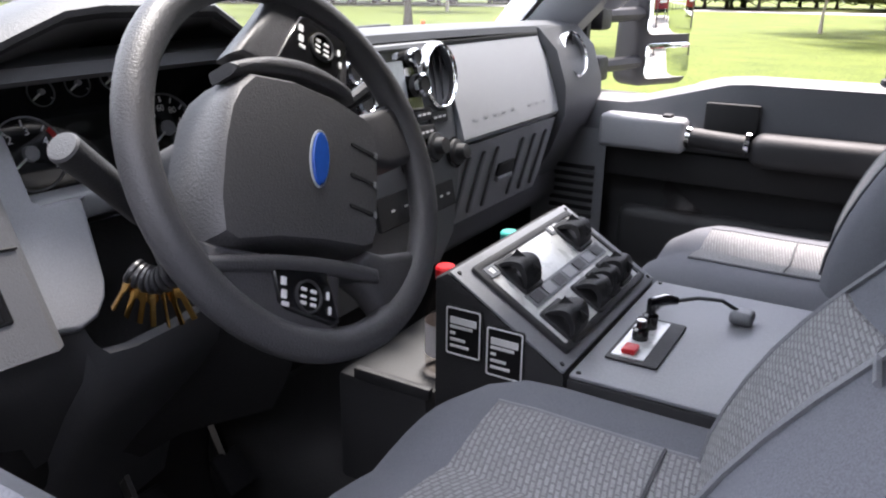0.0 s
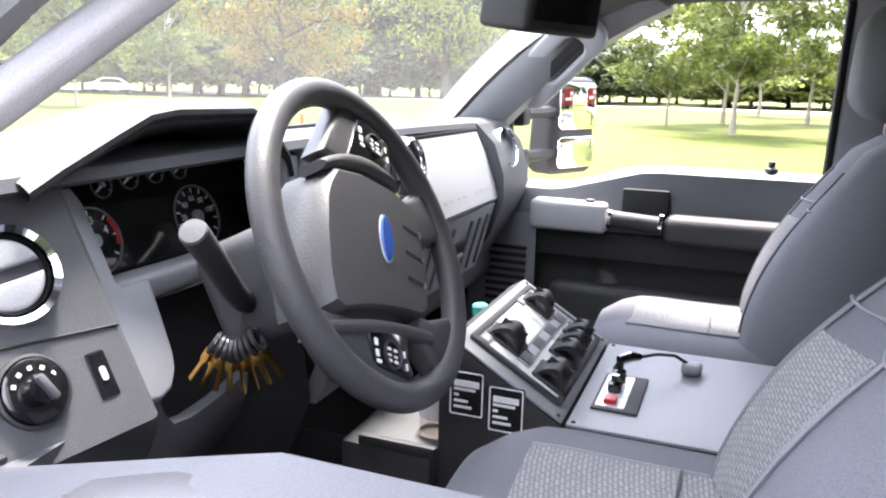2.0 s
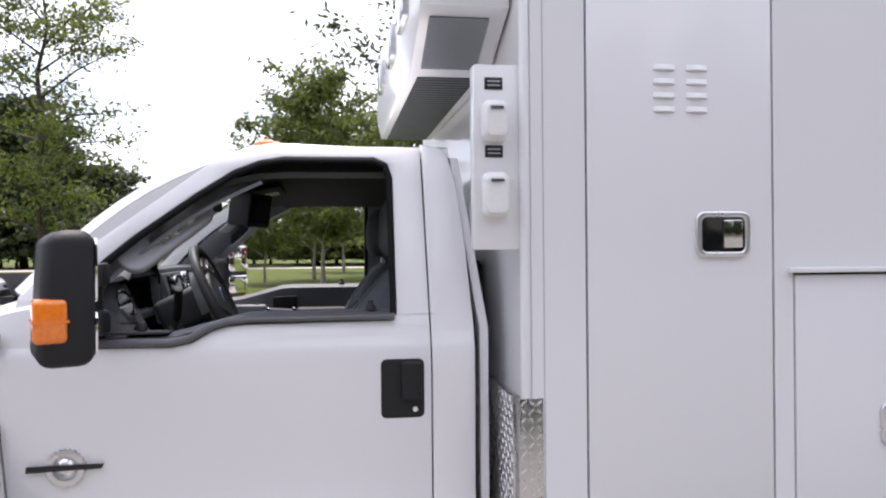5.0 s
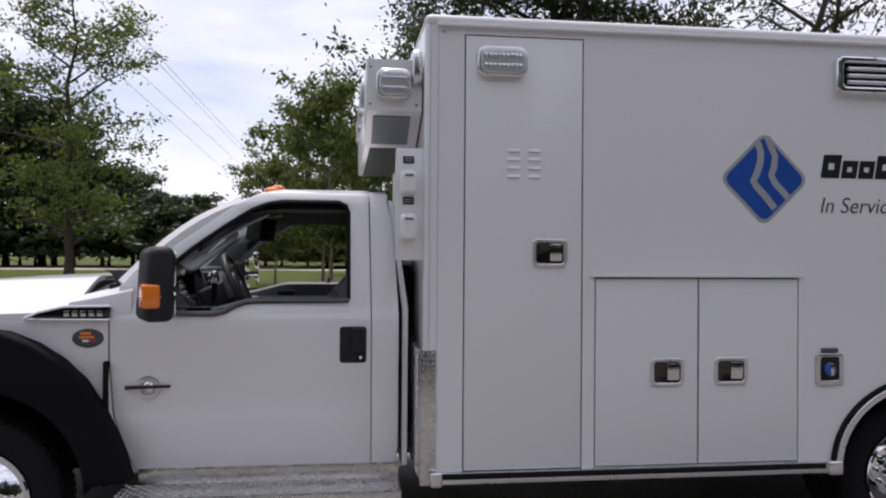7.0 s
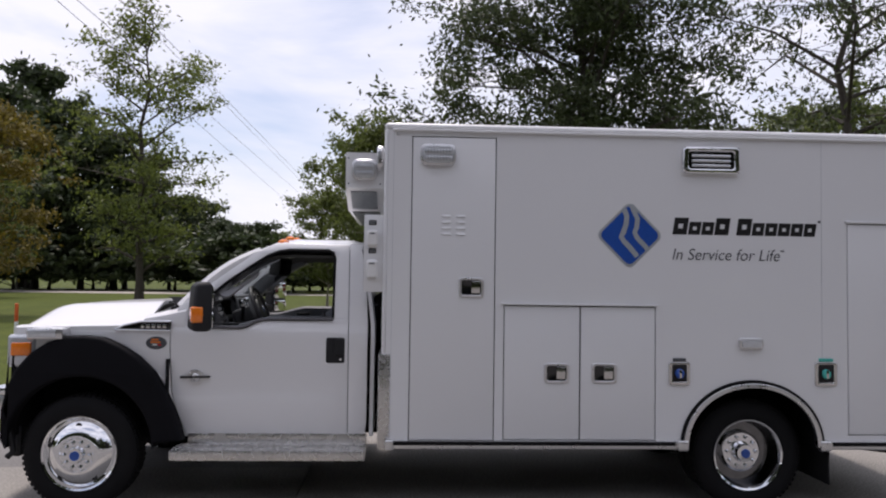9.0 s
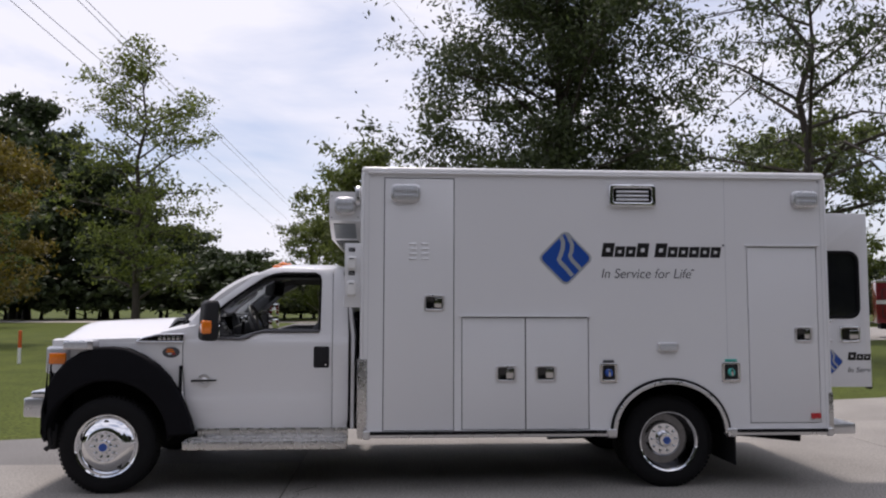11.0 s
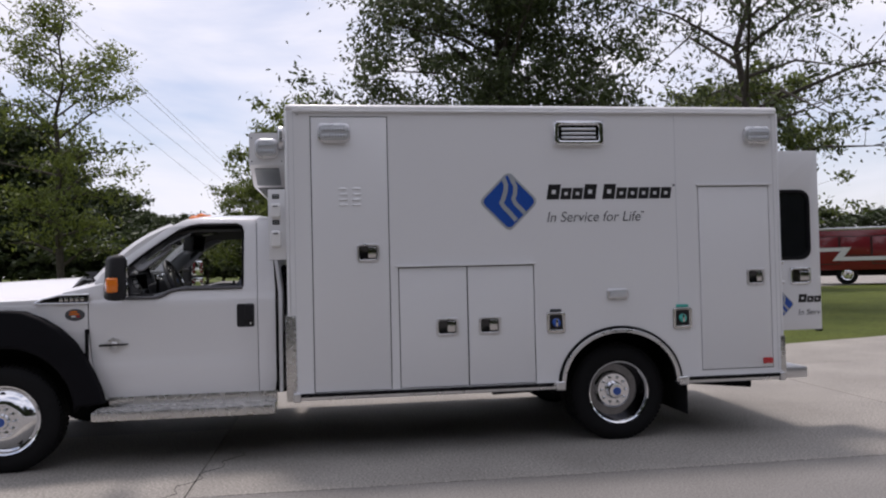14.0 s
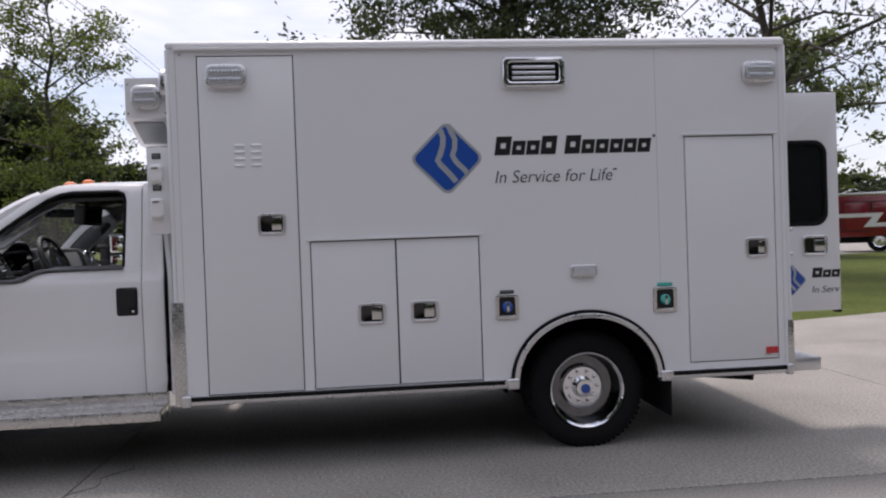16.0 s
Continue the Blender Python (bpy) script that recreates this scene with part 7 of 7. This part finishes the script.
# grab handles on the windscreen pillars
for right in (False, True):
    f = (lambda y: W - y) if right else (lambda y: y)
    o = Vector((1.072, f(0.366 if not right else 0.392), 1.630 if not right else 1.640))
    u = Vector((0.130, 0.075 if not right else -0.075, 0.112))
    v = Vector((-0.5, 0.30 if not right else -0.30, 0.62))
    u.normalize()
    v = (v - u * v.dot(u)).normalized()
    m = facing(o, u, v)
    hd = part("grab_handle", plate([rrect(-0.195, 0.150, -0.060, 0.078, 0.052), rrect(-0.080, 0.080, -0.029, 0.031, 0.028)], 0.03, 0.010, m, 3), "dashl", amb, "grey grab handle on the pillar")
    if right:
        part("handle_slot", plate([rrect(-0.09, 0.09, -0.016, 0.016, 0.015)], 0.004, 0, m @ Matrix.Translation((0, 0, -0.004))), "gap", hd)

# overhead: mirror, monitor, visors, labels, dome lamp
rv = part("rear_view_mirror", turned(block(-0.018, 0.018, -0.125, 0.125, -0.036, 0.036, 0.015, 4), Matrix.Translation((1.02, 1.20, 1.757)) @ Matrix.Rotation(radians(-36), 4, "Z") @ Matrix.Rotation(radians(-8), 4, "Y")), "matte", amb, "black rear view mirror")
part("mirror_face", plate([rrect(-0.115, 0.115, -0.028, 0.028, 0.014)], 0.002, 0, Matrix.Translation((1.02, 1.20, 1.757)) @ Matrix.Rotation(radians(-36), 4, "Z") @ Matrix.Rotation(radians(-8), 4, "Y") @ facing((0.0195, 0, 0), (0, 1, 0), (0, 0, 1))), "mirror", rv)
part("mirror_stem", tube([(1.015, 1.20, 1.785), (1.04, 1.20, 1.815), (1.06, 1.20, 1.83)], 0.008, 8), "matte", rv)
mon = part("camera_monitor", turned(block(-0.055, 0.045, -0.10, 0.10, -0.072, 0.072, 0.010, 3), Matrix.Translation((1.238, 1.20, 1.728)) @ Matrix.Rotation(radians(-22), 4, "Z") @ Matrix.Rotation(radians(8), 4, "Y")), "matte", amb, "black camera monitor under the headliner")
part("monitor_screen", plate([rrect(-0.085, 0.085, -0.052, 0.055, 0.004)], 0.002, 0, Matrix.Translation((1.238, 1.20, 1.728)) @ Matrix.Rotation(radians(-22), 4, "Z") @ Matrix.Rotation(radians(8), 4, "Y") @ facing((0.047, 0, 0), (0, 1, 0), (0, 0, 1))), "screen", mon)
part("monitor_mount", tube([(1.225, 1.20, 1.79), (1.225, 1.20, 1.90)], 0.016, 10), "matte", mon)
part("monitor_cable", tube([(1.24, 1.16, 1.80), (1.20, 1.13, 1.83), (1.18, 1.12, 1.80), (1.17, 1.14, 1.86), (1.20, 1.18, 1.895)], 0.006, 8), "wire", mon)
for y in (0.74, 1.70):
    vz = part("sun_visor", turned(block(-0.075, 0.075, -0.19, 0.19, -0.010, 0.010, 0.009, 3), Matrix.Translation((1.275, y, roof_z(1.275, y) - 0.075)) @ Matrix.Rotation(radians(-12), 4, "Y")), "head", amb, "grey fabric sun visor")
    part("visor_label", turned(block(-0.045, 0.045, -0.10, 0.06, -0.0125, -0.0105), Matrix.Translation((1.275, y, roof_z(1.275, y) - 0.075)) @ Matrix.Rotation(radians(-12), 4, "Y")), "label", vz)
    for k in range(5):
        part("label_line", turned(block(-0.035 + 0.016 * k, -0.028 + 0.016 * k, -0.09, 0.05, -0.0135, -0.0122), Matrix.Translation((1.275, y, roof_z(1.275, y) - 0.075)) @ Matrix.Rotation(radians(-12), 4, "Y")), "dashm", vz)
for x, y in ((1.48, 1.02), (1.46, 1.42)):
    part("warning_sticker", block(x - 0.04, x + 0.04, y - 0.05, y + 0.05, roof_z(x, y) - 0.056, roof_z(x, y) - 0.0525), "yellow", amb, "yellow warning sticker")
dl = part("dome_lamp", lathe([(0.075, 0.0), (0.07, -0.012), (0.05, -0.018), (0, -0.018)], 24, Matrix.Translation((1.76, 1.20, roof_z(1.76, 1.2) - 0.05))), "dashl", amb, "round dome lamp")
part("dome_lens", lathe([(0.05, -0.019), (0.03, -0.026), (0, -0.028)], 20, Matrix.Translation((1.76, 1.20, roof_z(1.76, 1.2) - 0.05))), "lens", dl)

# ---- far things ----
# red fire engine on the far drive
FX, FY = 27.5, 32.0
fe = thing("fire_engine", "dark red fire engine with white stripe parked beyond the lawn", "fire engine", (0, 0, 0))
FA = Matrix.Identity(4)
part("body", turned(block(0, 6.0, 0, 2.4, 0.75, 2.95, 0.06), FA), "firered", fe)
part("crew_cab", turned(block(6.1, 9.0, 0, 2.4, 0.75, 2.75, 0.12), FA), "firered", fe)
part("roof_rail", turned(block(0, 6.0, -0.02, 2.42, 2.86, 3.0, 0.03), FA), "alu", fe)
for x0, x1, z0, z1 in ((0.3, 1.5, 1.1, 2.5), (1.6, 3.0, 1.55, 2.5), (3.1, 4.4, 1.1, 2.5), (4.5, 5.8, 1.1, 2.5)):
    part("shutter", turned(block(x0, x1, -0.03, 0.0, z0, z1, 0.01), FA), "firered", fe)
    part("shutter_frame", turned(plate([rrect(x0 - 0.04, x1 + 0.04, z0 - 0.04, z1 + 0.04, 0.02), rrect(x0, x1, z0, z1, 0.02)], 0.02, 0, side(-0.02)), FA), "gap", fe)
part("stripe", turned(plate([[(0.0, 1.75), (1.6, 1.75), (1.2, 1.25), (6.0, 1.25), (6.0, 1.45), (1.75, 1.45), (2.1, 1.95), (0.0, 1.95)]], 0.01, 0, side(-0.035)), FA), "white", fe)
for x in (1.9, 7.2):
    w = part("wheel", lathe([(0.3, -0.28), (0.48, -0.26), (0.52, -0.2), (0.52, -0.05), (0.48, 0.02), (0.3, 0.03)], 28, FA @ along((x, 0.05, 0.52), (0, -1, 0))), "rubber", fe)
    part("rim", lathe([(0.31, 0.02), (0.27, 0.0), (0.2, -0.06), (0.1, -0.06), (0.09, 0.03), (0, 0.04)], 24, FA @ along((x, 0.05, 0.52), (0, -1, 0))), "chrome", fe)
part("side_window", turned(block(6.4, 7.3, -0.012, 0.0, 1.75, 2.4, 0.01), FA), "screen", fe)
part("side_window", turned(block(7.7, 8.6, -0.012, 0.0, 1.75, 2.4, 0.01), FA), "screen", fe)
part("chassis", turned(block(0.2, 8.8, 0.3, 2.1, 0.45, 0.8), FA), "under", fe)
fe.matrix_basis = Matrix.Translation((FX, FY, 0)) @ Matrix.Rotation(radians(-28), 4, "Z")
second = copy_thing(fe, Matrix.Translation((34.0, 11.8, 0)) @ Matrix.Rotation(radians(-100), 4, "Z"))
second["label"] = "dark red fire engine with white stripe parked on the drive"
pad = tagged(part("far_pavement", plate([[(18, 27), (60, 42), (56, 60), (12, 42)]], 0.1, 0, Matrix.Translation((0, 0, -0.014))), "concrete"), "pale concrete apron under the fire engine", "pavement", kind="structure")

# overhead cables
WIRES = (((-7.91, 3.52, 10.02), (-10.63, 82.06, 10.07)),
         ((-7.53, 3.71, 9.88), (-9.68, 82.06, 11.38)),
         ((-6.29, 4.14, 9.93), (-9.05, 82.03, 12.36)),
         ((-6.16, 4.2, 9.99), (-8.41, 82.13, 12.25)))


def wire(name, a, b, sag, r):
    pts = [Vector(a).lerp(Vector(b), t) - Vector((0, 0, sag * 4 * t * (1 - t))) for t in np.linspace(0, 1, 24)]
    w = thing(name, "thin black overhead cable crossing the sky", "cable", (0, 0, 0), "overhead cables")
    part("strand", tube(pts, r, 5), "wire", w)


for a, b in WIRES:
    near = Vector(a) + (Vector(a) - Vector(b)) * 0.6
    wire("overhead_cable", near, b, 0.0, 0.011)

# white parked car beyond the lawn, seen through the windscreen
pc = thing("parked_car", "white saloon car parked far off by the road", "car", (-52, 52, 0))
CA = Matrix.Translation((-52, 52, 0)) @ Matrix.Rotation(radians(40), 4, "Z")
part("body", turned(plate([[(0, 0.35), (4.4, 0.35), (4.45, 0.75), (3.6, 0.88), (2.9, 1.38), (1.5, 1.42), (0.7, 0.98), (0.0, 0.9)]], 1.7, 0.12, side(0)), CA), "paint", pc)
part("side_window", turned(plate([[(1.0, 0.98), (3.3, 0.95), (2.8, 1.3), (1.55, 1.34)]], 0.02, 0, side(-0.01)), CA), "screen", pc)
for x in (0.85, 3.55):
    part("wheel", lathe([(0, 0.02), (0.2, 0.02), (0.31, 0.0), (0.32, -0.15), (0.2, -0.2)], 20, CA @ along((x, 0.05, 0.32), (0, -1, 0))), "rubber", pc)

# white board with red bars at the edge of the lawn
bd = thing("roadside_board", "white board with two red upright bars on the lawn", "board", (-17.5, 5.5, 0))
BM = Matrix.Translation((-17.5, 5.5, 0)) @ Matrix.Rotation(radians(62), 4, "Z")
part("panel", turned(block(-1.1, 1.1, -0.03, 0.03, 0.6, 3.1, 0.01), BM), "white", bd)
for x in (0.25, 0.6):
    part("red_bar", turned(block(x, x + 0.2, -0.036, -0.03, 0.8, 2.0), BM), "capred", bd)
for x in (-1.0, 1.0):
    part("leg", turned(block(x - 0.05, x + 0.05, -0.05, 0.05, -0.02, 0.62, 0.01), BM), "alu", bd)
